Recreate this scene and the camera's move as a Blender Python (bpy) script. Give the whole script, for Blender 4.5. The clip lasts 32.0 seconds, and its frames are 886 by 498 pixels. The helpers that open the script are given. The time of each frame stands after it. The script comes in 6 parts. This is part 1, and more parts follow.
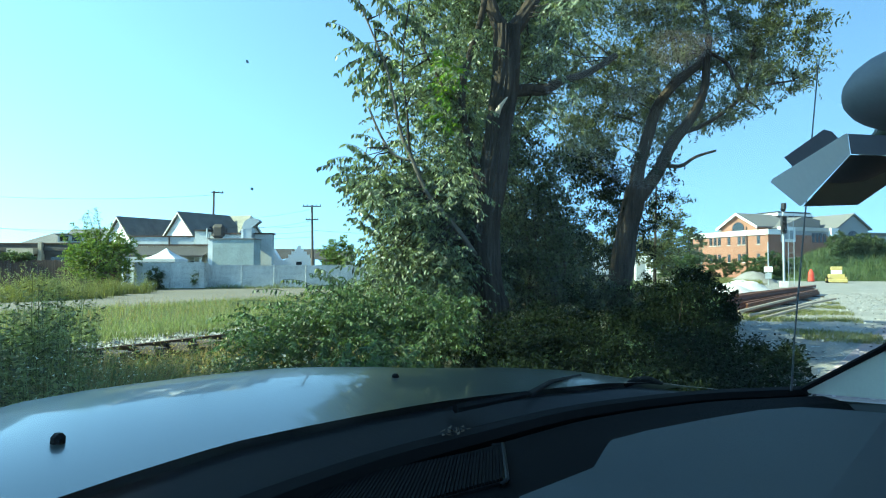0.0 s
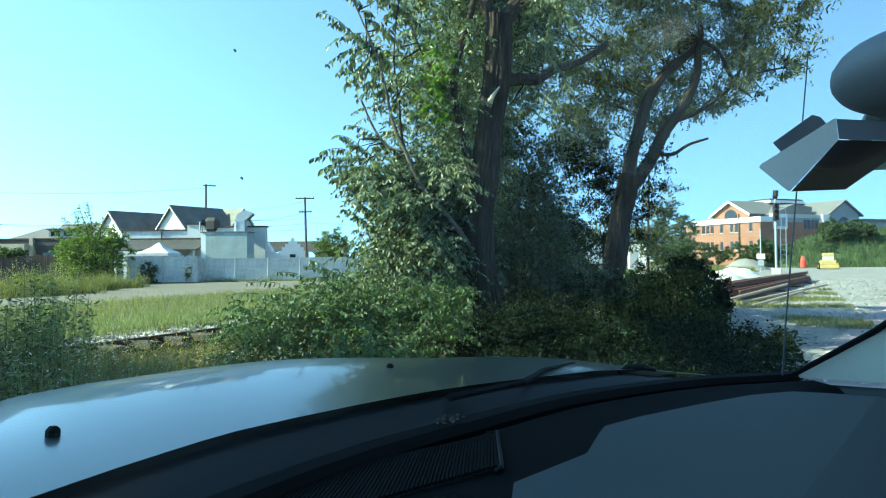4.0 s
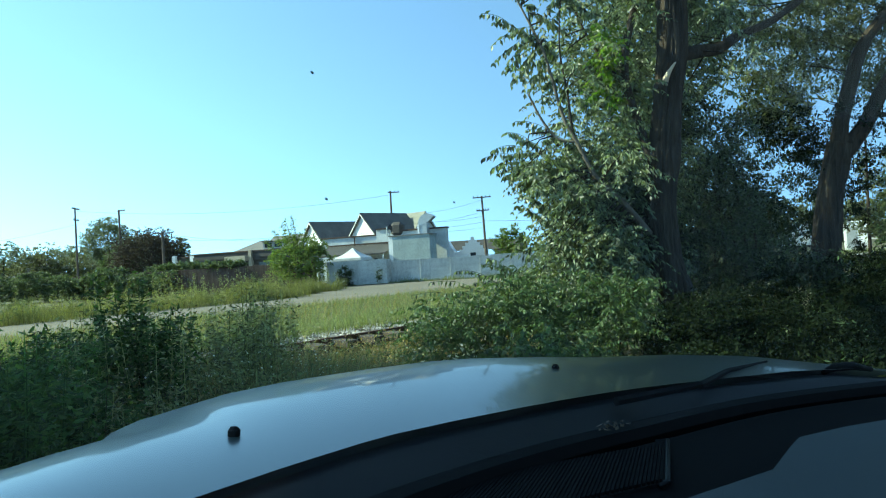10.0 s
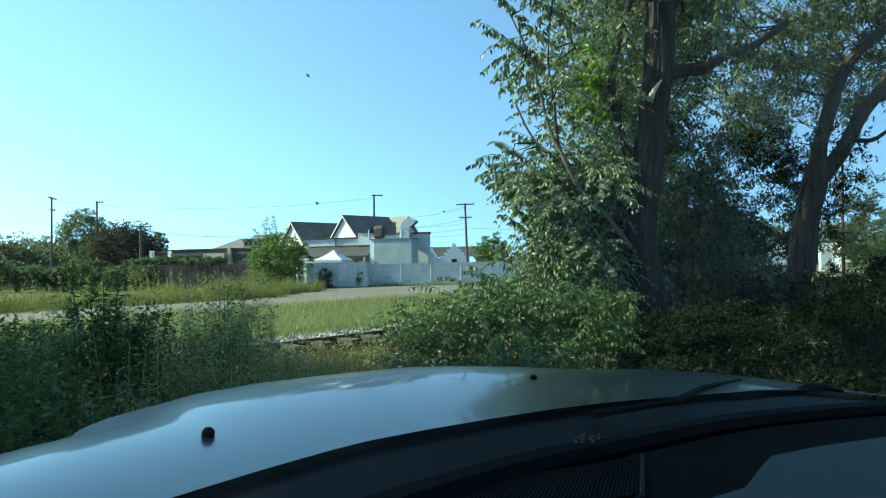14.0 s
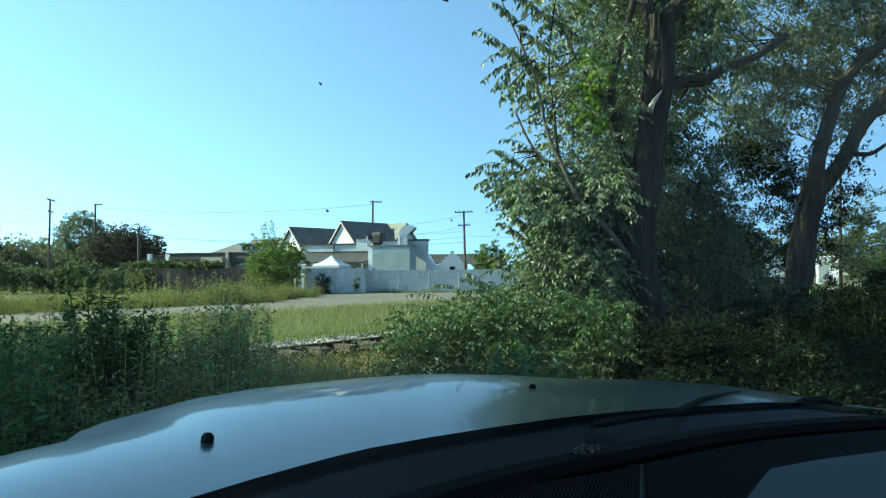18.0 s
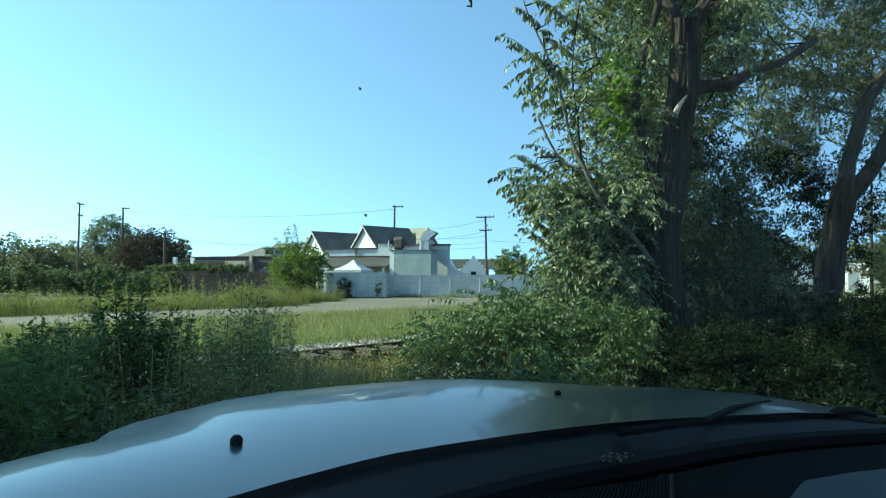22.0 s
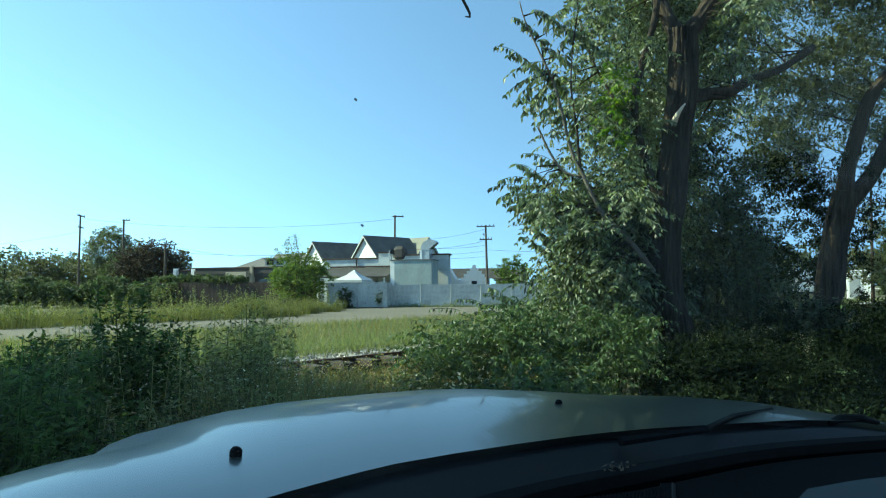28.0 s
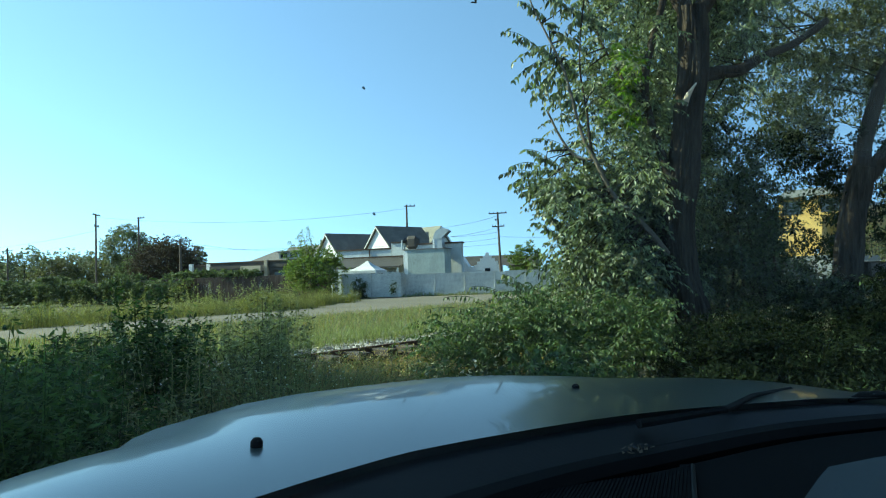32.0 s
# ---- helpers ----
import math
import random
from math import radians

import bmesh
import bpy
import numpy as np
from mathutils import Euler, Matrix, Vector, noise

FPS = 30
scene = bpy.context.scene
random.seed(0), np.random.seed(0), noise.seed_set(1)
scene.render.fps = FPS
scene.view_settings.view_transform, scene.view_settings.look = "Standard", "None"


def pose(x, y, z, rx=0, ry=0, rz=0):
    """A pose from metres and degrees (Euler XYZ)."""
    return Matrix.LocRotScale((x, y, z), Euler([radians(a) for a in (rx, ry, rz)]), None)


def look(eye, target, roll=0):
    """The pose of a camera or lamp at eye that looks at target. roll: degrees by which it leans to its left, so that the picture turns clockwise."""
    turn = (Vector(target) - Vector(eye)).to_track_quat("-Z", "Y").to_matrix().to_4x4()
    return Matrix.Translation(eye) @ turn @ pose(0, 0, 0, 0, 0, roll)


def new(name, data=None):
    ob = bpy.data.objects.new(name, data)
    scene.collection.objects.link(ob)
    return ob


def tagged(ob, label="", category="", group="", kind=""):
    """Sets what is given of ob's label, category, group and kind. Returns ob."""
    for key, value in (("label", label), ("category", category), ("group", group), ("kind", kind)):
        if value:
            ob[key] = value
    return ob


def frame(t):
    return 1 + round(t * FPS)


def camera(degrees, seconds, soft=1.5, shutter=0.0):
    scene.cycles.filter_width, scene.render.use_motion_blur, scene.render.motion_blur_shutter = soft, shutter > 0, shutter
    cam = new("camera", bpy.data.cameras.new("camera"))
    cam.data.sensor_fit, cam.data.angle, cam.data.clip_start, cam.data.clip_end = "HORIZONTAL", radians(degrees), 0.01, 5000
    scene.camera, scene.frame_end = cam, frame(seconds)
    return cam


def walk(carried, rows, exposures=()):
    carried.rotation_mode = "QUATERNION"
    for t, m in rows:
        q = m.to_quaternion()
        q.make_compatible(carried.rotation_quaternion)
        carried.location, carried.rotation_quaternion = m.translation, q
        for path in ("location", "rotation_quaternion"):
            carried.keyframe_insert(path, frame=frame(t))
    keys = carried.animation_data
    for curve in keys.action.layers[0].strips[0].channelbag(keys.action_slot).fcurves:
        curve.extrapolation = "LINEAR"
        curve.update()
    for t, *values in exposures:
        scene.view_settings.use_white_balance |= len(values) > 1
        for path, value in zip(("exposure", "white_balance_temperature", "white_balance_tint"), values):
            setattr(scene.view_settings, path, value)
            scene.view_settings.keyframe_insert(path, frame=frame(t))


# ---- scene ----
cam = camera(70.3, 32.0, 1.1)
PATH = [
    (0, (0.01, -0.016, 1.502), (0.01, 1.983, 1.563), 0.1),
    (0.5, (0.011, -0.015, 1.501), (0.006, 1.985, 1.557), -0.0),
    (1, (0.01, -0.015, 1.5), (0.005, 1.984, 1.545), 0.1),
    (1.5, (0.01, -0.017, 1.5), (0.016, 1.983, 1.537), 0.2),
    (2, (0.011, -0.018, 1.5), (0.03, 1.982, 1.533), 0.2),
    (2.5, (0.011, -0.018, 1.5), (0.04, 1.982, 1.531), -0.2),
    (4.5, (0.012, -0.018, 1.5), (0.023, 1.982, 1.532), -0.8),
    (5, (0.012, -0.018, 1.499), (0.011, 1.982, 1.531), -1.1),
    (5.5, (0.013, -0.018, 1.5), (0.001, 1.981, 1.535), -1.2),
    (6, (0.012, -0.017, 1.505), (-0.006, 1.982, 1.552), 0.2),
    (6.5, (0.03, -0.002, 1.52), (-0.106, 1.992, 1.589), -0.2),
    (7, (0.05, 0.005, 1.516), (-0.122, 1.996, 1.602), 0.2),
    (7.5, (0.052, 0.005, 1.51), (-0.191, 1.989, 1.596), 0.1),
    (8, (0.052, 0.013, 1.507), (-0.342, 1.972, 1.579), -1.7),
    (8.5, (0.053, 0.01, 1.507), (-0.405, 1.956, 1.567), -2.8),
    (9, (0.053, 0.009, 1.507), (-0.45, 1.944, 1.558), -3.4),
    (9.5, (0.053, 0.008, 1.507), (-0.478, 1.936, 1.55), -3.7),
    (10, (0.052, 0.009, 1.507), (-0.487, 1.935, 1.543), -3.5),
    (10.5, (0.051, 0.008, 1.509), (-0.464, 1.94, 1.54), -2.8),
    (11, (0.05, 0.009, 1.508), (-0.45, 1.945, 1.543), -2.2),
    (11.5, (0.049, 0.007, 1.509), (-0.443, 1.945, 1.548), -2.0),
    (12, (0.049, 0.007, 1.509), (-0.439, 1.946, 1.553), -2.0),
    (12.5, (0.049, 0.008, 1.509), (-0.439, 1.947, 1.556), -1.8),
    (13, (0.048, 0.009, 1.508), (-0.44, 1.948, 1.558), -1.7),
    (13.5, (0.048, 0.008, 1.509), (-0.438, 1.948, 1.561), -1.4),
    (14, (0.048, 0.009, 1.509), (-0.433, 1.949, 1.561), -1.2),
    (14.5, (0.047, 0.007, 1.509), (-0.43, 1.949, 1.564), -1.2),
    (16.5, (0.046, 0.007, 1.51), (-0.417, 1.952, 1.572), -0.8),
    (17, (0.046, 0.007, 1.51), (-0.418, 1.951, 1.577), -0.6),
    (17.5, (0.044, 0.007, 1.51), (-0.421, 1.951, 1.581), -0.6),
    (18, (0.043, 0.007, 1.51), (-0.432, 1.949, 1.585), -0.4),
    (18.5, (0.041, 0.007, 1.51), (-0.438, 1.947, 1.588), -0.1),
    (19, (0.04, 0.006, 1.51), (-0.446, 1.944, 1.594), 0.3),
    (19.5, (0.041, 0.007, 1.51), (-0.448, 1.944, 1.599), 0.3),
    (20, (0.041, 0.007, 1.51), (-0.444, 1.945, 1.602), 0.1),
    (20.5, (0.038, 0.007, 1.509), (-0.461, 1.941, 1.604), 0.2),
    (21, (0.04, 0.006, 1.509), (-0.467, 1.938, 1.605), -0.4),
    (21.5, (0.033, 0.008, 1.509), (-0.491, 1.936, 1.603), -0.3),
    (22, (0.035, 0.006, 1.51), (-0.505, 1.929, 1.601), 0.0),
    (22.5, (0.036, 0.006, 1.509), (-0.516, 1.926, 1.605), -0.2),
    (23, (0.035, 0.005, 1.51), (-0.524, 1.923, 1.609), -0.0),
    (23.5, (0.035, 0.005, 1.511), (-0.528, 1.921, 1.616), 0.2),
    (24, (0.035, 0.005, 1.51), (-0.529, 1.921, 1.622), 0.3),
    (24.5, (0.036, 0.006, 1.51), (-0.523, 1.923, 1.628), 0.4),
    (25, (0.036, 0.003, 1.511), (-0.515, 1.921, 1.636), 0.3),
    (25.5, (0.036, 0.005, 1.511), (-0.512, 1.924, 1.643), 0.5),
    (27.5, (0.037, 0.005, 1.51), (-0.503, 1.927, 1.637), -0.3),
    (28, (0.037, 0.006, 1.51), (-0.504, 1.927, 1.631), -0.4),
    (28.5, (0.037, 0.005, 1.51), (-0.505, 1.927, 1.629), -0.4),
    (29, (0.036, 0.005, 1.511), (-0.509, 1.926, 1.624), -0.4),
    (29.5, (0.036, 0.006, 1.51), (-0.509, 1.928, 1.619), -0.6),
    (30, (0.036, 0.007, 1.509), (-0.515, 1.926, 1.613), -1.0),
    (30.5, (0.036, 0.006, 1.509), (-0.522, 1.924, 1.609), -1.4),
    (31, (0.037, 0.005, 1.51), (-0.528, 1.921, 1.602), -1.6),
    (31.5, (0.036, 0.006, 1.509), (-0.537, 1.921, 1.598), -1.8),
    (32, (0.037, 0.006, 1.509), (-0.544, 1.918, 1.594), -2.0),
]
walk(cam, [(t, look(eye, target, roll)) for t, eye, target, roll in PATH], [(0.0, 1.97, 6300, -7), (7.1, 1.99, 6300, -7), (8.0, 1.75, 6450, -6), (9.0, 1.6, 6500, -6), (14.0, 1.55, 6500, -6), (24.0, 1.44, 6600, -6), (32.0, 1.36, 6650, -5)])


# ---------- light ----------
SUN_AZ = radians(260)      # where the sun stands, clockwise from +y
SUN_EL = radians(34)
world = bpy.data.worlds.new("world")
scene.world = world
world.use_nodes = True
_n = world.node_tree.nodes
_sky = _n.new("ShaderNodeTexSky")
_sky.sky_type, _sky.sun_disc = "NISHITA", False
_sky.sun_elevation, _sky.sun_rotation = SUN_EL, SUN_AZ
_sky.altitude, _sky.air_density, _sky.dust_density, _sky.ozone_density = 2500, 1.0, 0.2, 1.6
_co, _mp = _n.new("ShaderNodeTexCoord"), _n.new("ShaderNodeMapping")
_mp.inputs["Location"].default_value, _mp.inputs["Scale"].default_value = (0, 0, 0.212), (1, 1, 0.8)
_mp.inputs["Rotation"].default_value = (0, radians(-8), 0)
world.node_tree.links.new(_co.outputs["Generated"], _mp.inputs["Vector"])
world.node_tree.links.new(_mp.outputs[0], _sky.inputs["Vector"])
world.node_tree.links.new(_sky.outputs[0], _n["Background"].inputs[0])
_n["Background"].inputs[1].default_value = 0.14
_sun = bpy.data.lights.new("sun", "SUN")
_sun.energy, _sun.angle, _sun.color = 3.6, radians(0.53), (1.0, 0.9, 0.72)
_to = Vector((math.sin(SUN_AZ) * math.cos(SUN_EL), math.cos(SUN_AZ) * math.cos(SUN_EL), math.sin(SUN_EL)))
new("sun", _sun).matrix_world = look(_to * 60, (0, 0, 0))

# ---------- materials ----------


def mat(name, base, rough=0.7, metal=0.0, vary=0.12, scale=6.0, fine=60.0, bump=0.0, bump_scale=40.0, island=0.0, objrand=0.0, spec=0.5, coat=0.0, stretch=1.0):
    """A node material: base colour with noise at two scales, random tint by island or object, and fine relief."""
    m = bpy.data.materials.new(name)
    m.use_nodes = True
    nt = m.node_tree
    b = nt.nodes["Principled BSDF"]
    b.inputs["Roughness"].default_value = rough
    b.inputs["Metallic"].default_value = metal
    b.inputs["Specular IOR Level"].default_value = spec
    b.inputs["Coat Weight"].default_value = coat
    b.inputs["Coat Roughness"].default_value = 0.05
    geo = nt.nodes.new("ShaderNodeNewGeometry")
    coord = nt.nodes.new("ShaderNodeTexCoord")
    place = nt.nodes.new("ShaderNodeMapping")
    place.inputs["Scale"].default_value = (1, 1, stretch)
    nt.links.new(coord.outputs["Object"], place.inputs["Vector"])
    def noise_tex(sc, detail):
        t = nt.nodes.new("ShaderNodeTexNoise")
        t.inputs["Scale"].default_value = sc
        t.inputs["Detail"].default_value = detail
        nt.links.new(place.outputs[0], t.inputs["Vector"])
        return t.outputs[0]
    def mth(op, a, bb):
        k = nt.nodes.new("ShaderNodeMath")
        k.operation = op
        for i, v in enumerate((a, bb)):
            if isinstance(v, (int, float)):
                k.inputs[i].default_value = v
            else:
                nt.links.new(v, k.inputs[i])
        return k.outputs[0]
    f = mth("ADD", mth("MULTIPLY", mth("SUBTRACT", noise_tex(scale, 4), 0.5), vary * 3.0), 1.0)
    f = mth("ADD", mth("MULTIPLY", mth("SUBTRACT", noise_tex(fine, 2), 0.5), vary * 2.0), f)
    if island:
        f = mth("ADD", f, mth("MULTIPLY", mth("SUBTRACT", geo.outputs["Random Per Island"], 0.5), island * 2))
    if objrand:
        oi = nt.nodes.new("ShaderNodeObjectInfo")
        f = mth("ADD", f, mth("MULTIPLY", mth("SUBTRACT", oi.outputs["Random"], 0.5), objrand * 2))
    hs = nt.nodes.new("ShaderNodeHueSaturation")
    hs.inputs["Color"].default_value = (*base, 1)
    nt.links.new(f, hs.inputs["Value"])
    if island:
        nt.links.new(mth("ADD", mth("MULTIPLY", mth("FRACT", mth("MULTIPLY", geo.outputs["Random Per Island"], 7.3), 0), 0.05), 0.475), hs.inputs["Hue"])
    nt.links.new(hs.outputs[0], b.inputs["Base Color"])
    if bump:
        bp = nt.nodes.new("ShaderNodeBump")
        bp.inputs["Strength"].default_value = bump
        bp.inputs["Distance"].default_value = 0.02
        nt.links.new(noise_tex(bump_scale, 5), bp.inputs["Height"])
        nt.links.new(bp.outputs[0], b.inputs["Normal"])
    return m


def leaf_mat(name, base, glow=0.35, island=0.3, rough=0.5, spec=0.35):
    """Foliage: Principled on top, light passing through from behind."""
    m = mat(name, base, rough, vary=0.08, scale=1.2, fine=9, island=island, spec=spec)
    nt = m.node_tree
    out, b = nt.nodes["Material Output"], nt.nodes["Principled BSDF"]
    tr, mx = nt.nodes.new("ShaderNodeBsdfTranslucent"), nt.nodes.new("ShaderNodeMixShader")
    src = b.inputs["Base Color"].links[0].from_socket
    gm = nt.nodes.new("ShaderNodeMix")
    gm.data_type, gm.blend_type = "RGBA", "MULTIPLY"
    gm.inputs[0].default_value = 1.0
    nt.links.new(src, gm.inputs[6])
    gm.inputs[7].default_value = (1.5, 1.6, 0.6, 1)
    nt.links.new(gm.outputs[2], tr.inputs[0])
    mx.inputs[0].default_value = glow
    nt.links.new(b.outputs[0], mx.inputs[1])
    nt.links.new(tr.outputs[0], mx.inputs[2])
    nt.links.new(mx.outputs[0], out.inputs[0])
    return m


M = {}
M["soil"] = mat("soil", (0.10, 0.095, 0.045), 0.95, vary=0.3, scale=0.6, fine=14, bump=0.6, bump_scale=18)
M["gravel"] = mat("gravel", (0.25, 0.24, 0.215), 0.9, vary=0.3, scale=0.5, fine=12, bump=1.0, bump_scale=16)
M["ballast"] = mat("ballast", (0.4, 0.385, 0.355), 0.85, vary=0.25, scale=3, fine=40, island=0.5, bump=0.4)
M["asphalt"] = mat("asphalt", (0.16, 0.142, 0.105), 0.9, vary=0.25, scale=0.25, fine=10, bump=0.4, bump_scale=60)
M["rust"] = mat("rust", (0.10, 0.055, 0.035), 0.75, 0.3, vary=0.3, scale=5, fine=60, bump=0.4)
M["rust_red"] = mat("rust_red", (0.17, 0.075, 0.045), 0.8, 0.2, vary=0.3, scale=4, fine=50, bump=0.4)
M["tie"] = mat("tie", (0.06, 0.048, 0.038), 0.9, vary=0.3, scale=3, fine=40, objrand=0.25, bump=0.5)
M["bark"] = mat("bark", (0.056, 0.044, 0.033), 0.95, vary=0.6, scale=9, fine=30, bump=1.0, bump_scale=24, stretch=0.12, spec=0.2)
M["bark_grey"] = mat("bark_grey", (0.14, 0.12, 0.095), 0.9, vary=0.25, scale=4, fine=30, bump=0.8, bump_scale=20)
M["wood_raw"] = mat("wood_raw", (0.42, 0.33, 0.24), 0.8, vary=0.25, scale=8, fine=40)
M["leaf_litter"] = mat("leaf_litter", (0.11, 0.075, 0.045), 0.85, vary=0.3, scale=30, fine=200)
M["stub"] = mat("stub", (0.6, 0.5, 0.38), 0.8, vary=0.3, scale=12, fine=40)
M["leaf"] = leaf_mat("leaf", (0.135, 0.166, 0.096), 0.28, 0.85, 0.46, 0.6)
M["leaf_olive"] = leaf_mat("leaf_olive", (0.125, 0.135, 0.072), 0.4, 0.7, 0.45, 0.4)
# near-black leaf copy: the shade under the trees is put into it
M["leaf_dark_shade"] = leaf_mat("leaf_dark_shade", (0.014, 0.022, 0.01), 0.25, 0.6, 0.7, 0.06)
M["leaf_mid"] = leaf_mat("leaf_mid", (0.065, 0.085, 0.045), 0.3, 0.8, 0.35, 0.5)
# brighter leaf copy that carries the sun on one patch of crown
M["leaf_sun_bright"] = leaf_mat("leaf_sun_bright", (0.12, 0.2, 0.03), 0.45)
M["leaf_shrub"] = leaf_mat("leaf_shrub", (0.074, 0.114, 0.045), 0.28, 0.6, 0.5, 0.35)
M["leaf_weed"] = leaf_mat("leaf_weed", (0.078, 0.12, 0.04), 0.38, 0.6, 0.6, 0.1)
M["leaf_hedge"] = leaf_mat("leaf_hedge", (0.09, 0.122, 0.055), 0.3, 0.6, 0.5, 0.25)
M["leaf_red"] = leaf_mat("leaf_red", (0.062, 0.05, 0.036), 0.15, 0.4, 0.6, 0.15)
M["grass"] = leaf_mat("grass", (0.19, 0.215, 0.115), 0.32, 0.5, 0.6, 0.2)
M["grass_dry"] = leaf_mat("grass_dry", (0.30, 0.23, 0.10), 0.25, 0.4)
M["grass_gold"] = leaf_mat("grass_gold", (0.17, 0.175, 0.075), 0.3, 0.5, 0.6, 0.2)
M["bank"] = mat("bank", (0.055, 0.09, 0.025), 0.95, vary=0.3, scale=0.5, fine=5, bump=0.8, bump_scale=6)
M["wing"] = mat("wing", (0.3, 0.33, 0.35), 0.85, vary=0.12, scale=0.8, fine=12)
M["leaf_fresh"] = leaf_mat("leaf_fresh", (0.13, 0.185, 0.05), 0.4, 0.4)
M["weed"] = leaf_mat("weed", (0.185, 0.195, 0.09), 0.35, 0.7, 0.5, 0.2)
M["flower"] = leaf_mat("flower", (0.7, 0.68, 0.6), 0.3, 0.15)
M["white_paint"] = mat("white_paint", (0.78, 0.79, 0.78), 0.6, vary=0.08, scale=0.8, fine=8, bump=0.1)
M["white_fence"] = mat("white_fence", (0.5, 0.51, 0.48), 0.8, vary=0.4, scale=0.55, fine=4, objrand=0.07)
M["metal_sheet"] = mat("metal_sheet", (0.36, 0.42, 0.405), 0.6, 0.05, vary=0.3, scale=0.9, fine=5)
M["galv"] = mat("galv", (0.42, 0.45, 0.46), 0.45, 0.5, vary=0.14, scale=3, fine=20)
M["shingle"] = mat("shingle", (0.15, 0.13, 0.108), 0.9, vary=0.35, scale=1.2, fine=9, bump=0.4)
M["shingle_light"] = mat("shingle_light", (0.25, 0.245, 0.2), 0.9, vary=0.25, scale=1.2, fine=9, bump=0.4)
M["brown_wood"] = mat("brown_wood", (0.075, 0.05, 0.038), 0.9, vary=0.25, scale=2, fine=20, objrand=0.25)
M["brick"] = mat("brick", (0.29, 0.145, 0.095), 0.9, vary=0.25, scale=0.6, fine=10, bump=0.3)
M["concrete"] = mat("concrete", (0.5, 0.49, 0.46), 0.85, vary=0.12, scale=0.8, fine=12)
M["tan"] = mat("tan", (0.42, 0.36, 0.27), 0.85, vary=0.12, scale=0.8, fine=12)
M["roof_grey"] = mat("roof_grey", (0.17, 0.165, 0.155), 0.8, vary=0.15, scale=0.8, fine=10)
M["dark"] = mat("dark", (0.02, 0.02, 0.022), 0.6, vary=0.2, scale=8)
M["pole_wood"] = mat("pole_wood", (0.11, 0.085, 0.065), 0.9, vary=0.25, scale=3, fine=30)
M["window"] = mat("window", (0.02, 0.025, 0.03), 0.08, vary=0.05)
M["red"] = mat("red", (0.65, 0.06, 0.03), 0.6, vary=0.1)
M["yellow"] = mat("yellow", (0.42, 0.33, 0.12), 0.6, vary=0.15, scale=3)
M["white_stone"] = mat("white_stone", (0.62, 0.6, 0.56), 0.9, vary=0.2, scale=4, fine=30, bump=0.8)
M["loco_yellow"] = mat("loco_yellow", (0.36, 0.235, 0.05), 0.6, vary=0.25, scale=1.5, fine=12)
M["loco_grey"] = mat("loco_grey", (0.17, 0.185, 0.19), 0.6, vary=0.12, scale=1.5)
M["tarp"] = mat("tarp", (0.62, 0.64, 0.64), 0.7, vary=0.2, scale=1.5)
M["paint_car"] = mat("paint_car", (0.05, 0.07, 0.064), 0.32, 0.2, vary=0.05, scale=2.5, fine=30, coat=0.45, spec=0.42)
M["black_plastic"] = mat("black_plastic", (0.010, 0.011, 0.012), 0.5, vary=0.15, scale=10, fine=120, bump=0.15, bump_scale=300, spec=0.12)
M["dash"] = mat("dash", (0.005, 0.0053, 0.006), 0.7, vary=0.1, scale=6, fine=200, bump=0.25, bump_scale=500, spec=0.04)
M["dash_grey"] = mat("dash_grey", (0.055, 0.068, 0.07), 0.7, vary=0.08, scale=4, fine=200, bump=0.25, bump_scale=500, spec=0.3)
M["cowl"] = mat("cowl", (0.008, 0.010, 0.012), 0.42, vary=0.1, scale=8, fine=90, spec=0.18)
M["trim_grey"] = mat("trim_grey", (0.7, 0.73, 0.62), 0.6, vary=0.05, scale=5, fine=150)
M["pod"] = mat("pod", (0.13, 0.14, 0.15), 0.6, vary=0.1, scale=8, fine=200)
M["rubber"] = mat("rubber", (0.006, 0.006, 0.006), 0.7, vary=0.1, spec=0.08)
M["chrome"] = mat("chrome", (0.75, 0.75, 0.75), 0.15, 1.0, vary=0.03)
M["mirror"] = mat("mirror", (0.42, 0.4, 0.38), 0.04, 1.0, vary=0.02)
M["wire"] = mat("wire", (0.05, 0.05, 0.05), 0.7, vary=0.1)
M["aerial"] = mat("aerial", (0.05, 0.055, 0.06), 0.5, 0.3, vary=0.1)
M["roof_dark"] = mat("roof_dark", (0.055, 0.052, 0.05), 0.85, vary=0.3, scale=0.8, fine=8)
M["render_grey"] = mat("render_grey", (0.55, 0.58, 0.57), 0.8, vary=0.25, scale=0.7, fine=6)
M["shop_brown"] = mat("shop_brown", (0.075, 0.066, 0.058), 0.85, vary=0.25, scale=0.8, fine=6)
M["bug"] = mat("bug", (0.34, 0.42, 0.47), 0.8, vary=0.2)


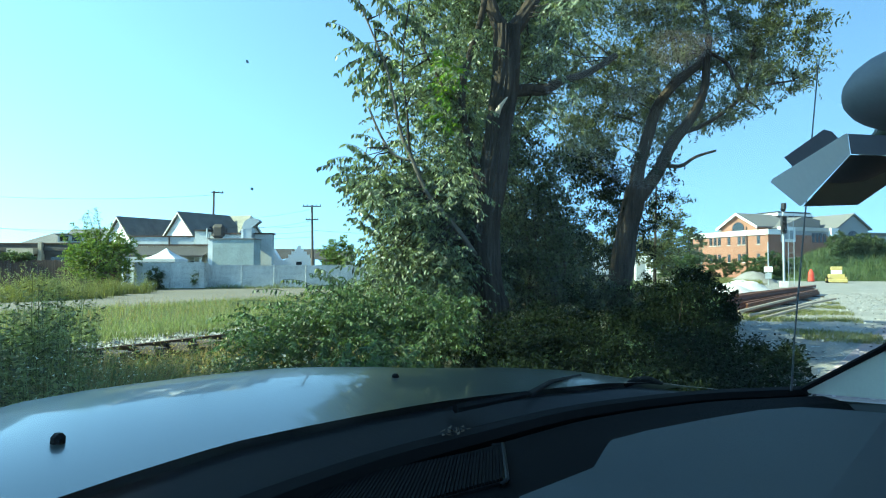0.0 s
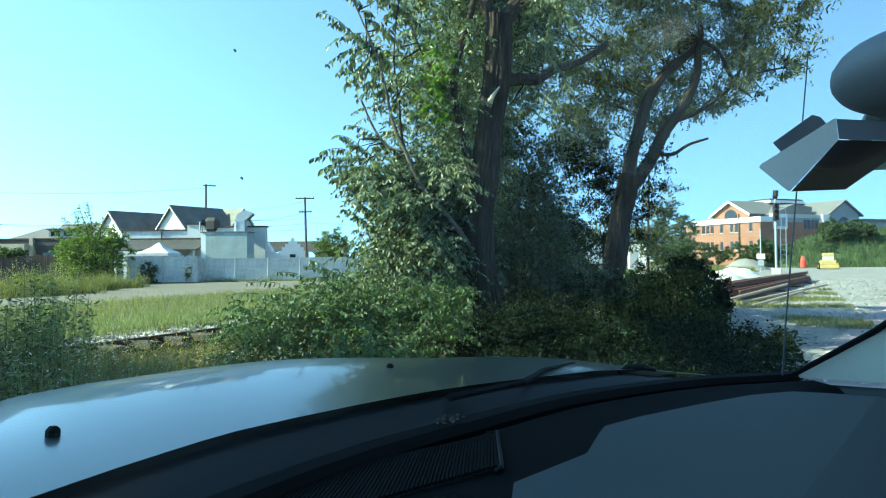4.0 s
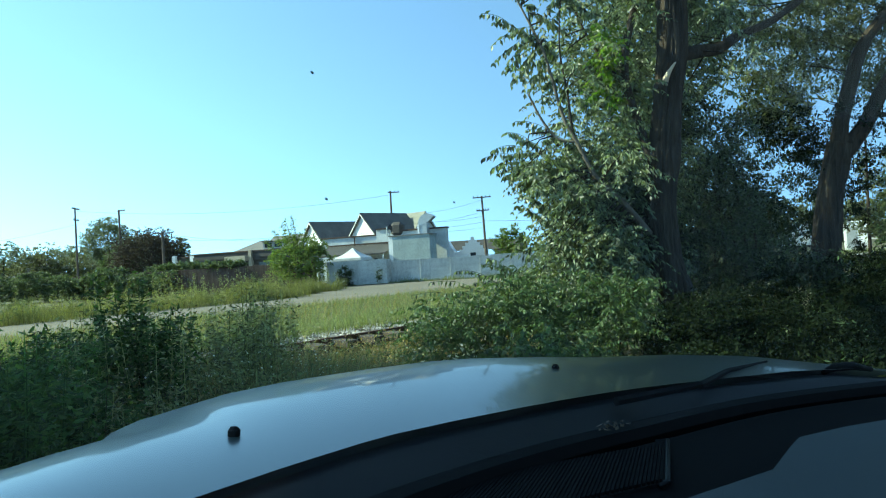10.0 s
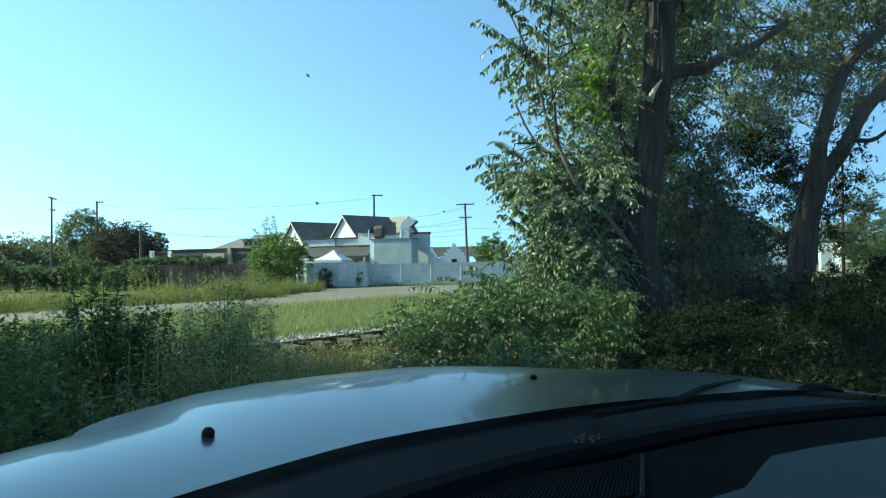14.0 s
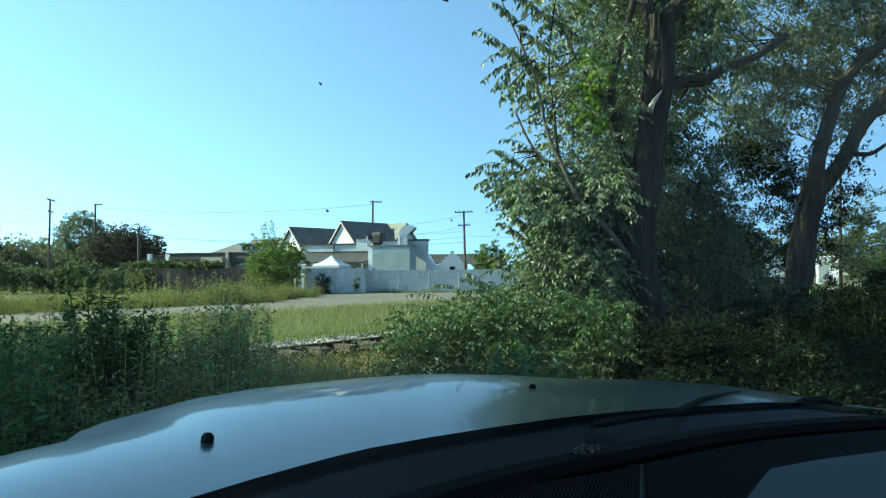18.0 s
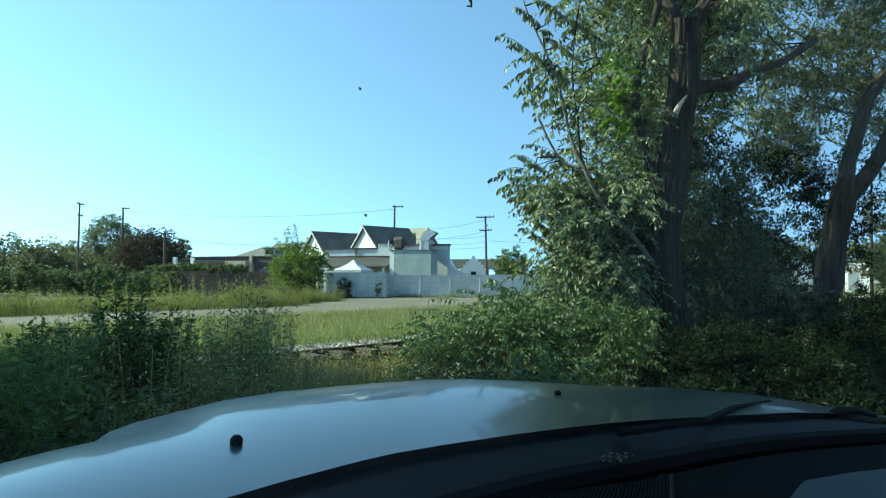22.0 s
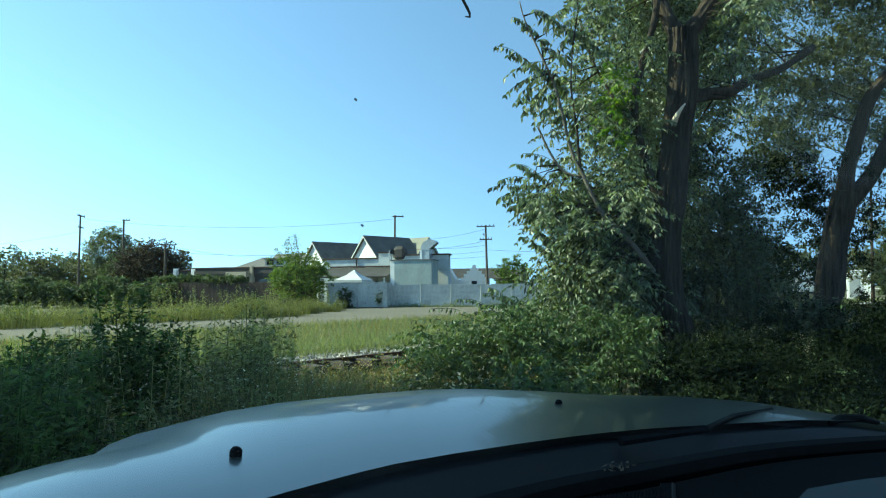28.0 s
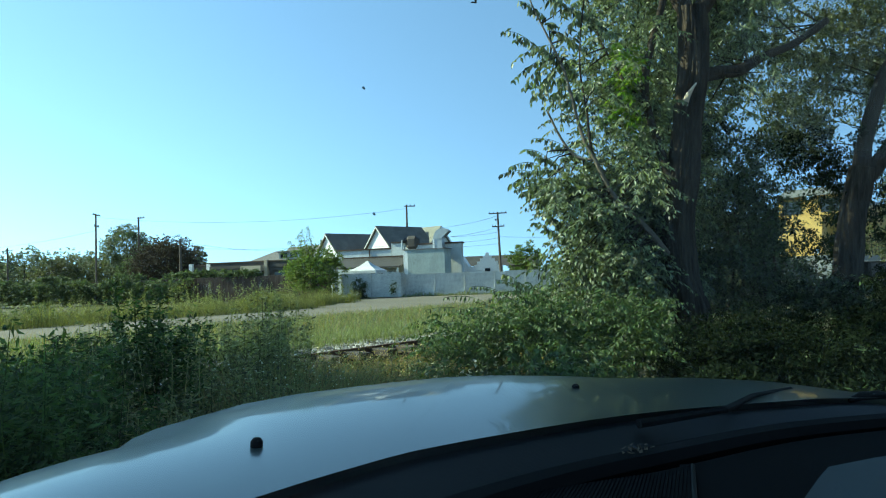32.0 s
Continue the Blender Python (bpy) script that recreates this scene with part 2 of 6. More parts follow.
def glass_mat():
    m = bpy.data.materials.new("glass_tinted")
    m.use_nodes = True
    nt = m.node_tree
    tr, gl, mx, lw, pw, ml = (nt.nodes.new(k) for k in ("ShaderNodeBsdfTransparent", "ShaderNodeBsdfGlossy", "ShaderNodeMixShader", "ShaderNodeLayerWeight", "ShaderNodeMath", "ShaderNodeMath"))
    tr.inputs[0].default_value = (0.79, 0.93, 0.88, 1)
    gl.inputs["Roughness"].default_value = 0.03
    lw.inputs[0].default_value = 0.5
    pw.operation, ml.operation = "POWER", "MULTIPLY_ADD"
    pw.inputs[1].default_value = 4.0
    ml.inputs[1].default_value, ml.inputs[2].default_value = 0.35, 0.014
    nt.links.new(lw.outputs["Facing"], pw.inputs[0])
    nt.links.new(pw.outputs[0], ml.inputs[0])
    nt.links.new(ml.outputs[0], mx.inputs[0])
    nt.links.new(tr.outputs[0], mx.inputs[1])
    nt.links.new(gl.outputs[0], mx.inputs[2])
    # a thin uneven film of dust on the outside
    dust, film, wide, fine_n, amt = (nt.nodes.new(k) for k in ("ShaderNodeBsdfTranslucent", "ShaderNodeMixShader", "ShaderNodeTexNoise", "ShaderNodeTexNoise", "ShaderNodeMath"))
    tc, mp = nt.nodes.new("ShaderNodeTexCoord"), nt.nodes.new("ShaderNodeMapping")
    mp.inputs["Scale"].default_value = (1.0, 1.0, 5.0)
    nt.links.new(tc.outputs["Object"], mp.inputs["Vector"])
    for n, sc in ((wide, 2.2), (fine_n, 16.0)):
        n.inputs["Scale"].default_value = sc
        nt.links.new(mp.outputs[0], n.inputs["Vector"])
    dust.inputs[0].default_value = (0.55, 0.6, 0.6, 1)
    amt.operation = "MULTIPLY"
    nt.links.new(wide.outputs[0], amt.inputs[0])
    nt.links.new(fine_n.outputs[0], amt.inputs[1])
    scale_n = nt.nodes.new("ShaderNodeMath")
    scale_n.operation = "MULTIPLY"
    scale_n.inputs[1].default_value = 0.034
    nt.links.new(amt.outputs[0], scale_n.inputs[0])
    nt.links.new(scale_n.outputs[0], film.inputs[0])
    nt.links.new(mx.outputs[0], film.inputs[1])
    nt.links.new(dust.outputs[0], film.inputs[2])
    nt.links.new(film.outputs[0], nt.nodes["Material Output"].inputs[0])
    return m


M["glass"] = glass_mat()

# ---------- builders ----------


def empty(name, m=None, **tags):
    ob = new(name)
    ob.matrix_world = m or Matrix()
    return tagged(ob, **tags)


def mesh_ob(name, me, material, parent=None, label="", smooth=False, **tags):
    me.materials.clear()
    me.materials.append(material)
    if smooth:
        me.polygons.foreach_set("use_smooth", [True] * len(me.polygons))
    ob = new(name, me)
    if parent:
        ob.parent = parent
    if label:
        ob["label"] = label
    return tagged(ob, **tags)


def part(name, bm, material, parent=None, label="", smooth=False, **tags):
    bmesh.ops.recalc_face_normals(bm, faces=bm.faces)
    me = bpy.data.meshes.new(name)
    bm.to_mesh(me)
    bm.free()
    return mesh_ob(name, me, material, parent, label, smooth, **tags)


def box(bm, x0, x1, y0, y1, z0, z1, bevel=0.0, m=None):
    vs = bmesh.ops.create_cube(bm, size=1.0)["verts"]
    for v in vs:
        v.co = Vector(((x0 + x1) / 2 + v.co.x * (x1 - x0), (y0 + y1) / 2 + v.co.y * (y1 - y0), (z0 + z1) / 2 + v.co.z * (z1 - z0)))
    if bevel:
        es = list({e for v in vs for e in v.link_edges})
        r = bmesh.ops.bevel(bm, geom=es, offset=bevel, segments=1, affect="EDGES")
        vs = [v for v in vs if v.is_valid] + [v for v in r["verts"]]
    if m:
        for v in set(vs):
            v.co = m @ v.co
    return bm


def boxes(*dims, bevel=0.0):
    bm = bmesh.new()
    for d in dims:
        box(bm, *d, bevel=bevel)
    return bm


def poly(bm, pts, h=None):
    """A flat polygon, or, with h, a slab of that height (downwards if negative)."""
    vs = [bm.verts.new(p) for p in pts]
    f = bm.faces.new(vs)
    if h:
        r = bmesh.ops.extrude_face_region(bm, geom=[f])
        for v in r["geom"]:
            if isinstance(v, bmesh.types.BMVert):
                v.co.z += h
    return bm


def extrude_profile(bm, prof, x0, x1, axis="x"):
    """Sweeps a closed profile of (a, b) pairs along an axis."""
    def at(t, a, b):
        return (t, a, b) if axis == "x" else (a, t, b)
    A = [bm.verts.new(at(x0, *p)) for p in prof]
    B = [bm.verts.new(at(x1, *p)) for p in prof]
    bm.faces.new(A)
    bm.faces.new(B[::-1])
    for i in range(len(prof)):
        j = (i + 1) % len(prof)
        bm.faces.new((A[i], B[i], B[j], A[j]))
    return bm


def tube(bm, pts, radii, seg=8, rough=0.0, cap=True, furrow=0.0):
    """A tapered tube through points."""
    pts = [Vector(p) for p in pts]
    rings, a = [], None
    for i, p in enumerate(pts):
        d = (pts[min(i + 1, len(pts) - 1)] - pts[max(i - 1, 0)]).normalized()
        a = d.orthogonal().normalized() if a is None else (a - d * a.dot(d)).normalized()
        b = d.cross(a)
        r = radii[i] if hasattr(radii, "__len__") else radii
        ring = []
        for k in range(seg):
            c, w = math.cos(k * math.tau / seg), math.sin(k * math.tau / seg)
            q = r * (1 + rough * noise.noise(p * 1.3 + Vector((c, w, 0))))
            if furrow:
                q -= furrow * max(0.0, 1.0 - 3.2 * abs(noise.noise(Vector((c * 4.2, w * 4.2, p.z * 1.3)))))
            ring.append(bm.verts.new(p + (a * c + b * w) * q))
        rings.append(ring)
    for A, B in zip(rings, rings[1:]):
        for k in range(seg):
            bm.faces.new((A[k], A[(k + 1) % seg], B[(k + 1) % seg], B[k]))
    if cap:
        bm.faces.new(rings[0])
        bm.faces.new(rings[-1][::-1])
    return bm


def smooth_line(pts, n=4):
    """Points on a Catmull-Rom line through pts."""
    P = [Vector(p) for p in pts]
    out = []
    for i in range(len(P) - 1):
        a, b, c, d = P[max(i - 1, 0)], P[i], P[i + 1], P[min(i + 2, len(P) - 1)]
        for k in range(n):
            t = k / n
            out.append(0.5 * (2 * b + (c - a) * t + (2 * a - 5 * b + 4 * c - d) * t * t + (3 * b - a - 3 * c + d) * t ** 3))
    return out + [P[-1]]


def quads_mesh(name, V):
    """A mesh of separate quads from an array of shape (n, 4, 3)."""
    n = len(V)
    me = bpy.data.meshes.new(name)
    me.vertices.add(n * 4)
    me.vertices.foreach_set("co", V.astype(np.float32).ravel())
    me.loops.add(n * 4)
    me.loops.foreach_set("vertex_index", np.arange(n * 4, dtype=np.int32))
    me.polygons.add(n)
    me.polygons.foreach_set("loop_start", np.arange(n, dtype=np.int32) * 4)
    me.update(calc_edges=True)
    return me


def leaves(C, length, width, rng, droop=0.4, spread=1.0):
    """Leaf quads at the centres C: a pointed blade folded at its rib."""
    n = len(C)
    az = rng.uniform(0, math.tau, n)
    el = rng.normal(-droop, 0.45, n) * spread
    d = np.stack([np.cos(az) * np.cos(el), np.sin(az) * np.cos(el), np.sin(el)], 1)
    side = np.stack([-np.sin(az), np.cos(az), np.zeros(n)], 1)
    roll = rng.uniform(-0.9, 0.9, n)
    up = np.cross(side, d)
    side = side * np.cos(roll)[:, None] + up * np.sin(roll)[:, None]
    up = np.cross(side, d)
    L = (length * rng.uniform(0.6, 1.25, n))[:, None]
    W = (width * rng.uniform(0.7, 1.2, n))[:, None]
    base = C - d * L * 0.5
    mid = C - d * L * 0.06 + up * W * 0.25
    return np.stack([base, mid + side * W * 0.5, C + d * L * 0.5 - up * W * 0.15, mid - side * W * 0.5], 1)


def fronds(C, R, per, rng, length=0.42, pairs=10, leaf=0.095, width=0.026, rise=0.35):
    """Pinnate leaves: arching stalks out of each clump with narrow leaflets hanging in pairs."""
    n = len(C)
    az = rng.uniform(0, math.tau, (n, per))
    el = rng.normal(rise, 0.45, (n, per))
    d = np.stack([np.cos(az) * np.cos(el), np.sin(az) * np.cos(el), np.sin(el)], 2)
    start = C[:, None, :] + d * (rng.uniform(0.0, 0.6, (n, per)) * np.asarray(R).reshape(-1, 1))[..., None] + rng.normal(0, 0.05, (n, per, 3))
    L = length * rng.uniform(0.65, 1.2, (n, per))
    k = np.linspace(0.12, 1.0, pairs)
    stalk = start[:, :, None, :] + d[:, :, None, :] * (L[:, :, None] * k)[..., None]
    stalk[..., 2] -= (L[:, :, None] * 0.55) * k ** 2
    side = np.stack([-np.sin(az), np.cos(az), np.zeros((n, per))], 2)
    out = []
    for sgn in (-1, 1):
        q = side[:, :, None, :] * sgn * 0.5 + d[:, :, None, :] * 0.3 + np.array([0, 0, -0.62]) + rng.normal(0, 0.2, stalk.shape)
        q /= np.linalg.norm(q, axis=-1, keepdims=True)
        l = leaf * rng.uniform(0.7, 1.2, stalk.shape[:3])[..., None] * (1.1 - 0.35 * k)[None, None, :, None]
        w = np.cross(q, rng.normal(0, 1, stalk.shape))
        w *= width * 0.5 / (np.linalg.norm(w, axis=-1, keepdims=True) + 1e-6)
        mid = stalk + q * l * 0.42
        out.append(np.stack([stalk, mid + w, stalk + q * l, mid - w], 3).reshape(-1, 4, 3))
    a, b = stalk[:, :, :-1], stalk[:, :, 1:]
    t = np.broadcast_to(side[:, :, None, :] * 0.003, a.shape)
    out.append(np.stack([a - t, a + t, b + t, b - t], 3).reshape(-1, 4, 3))
    return np.concatenate(out)


def hanging_frond(a, b, y, rng, pairs=11, leaf=0.15, width=0.042):
    """One pinnate leaf from a to b, given as (x, z) at the depth y, its leaflets hanging in pairs."""
    a, b = np.array([a[0], y, a[1]]), np.array([b[0], y - 0.08, b[1]])
    k = np.linspace(0.1, 1.0, pairs)[:, None]
    stalk = a + (b - a) * k + np.array([0, 0, 0.12 * np.linalg.norm(b - a)]) * np.sin(k * math.pi)
    d = (b - a) / np.linalg.norm(b - a)
    out = []
    for sgn in (-1, 1):
        q = d * 0.2 + np.array([0, 0.4 * sgn, -0.9]) + rng.normal(0, 0.38, stalk.shape)
        q /= np.linalg.norm(q, axis=1, keepdims=True)
        l = leaf * (1.1 - 0.45 * k) * rng.uniform(0.8, 1.15, (pairs, 1))
        w = np.cross(q, np.array([0.3 * sgn, 1.0, 0.2]) + rng.normal(0, 0.4, stalk.shape))
        w *= width * 0.5 / np.linalg.norm(w, axis=1, keepdims=True)
        mid = stalk + q * l * 0.42
        out.append(np.stack([stalk, mid + w, stalk + q * l, mid - w], 1))
    side = np.array([0, 0, 0.004])
    out.append(np.stack([stalk[:-1] - side, stalk[:-1] + side, stalk[1:] + side, stalk[1:] - side], 1))
    out.append(np.array([[a - side, a + side, stalk[0] + side, stalk[0] - side]]))
    return np.concatenate(out)


def sprays(C, R, per, rng, squash=0.8, k=7, twig=0.3):
    """Leaf centres in clumps: each clump is a handful of twigs with leaves along them, drooping outwards."""
    n = len(C)
    tw = max(1, per // k)
    az = rng.uniform(0, math.tau, (n, tw))
    el = rng.uniform(-0.9, 1.1, (n, tw))
    d = np.stack([np.cos(az) * np.cos(el), np.sin(az) * np.cos(el), np.sin(el) * squash], 2)
    s = rng.uniform(0.35, 1.0, (n, tw, 1)) * np.asarray(R).reshape(-1, 1, 1)
    tip = C[:, None, :] + d * s
    along = np.linspace(0.25, 1.0, k)
    start = C[:, None, :] + d * s * (1 - twig / np.maximum(s, twig + 0.01)) * 0.9
    P = start[:, :, None, :] + (tip - start)[:, :, None, :] * along[None, None, :, None]
    P[..., 2] -= 0.12 * along ** 2 * twig
    P += rng.normal(0, 0.03, P.shape)
    return P.reshape(-1, 3)


def inside(pts, x, z):
    """Which of the places (x, z) lie in the outline pts."""
    ok = np.zeros(len(x), bool)
    j = len(pts) - 1
    for i in range(len(pts)):
        (xi, zi), (xj, zj) = pts[i], pts[j]
        ok ^= ((zi > z) != (zj > z)) & (x < (xj - xi) * (z - zi) / (zj - zi + 1e-9) + xi)
        j = i
    return ok


def fill(outline, n, y0, y1, rng):
    """n clump centres within an upright outline of (x, z) pairs and a depth range."""
    xs, zs = [p[0] for p in outline], [p[1] for p in outline]
    out = np.zeros((0, 3))
    while len(out) < n:
        x, z = rng.uniform(min(xs), max(xs), n * 2), rng.uniform(min(zs), max(zs), n * 2)
        k = inside(outline, x, z)
        out = np.vstack([out, np.stack([x, rng.uniform(y0, y1, n * 2), z], 1)[k]])
    return out[:n]


def blades(C, height, width, rng, lean=0.35, ragged=0.0):
    """Grass: each blade is two quads, bent over."""
    n = len(C)
    az = rng.uniform(0, math.tau, n)
    h = height * rng.uniform(0.5, 1.15, n)
    if ragged:
        h *= np.array([1.0 + ragged * noise.noise(Vector((p[0] * 0.7, p[1] * 0.7, 9.0))) for p in C])
    side = np.stack([np.cos(az), np.sin(az), np.zeros(n)], 1) * (width * rng.uniform(0.6, 1.2, n))[:, None] / 2
    b = rng.uniform(0, math.tau, n)
    bend = np.stack([np.cos(b), np.sin(b), np.zeros(n)], 1) * (h * rng.uniform(0.05, lean, n))[:, None]
    Z = np.stack([np.zeros(n), np.zeros(n), h], 1)
    p1, p2 = C + Z * 0.55 + bend * 0.35, C + Z * rng.uniform(0.85, 1.0, n)[:, None] + bend
    lo = np.stack([C - side, C + side, p1 + side * 0.8, p1 - side * 0.8], 1)
    hi = np.stack([p1 - side * 0.8, p1 + side * 0.8, p2 + side * 0.15, p2 - side * 0.15], 1)
    return np.concatenate([lo, hi])


def weeds(C, height, rng, leaf_len=0.09, leaf_w=0.03, per=14, spread=0.16):
    """Leafy stems: a thin stem and leaves up it."""
    n = len(C)
    h = height * rng.uniform(0.5, 1.1, n) * np.array([1.0 + 0.5 * noise.noise(Vector((p[0] * 1.6, p[1] * 1.6, 5.0))) for p in C])
    az = rng.uniform(0, math.tau, n)
    tip = C + np.stack([np.cos(az) * h * 0.15, np.sin(az) * h * 0.15, h], 1)
    side = np.stack([-np.sin(az), np.cos(az), np.zeros(n)], 1) * 0.005
    stem = np.stack([C - side, C + side, tip + side * 0.4, tip - side * 0.4], 1)
    k = np.linspace(0.2, 1.0, per)
    P = C[:, None, :] + (tip - C)[:, None, :] * k[None, :, None]
    a = rng.uniform(0, math.tau, (n, per))
    rad = spread * (1.1 - k)[None, :] * rng.uniform(0.3, 1.0, (n, per)) + 0.02
    P = P + np.stack([np.cos(a) * rad, np.sin(a) * rad, rng.normal(0, 0.02, (n, per))], 2)
    return np.concatenate([stem, leaves(P.reshape(-1, 3), leaf_len, leaf_w, rng, 0.2)])


def stuff(name, V, material, label, category="", parent=None):
    return mesh_ob(name, quads_mesh(name, V), material, parent, label, category=category, kind="stuff") if not parent else mesh_ob(name, quads_mesh(name, V), material, parent, label)


# ---------- the plan: s runs along the railway, n away from it ----------
TRACK = radians(29.3)
U, NV = Vector((math.sin(TRACK), math.cos(TRACK), 0)), Vector((-math.cos(TRACK), math.sin(TRACK), 0))


def P(s, n, z=0.0):
    return U * s + NV * n + Vector((0, 0, z))

# ---------- ground, road, lot, railway ----------
rng = np.random.default_rng(7)


def ground_sheet():
    bm = bmesh.new()
    ring = [0, 4, 8, 14, 22, 34, 55, 90, 160, 300, 700, 1800]
    seg = 48
    rows = []
    for r in ring[1:]:
        rows.append([bm.verts.new((r * math.cos(k * math.tau / seg), 15 + r * math.sin(k * math.tau / seg), 0)) for k in range(seg)])
    c = bm.verts.new((0, 15, 0))
    for k in range(seg):
        bm.faces.new((c, rows[0][k], rows[0][(k + 1) % seg]))
    for A, B in zip(rows, rows[1:]):
        for k in range(seg):
            bm.faces.new((A[k], B[k], B[(k + 1) % seg], A[(k + 1) % seg]))
    part("ground", bm, M["soil"], label="flat weedy soil with sparse grass", kind="structure", category="ground")


ground_sheet()
part("road", poly(bmesh.new(), [P(-60, 22.3, 0.012), P(90, 22.3, 0.012), P(90, 28.8, 0.012), P(-60, 28.8, 0.012)]), M["asphalt"], label="worn grey asphalt back road", kind="structure", category="road")
part("pavement", poly(bmesh.new(), [P(17, 28.8, 0.010), P(60, 28.8, 0.010), (2, 51, 0.010), (-19, 44.6, 0.010)]), M["asphalt"], label="worn grey asphalt apron before the white fence", kind="structure", category="pavement")
part("gravel_lot", poly(bmesh.new(), [P(9, 2.5, 0.014), P(110, 2.5, 0.014), P(110, -45, 0.014), P(-10, -30, 0.014), P(-10, -6, 0.014), P(5, -3, 0.014)]), M["gravel"], label="pale grey gravel lot", kind="structure", category="gravel")

# railway: straight along the near stretch, then bending slightly to the left beyond s = 46
BEND_S, BEND_R = 46.0, 600.0
TRACK_N = 9.85


def track_pose(s, n=TRACK_N):
    """Place and heading angle about z on the railway at s."""
    if s <= BEND_S:
        return P(s, n), -TRACK
    a = (s - BEND_S) / BEND_R
    c = P(BEND_S, TRACK_N + BEND_R)
    r = BEND_R - (n - TRACK_N)
    v = -NV * math.cos(a) + U * math.sin(a)
    return c + v * r, -TRACK + a


def railway():
    root = empty("railway_track", label="rusty railway track on pale stone ballast", category="railway track", kind="structure")
    bm = bmesh.new()
    S = [-50 + i * 4 for i in range(104)]
    prof = [(-0.95, 0.0), (-0.86, 0.09), (-0.80, 0.13), (-0.70, 0.25), (1.6, 0.268), (2.4, 0.0)]
    rows = [[bm.verts.new(track_pose(s, TRACK_N + a)[0] + Vector((0, 0, z + 0.004))) for a, z in prof] for s in S]
    for A, B in zip(rows, rows[1:]):
        for k in range(5):
            if k > 2:
                bm.faces.new((A[k], B[k], B[k + 1], A[k + 1]))
    part("ballast", bm, M["ballast"], root)
    # near shoulder in sleeper colour: paints the rail's shadow and the dark sleeper ends
    bm = bmesh.new()
    rows = [[bm.verts.new(track_pose(s, TRACK_N + a)[0] + Vector((0, 0, z + 0.004))) for a, z in prof[:4]] for s in S]
    for A, B in zip(rows, rows[1:]):
        for k in range(3):
            bm.faces.new((A[k], B[k], B[k + 1], A[k + 1]))
    part("ballast_shoulder", bm, M["tie"], root, "ballast shoulder under the near rail, shadow and sleeper ends put into its dark colour")
    for side in (-0.75, 0.75):
        bm = bmesh.new()
        pr = [(-0.065, 0), (0.065, 0), (0.065, 0.015), (0.01, 0.04), (0.01, 0.12), (0.035, 0.13), (0.035, 0.165), (-0.035, 0.165), (-0.035, 0.13), (-0.01, 0.12), (-0.01, 0.04), (-0.065, 0.015)]
        rows = [[bm.verts.new(track_pose(s, TRACK_N + side + a)[0] + Vector((0, 0, z + 0.13))) for a, z in pr] for s in S]
        for A, B in zip(rows, rows[1:]):
            for k in range(len(pr)):
                bm.faces.new((A[k], B[k], B[(k + 1) % len(pr)], A[(k + 1) % len(pr)]))
        part("rail", bm, M["rust"], root)
    tie = bpy.data.meshes.new("sleeper")
    boxes((-0.11, 0.11, -1.28, 1.28, -0.08, 0.035), bevel=0.01).to_mesh(tie)
    for i in range(110):
        q, a = track_pose(-16 + i * 0.56)
        ob = mesh_ob("sleeper", tie, M["tie"], root)
        ob.matrix_world = Matrix.Translation(q + Vector((0, 0, 0.225))) @ pose(0, 0, 0, 0, 0, 90 + math.degrees(a) + (i * 37 % 7 - 3) * 0.4)
    n = 7000
    s, o = rng.uniform(-16, 40, n), rng.uniform(-0.68, 0.4, n)
    C = np.array([track_pose(a, TRACK_N + b)[0] for a, b in zip(s, o)])
    C[:, 2] = 0.255 + rng.uniform(0, 0.03, n)
    V = leaves(C, 0.07, 0.06, rng, 0.0)
    V2 = leaves(C + np.array([0, 0, -0.012]), 0.06, 0.07, rng, 0.0)
    mesh_ob("ballast_stones", quads_mesh("ballast_stones", np.concatenate([V, V2])), M["ballast"], root, "loose pale stones", kind="stuff")


railway()

# ---------- buildings beyond the road ----------


def gable_house(name, x, y, rot, w, l, eave, ridge, wall, roof, label, windows=()):
    """A house with its gable end at local y = 0 facing -y, length l along +y."""
    root = empty(name, pose(x, y, 0, 0, 0, rot), label=label, category="house", group="houses beyond the road")
    bm = bmesh.new()
    prof = [(-w / 2, 0), (w / 2, 0), (w / 2, eave), (0, ridge), (-w / 2, eave)]
    extrude_profile(bm, prof, 0, l, axis="y")
    part("wall", bm, wall, root)
    o, th = 0.35, 0.12
    k = (ridge - eave) / (w / 2)
    for sgn in (-1, 1):
        bm = bmesh.new()
        pr = [(0, ridge + 0.01), (sgn * (w / 2 + o), eave - o * k + 0.01), (sgn * (w / 2 + o), eave - o * k + th), (0, ridge + th)]
        extrude_profile(bm, pr, -o, l + o, axis="y")
        part("roof", bm, roof, root)
        bm = bmesh.new()
        pr = [(0, ridge - 0.1), (sgn * (w / 2 + o), eave - o * k - 0.1), (sgn * (w / 2 + o), eave - o * k + 0.01), (0, ridge + 0.01)]
        extrude_profile(bm, pr, -o - 0.03, -o + 0.03, axis="y")
        part("barge_board", bm, M["white_paint"], root)
    for (a, z, ww, hh) in windows:
        win = part("window", boxes((a - ww / 2, a + ww / 2, -0.03, 0.02, z, z + hh)), M["window"], root)
        bm = boxes((a - ww / 2 - 0.07, a - ww / 2, -0.06, 0.02, z - 0.07, z + hh + 0.07), (a + ww / 2, a + ww / 2 + 0.07, -0.06, 0.02, z - 0.07, z + hh + 0.07),
                   (a - ww / 2, a + ww / 2, -0.06, 0.02, z + hh, z + hh + 0.07), (a - ww / 2, a + ww / 2, -0.06, 0.02, z - 0.07, z))
        part("frame", bm, M["white_paint"], win)
    return root


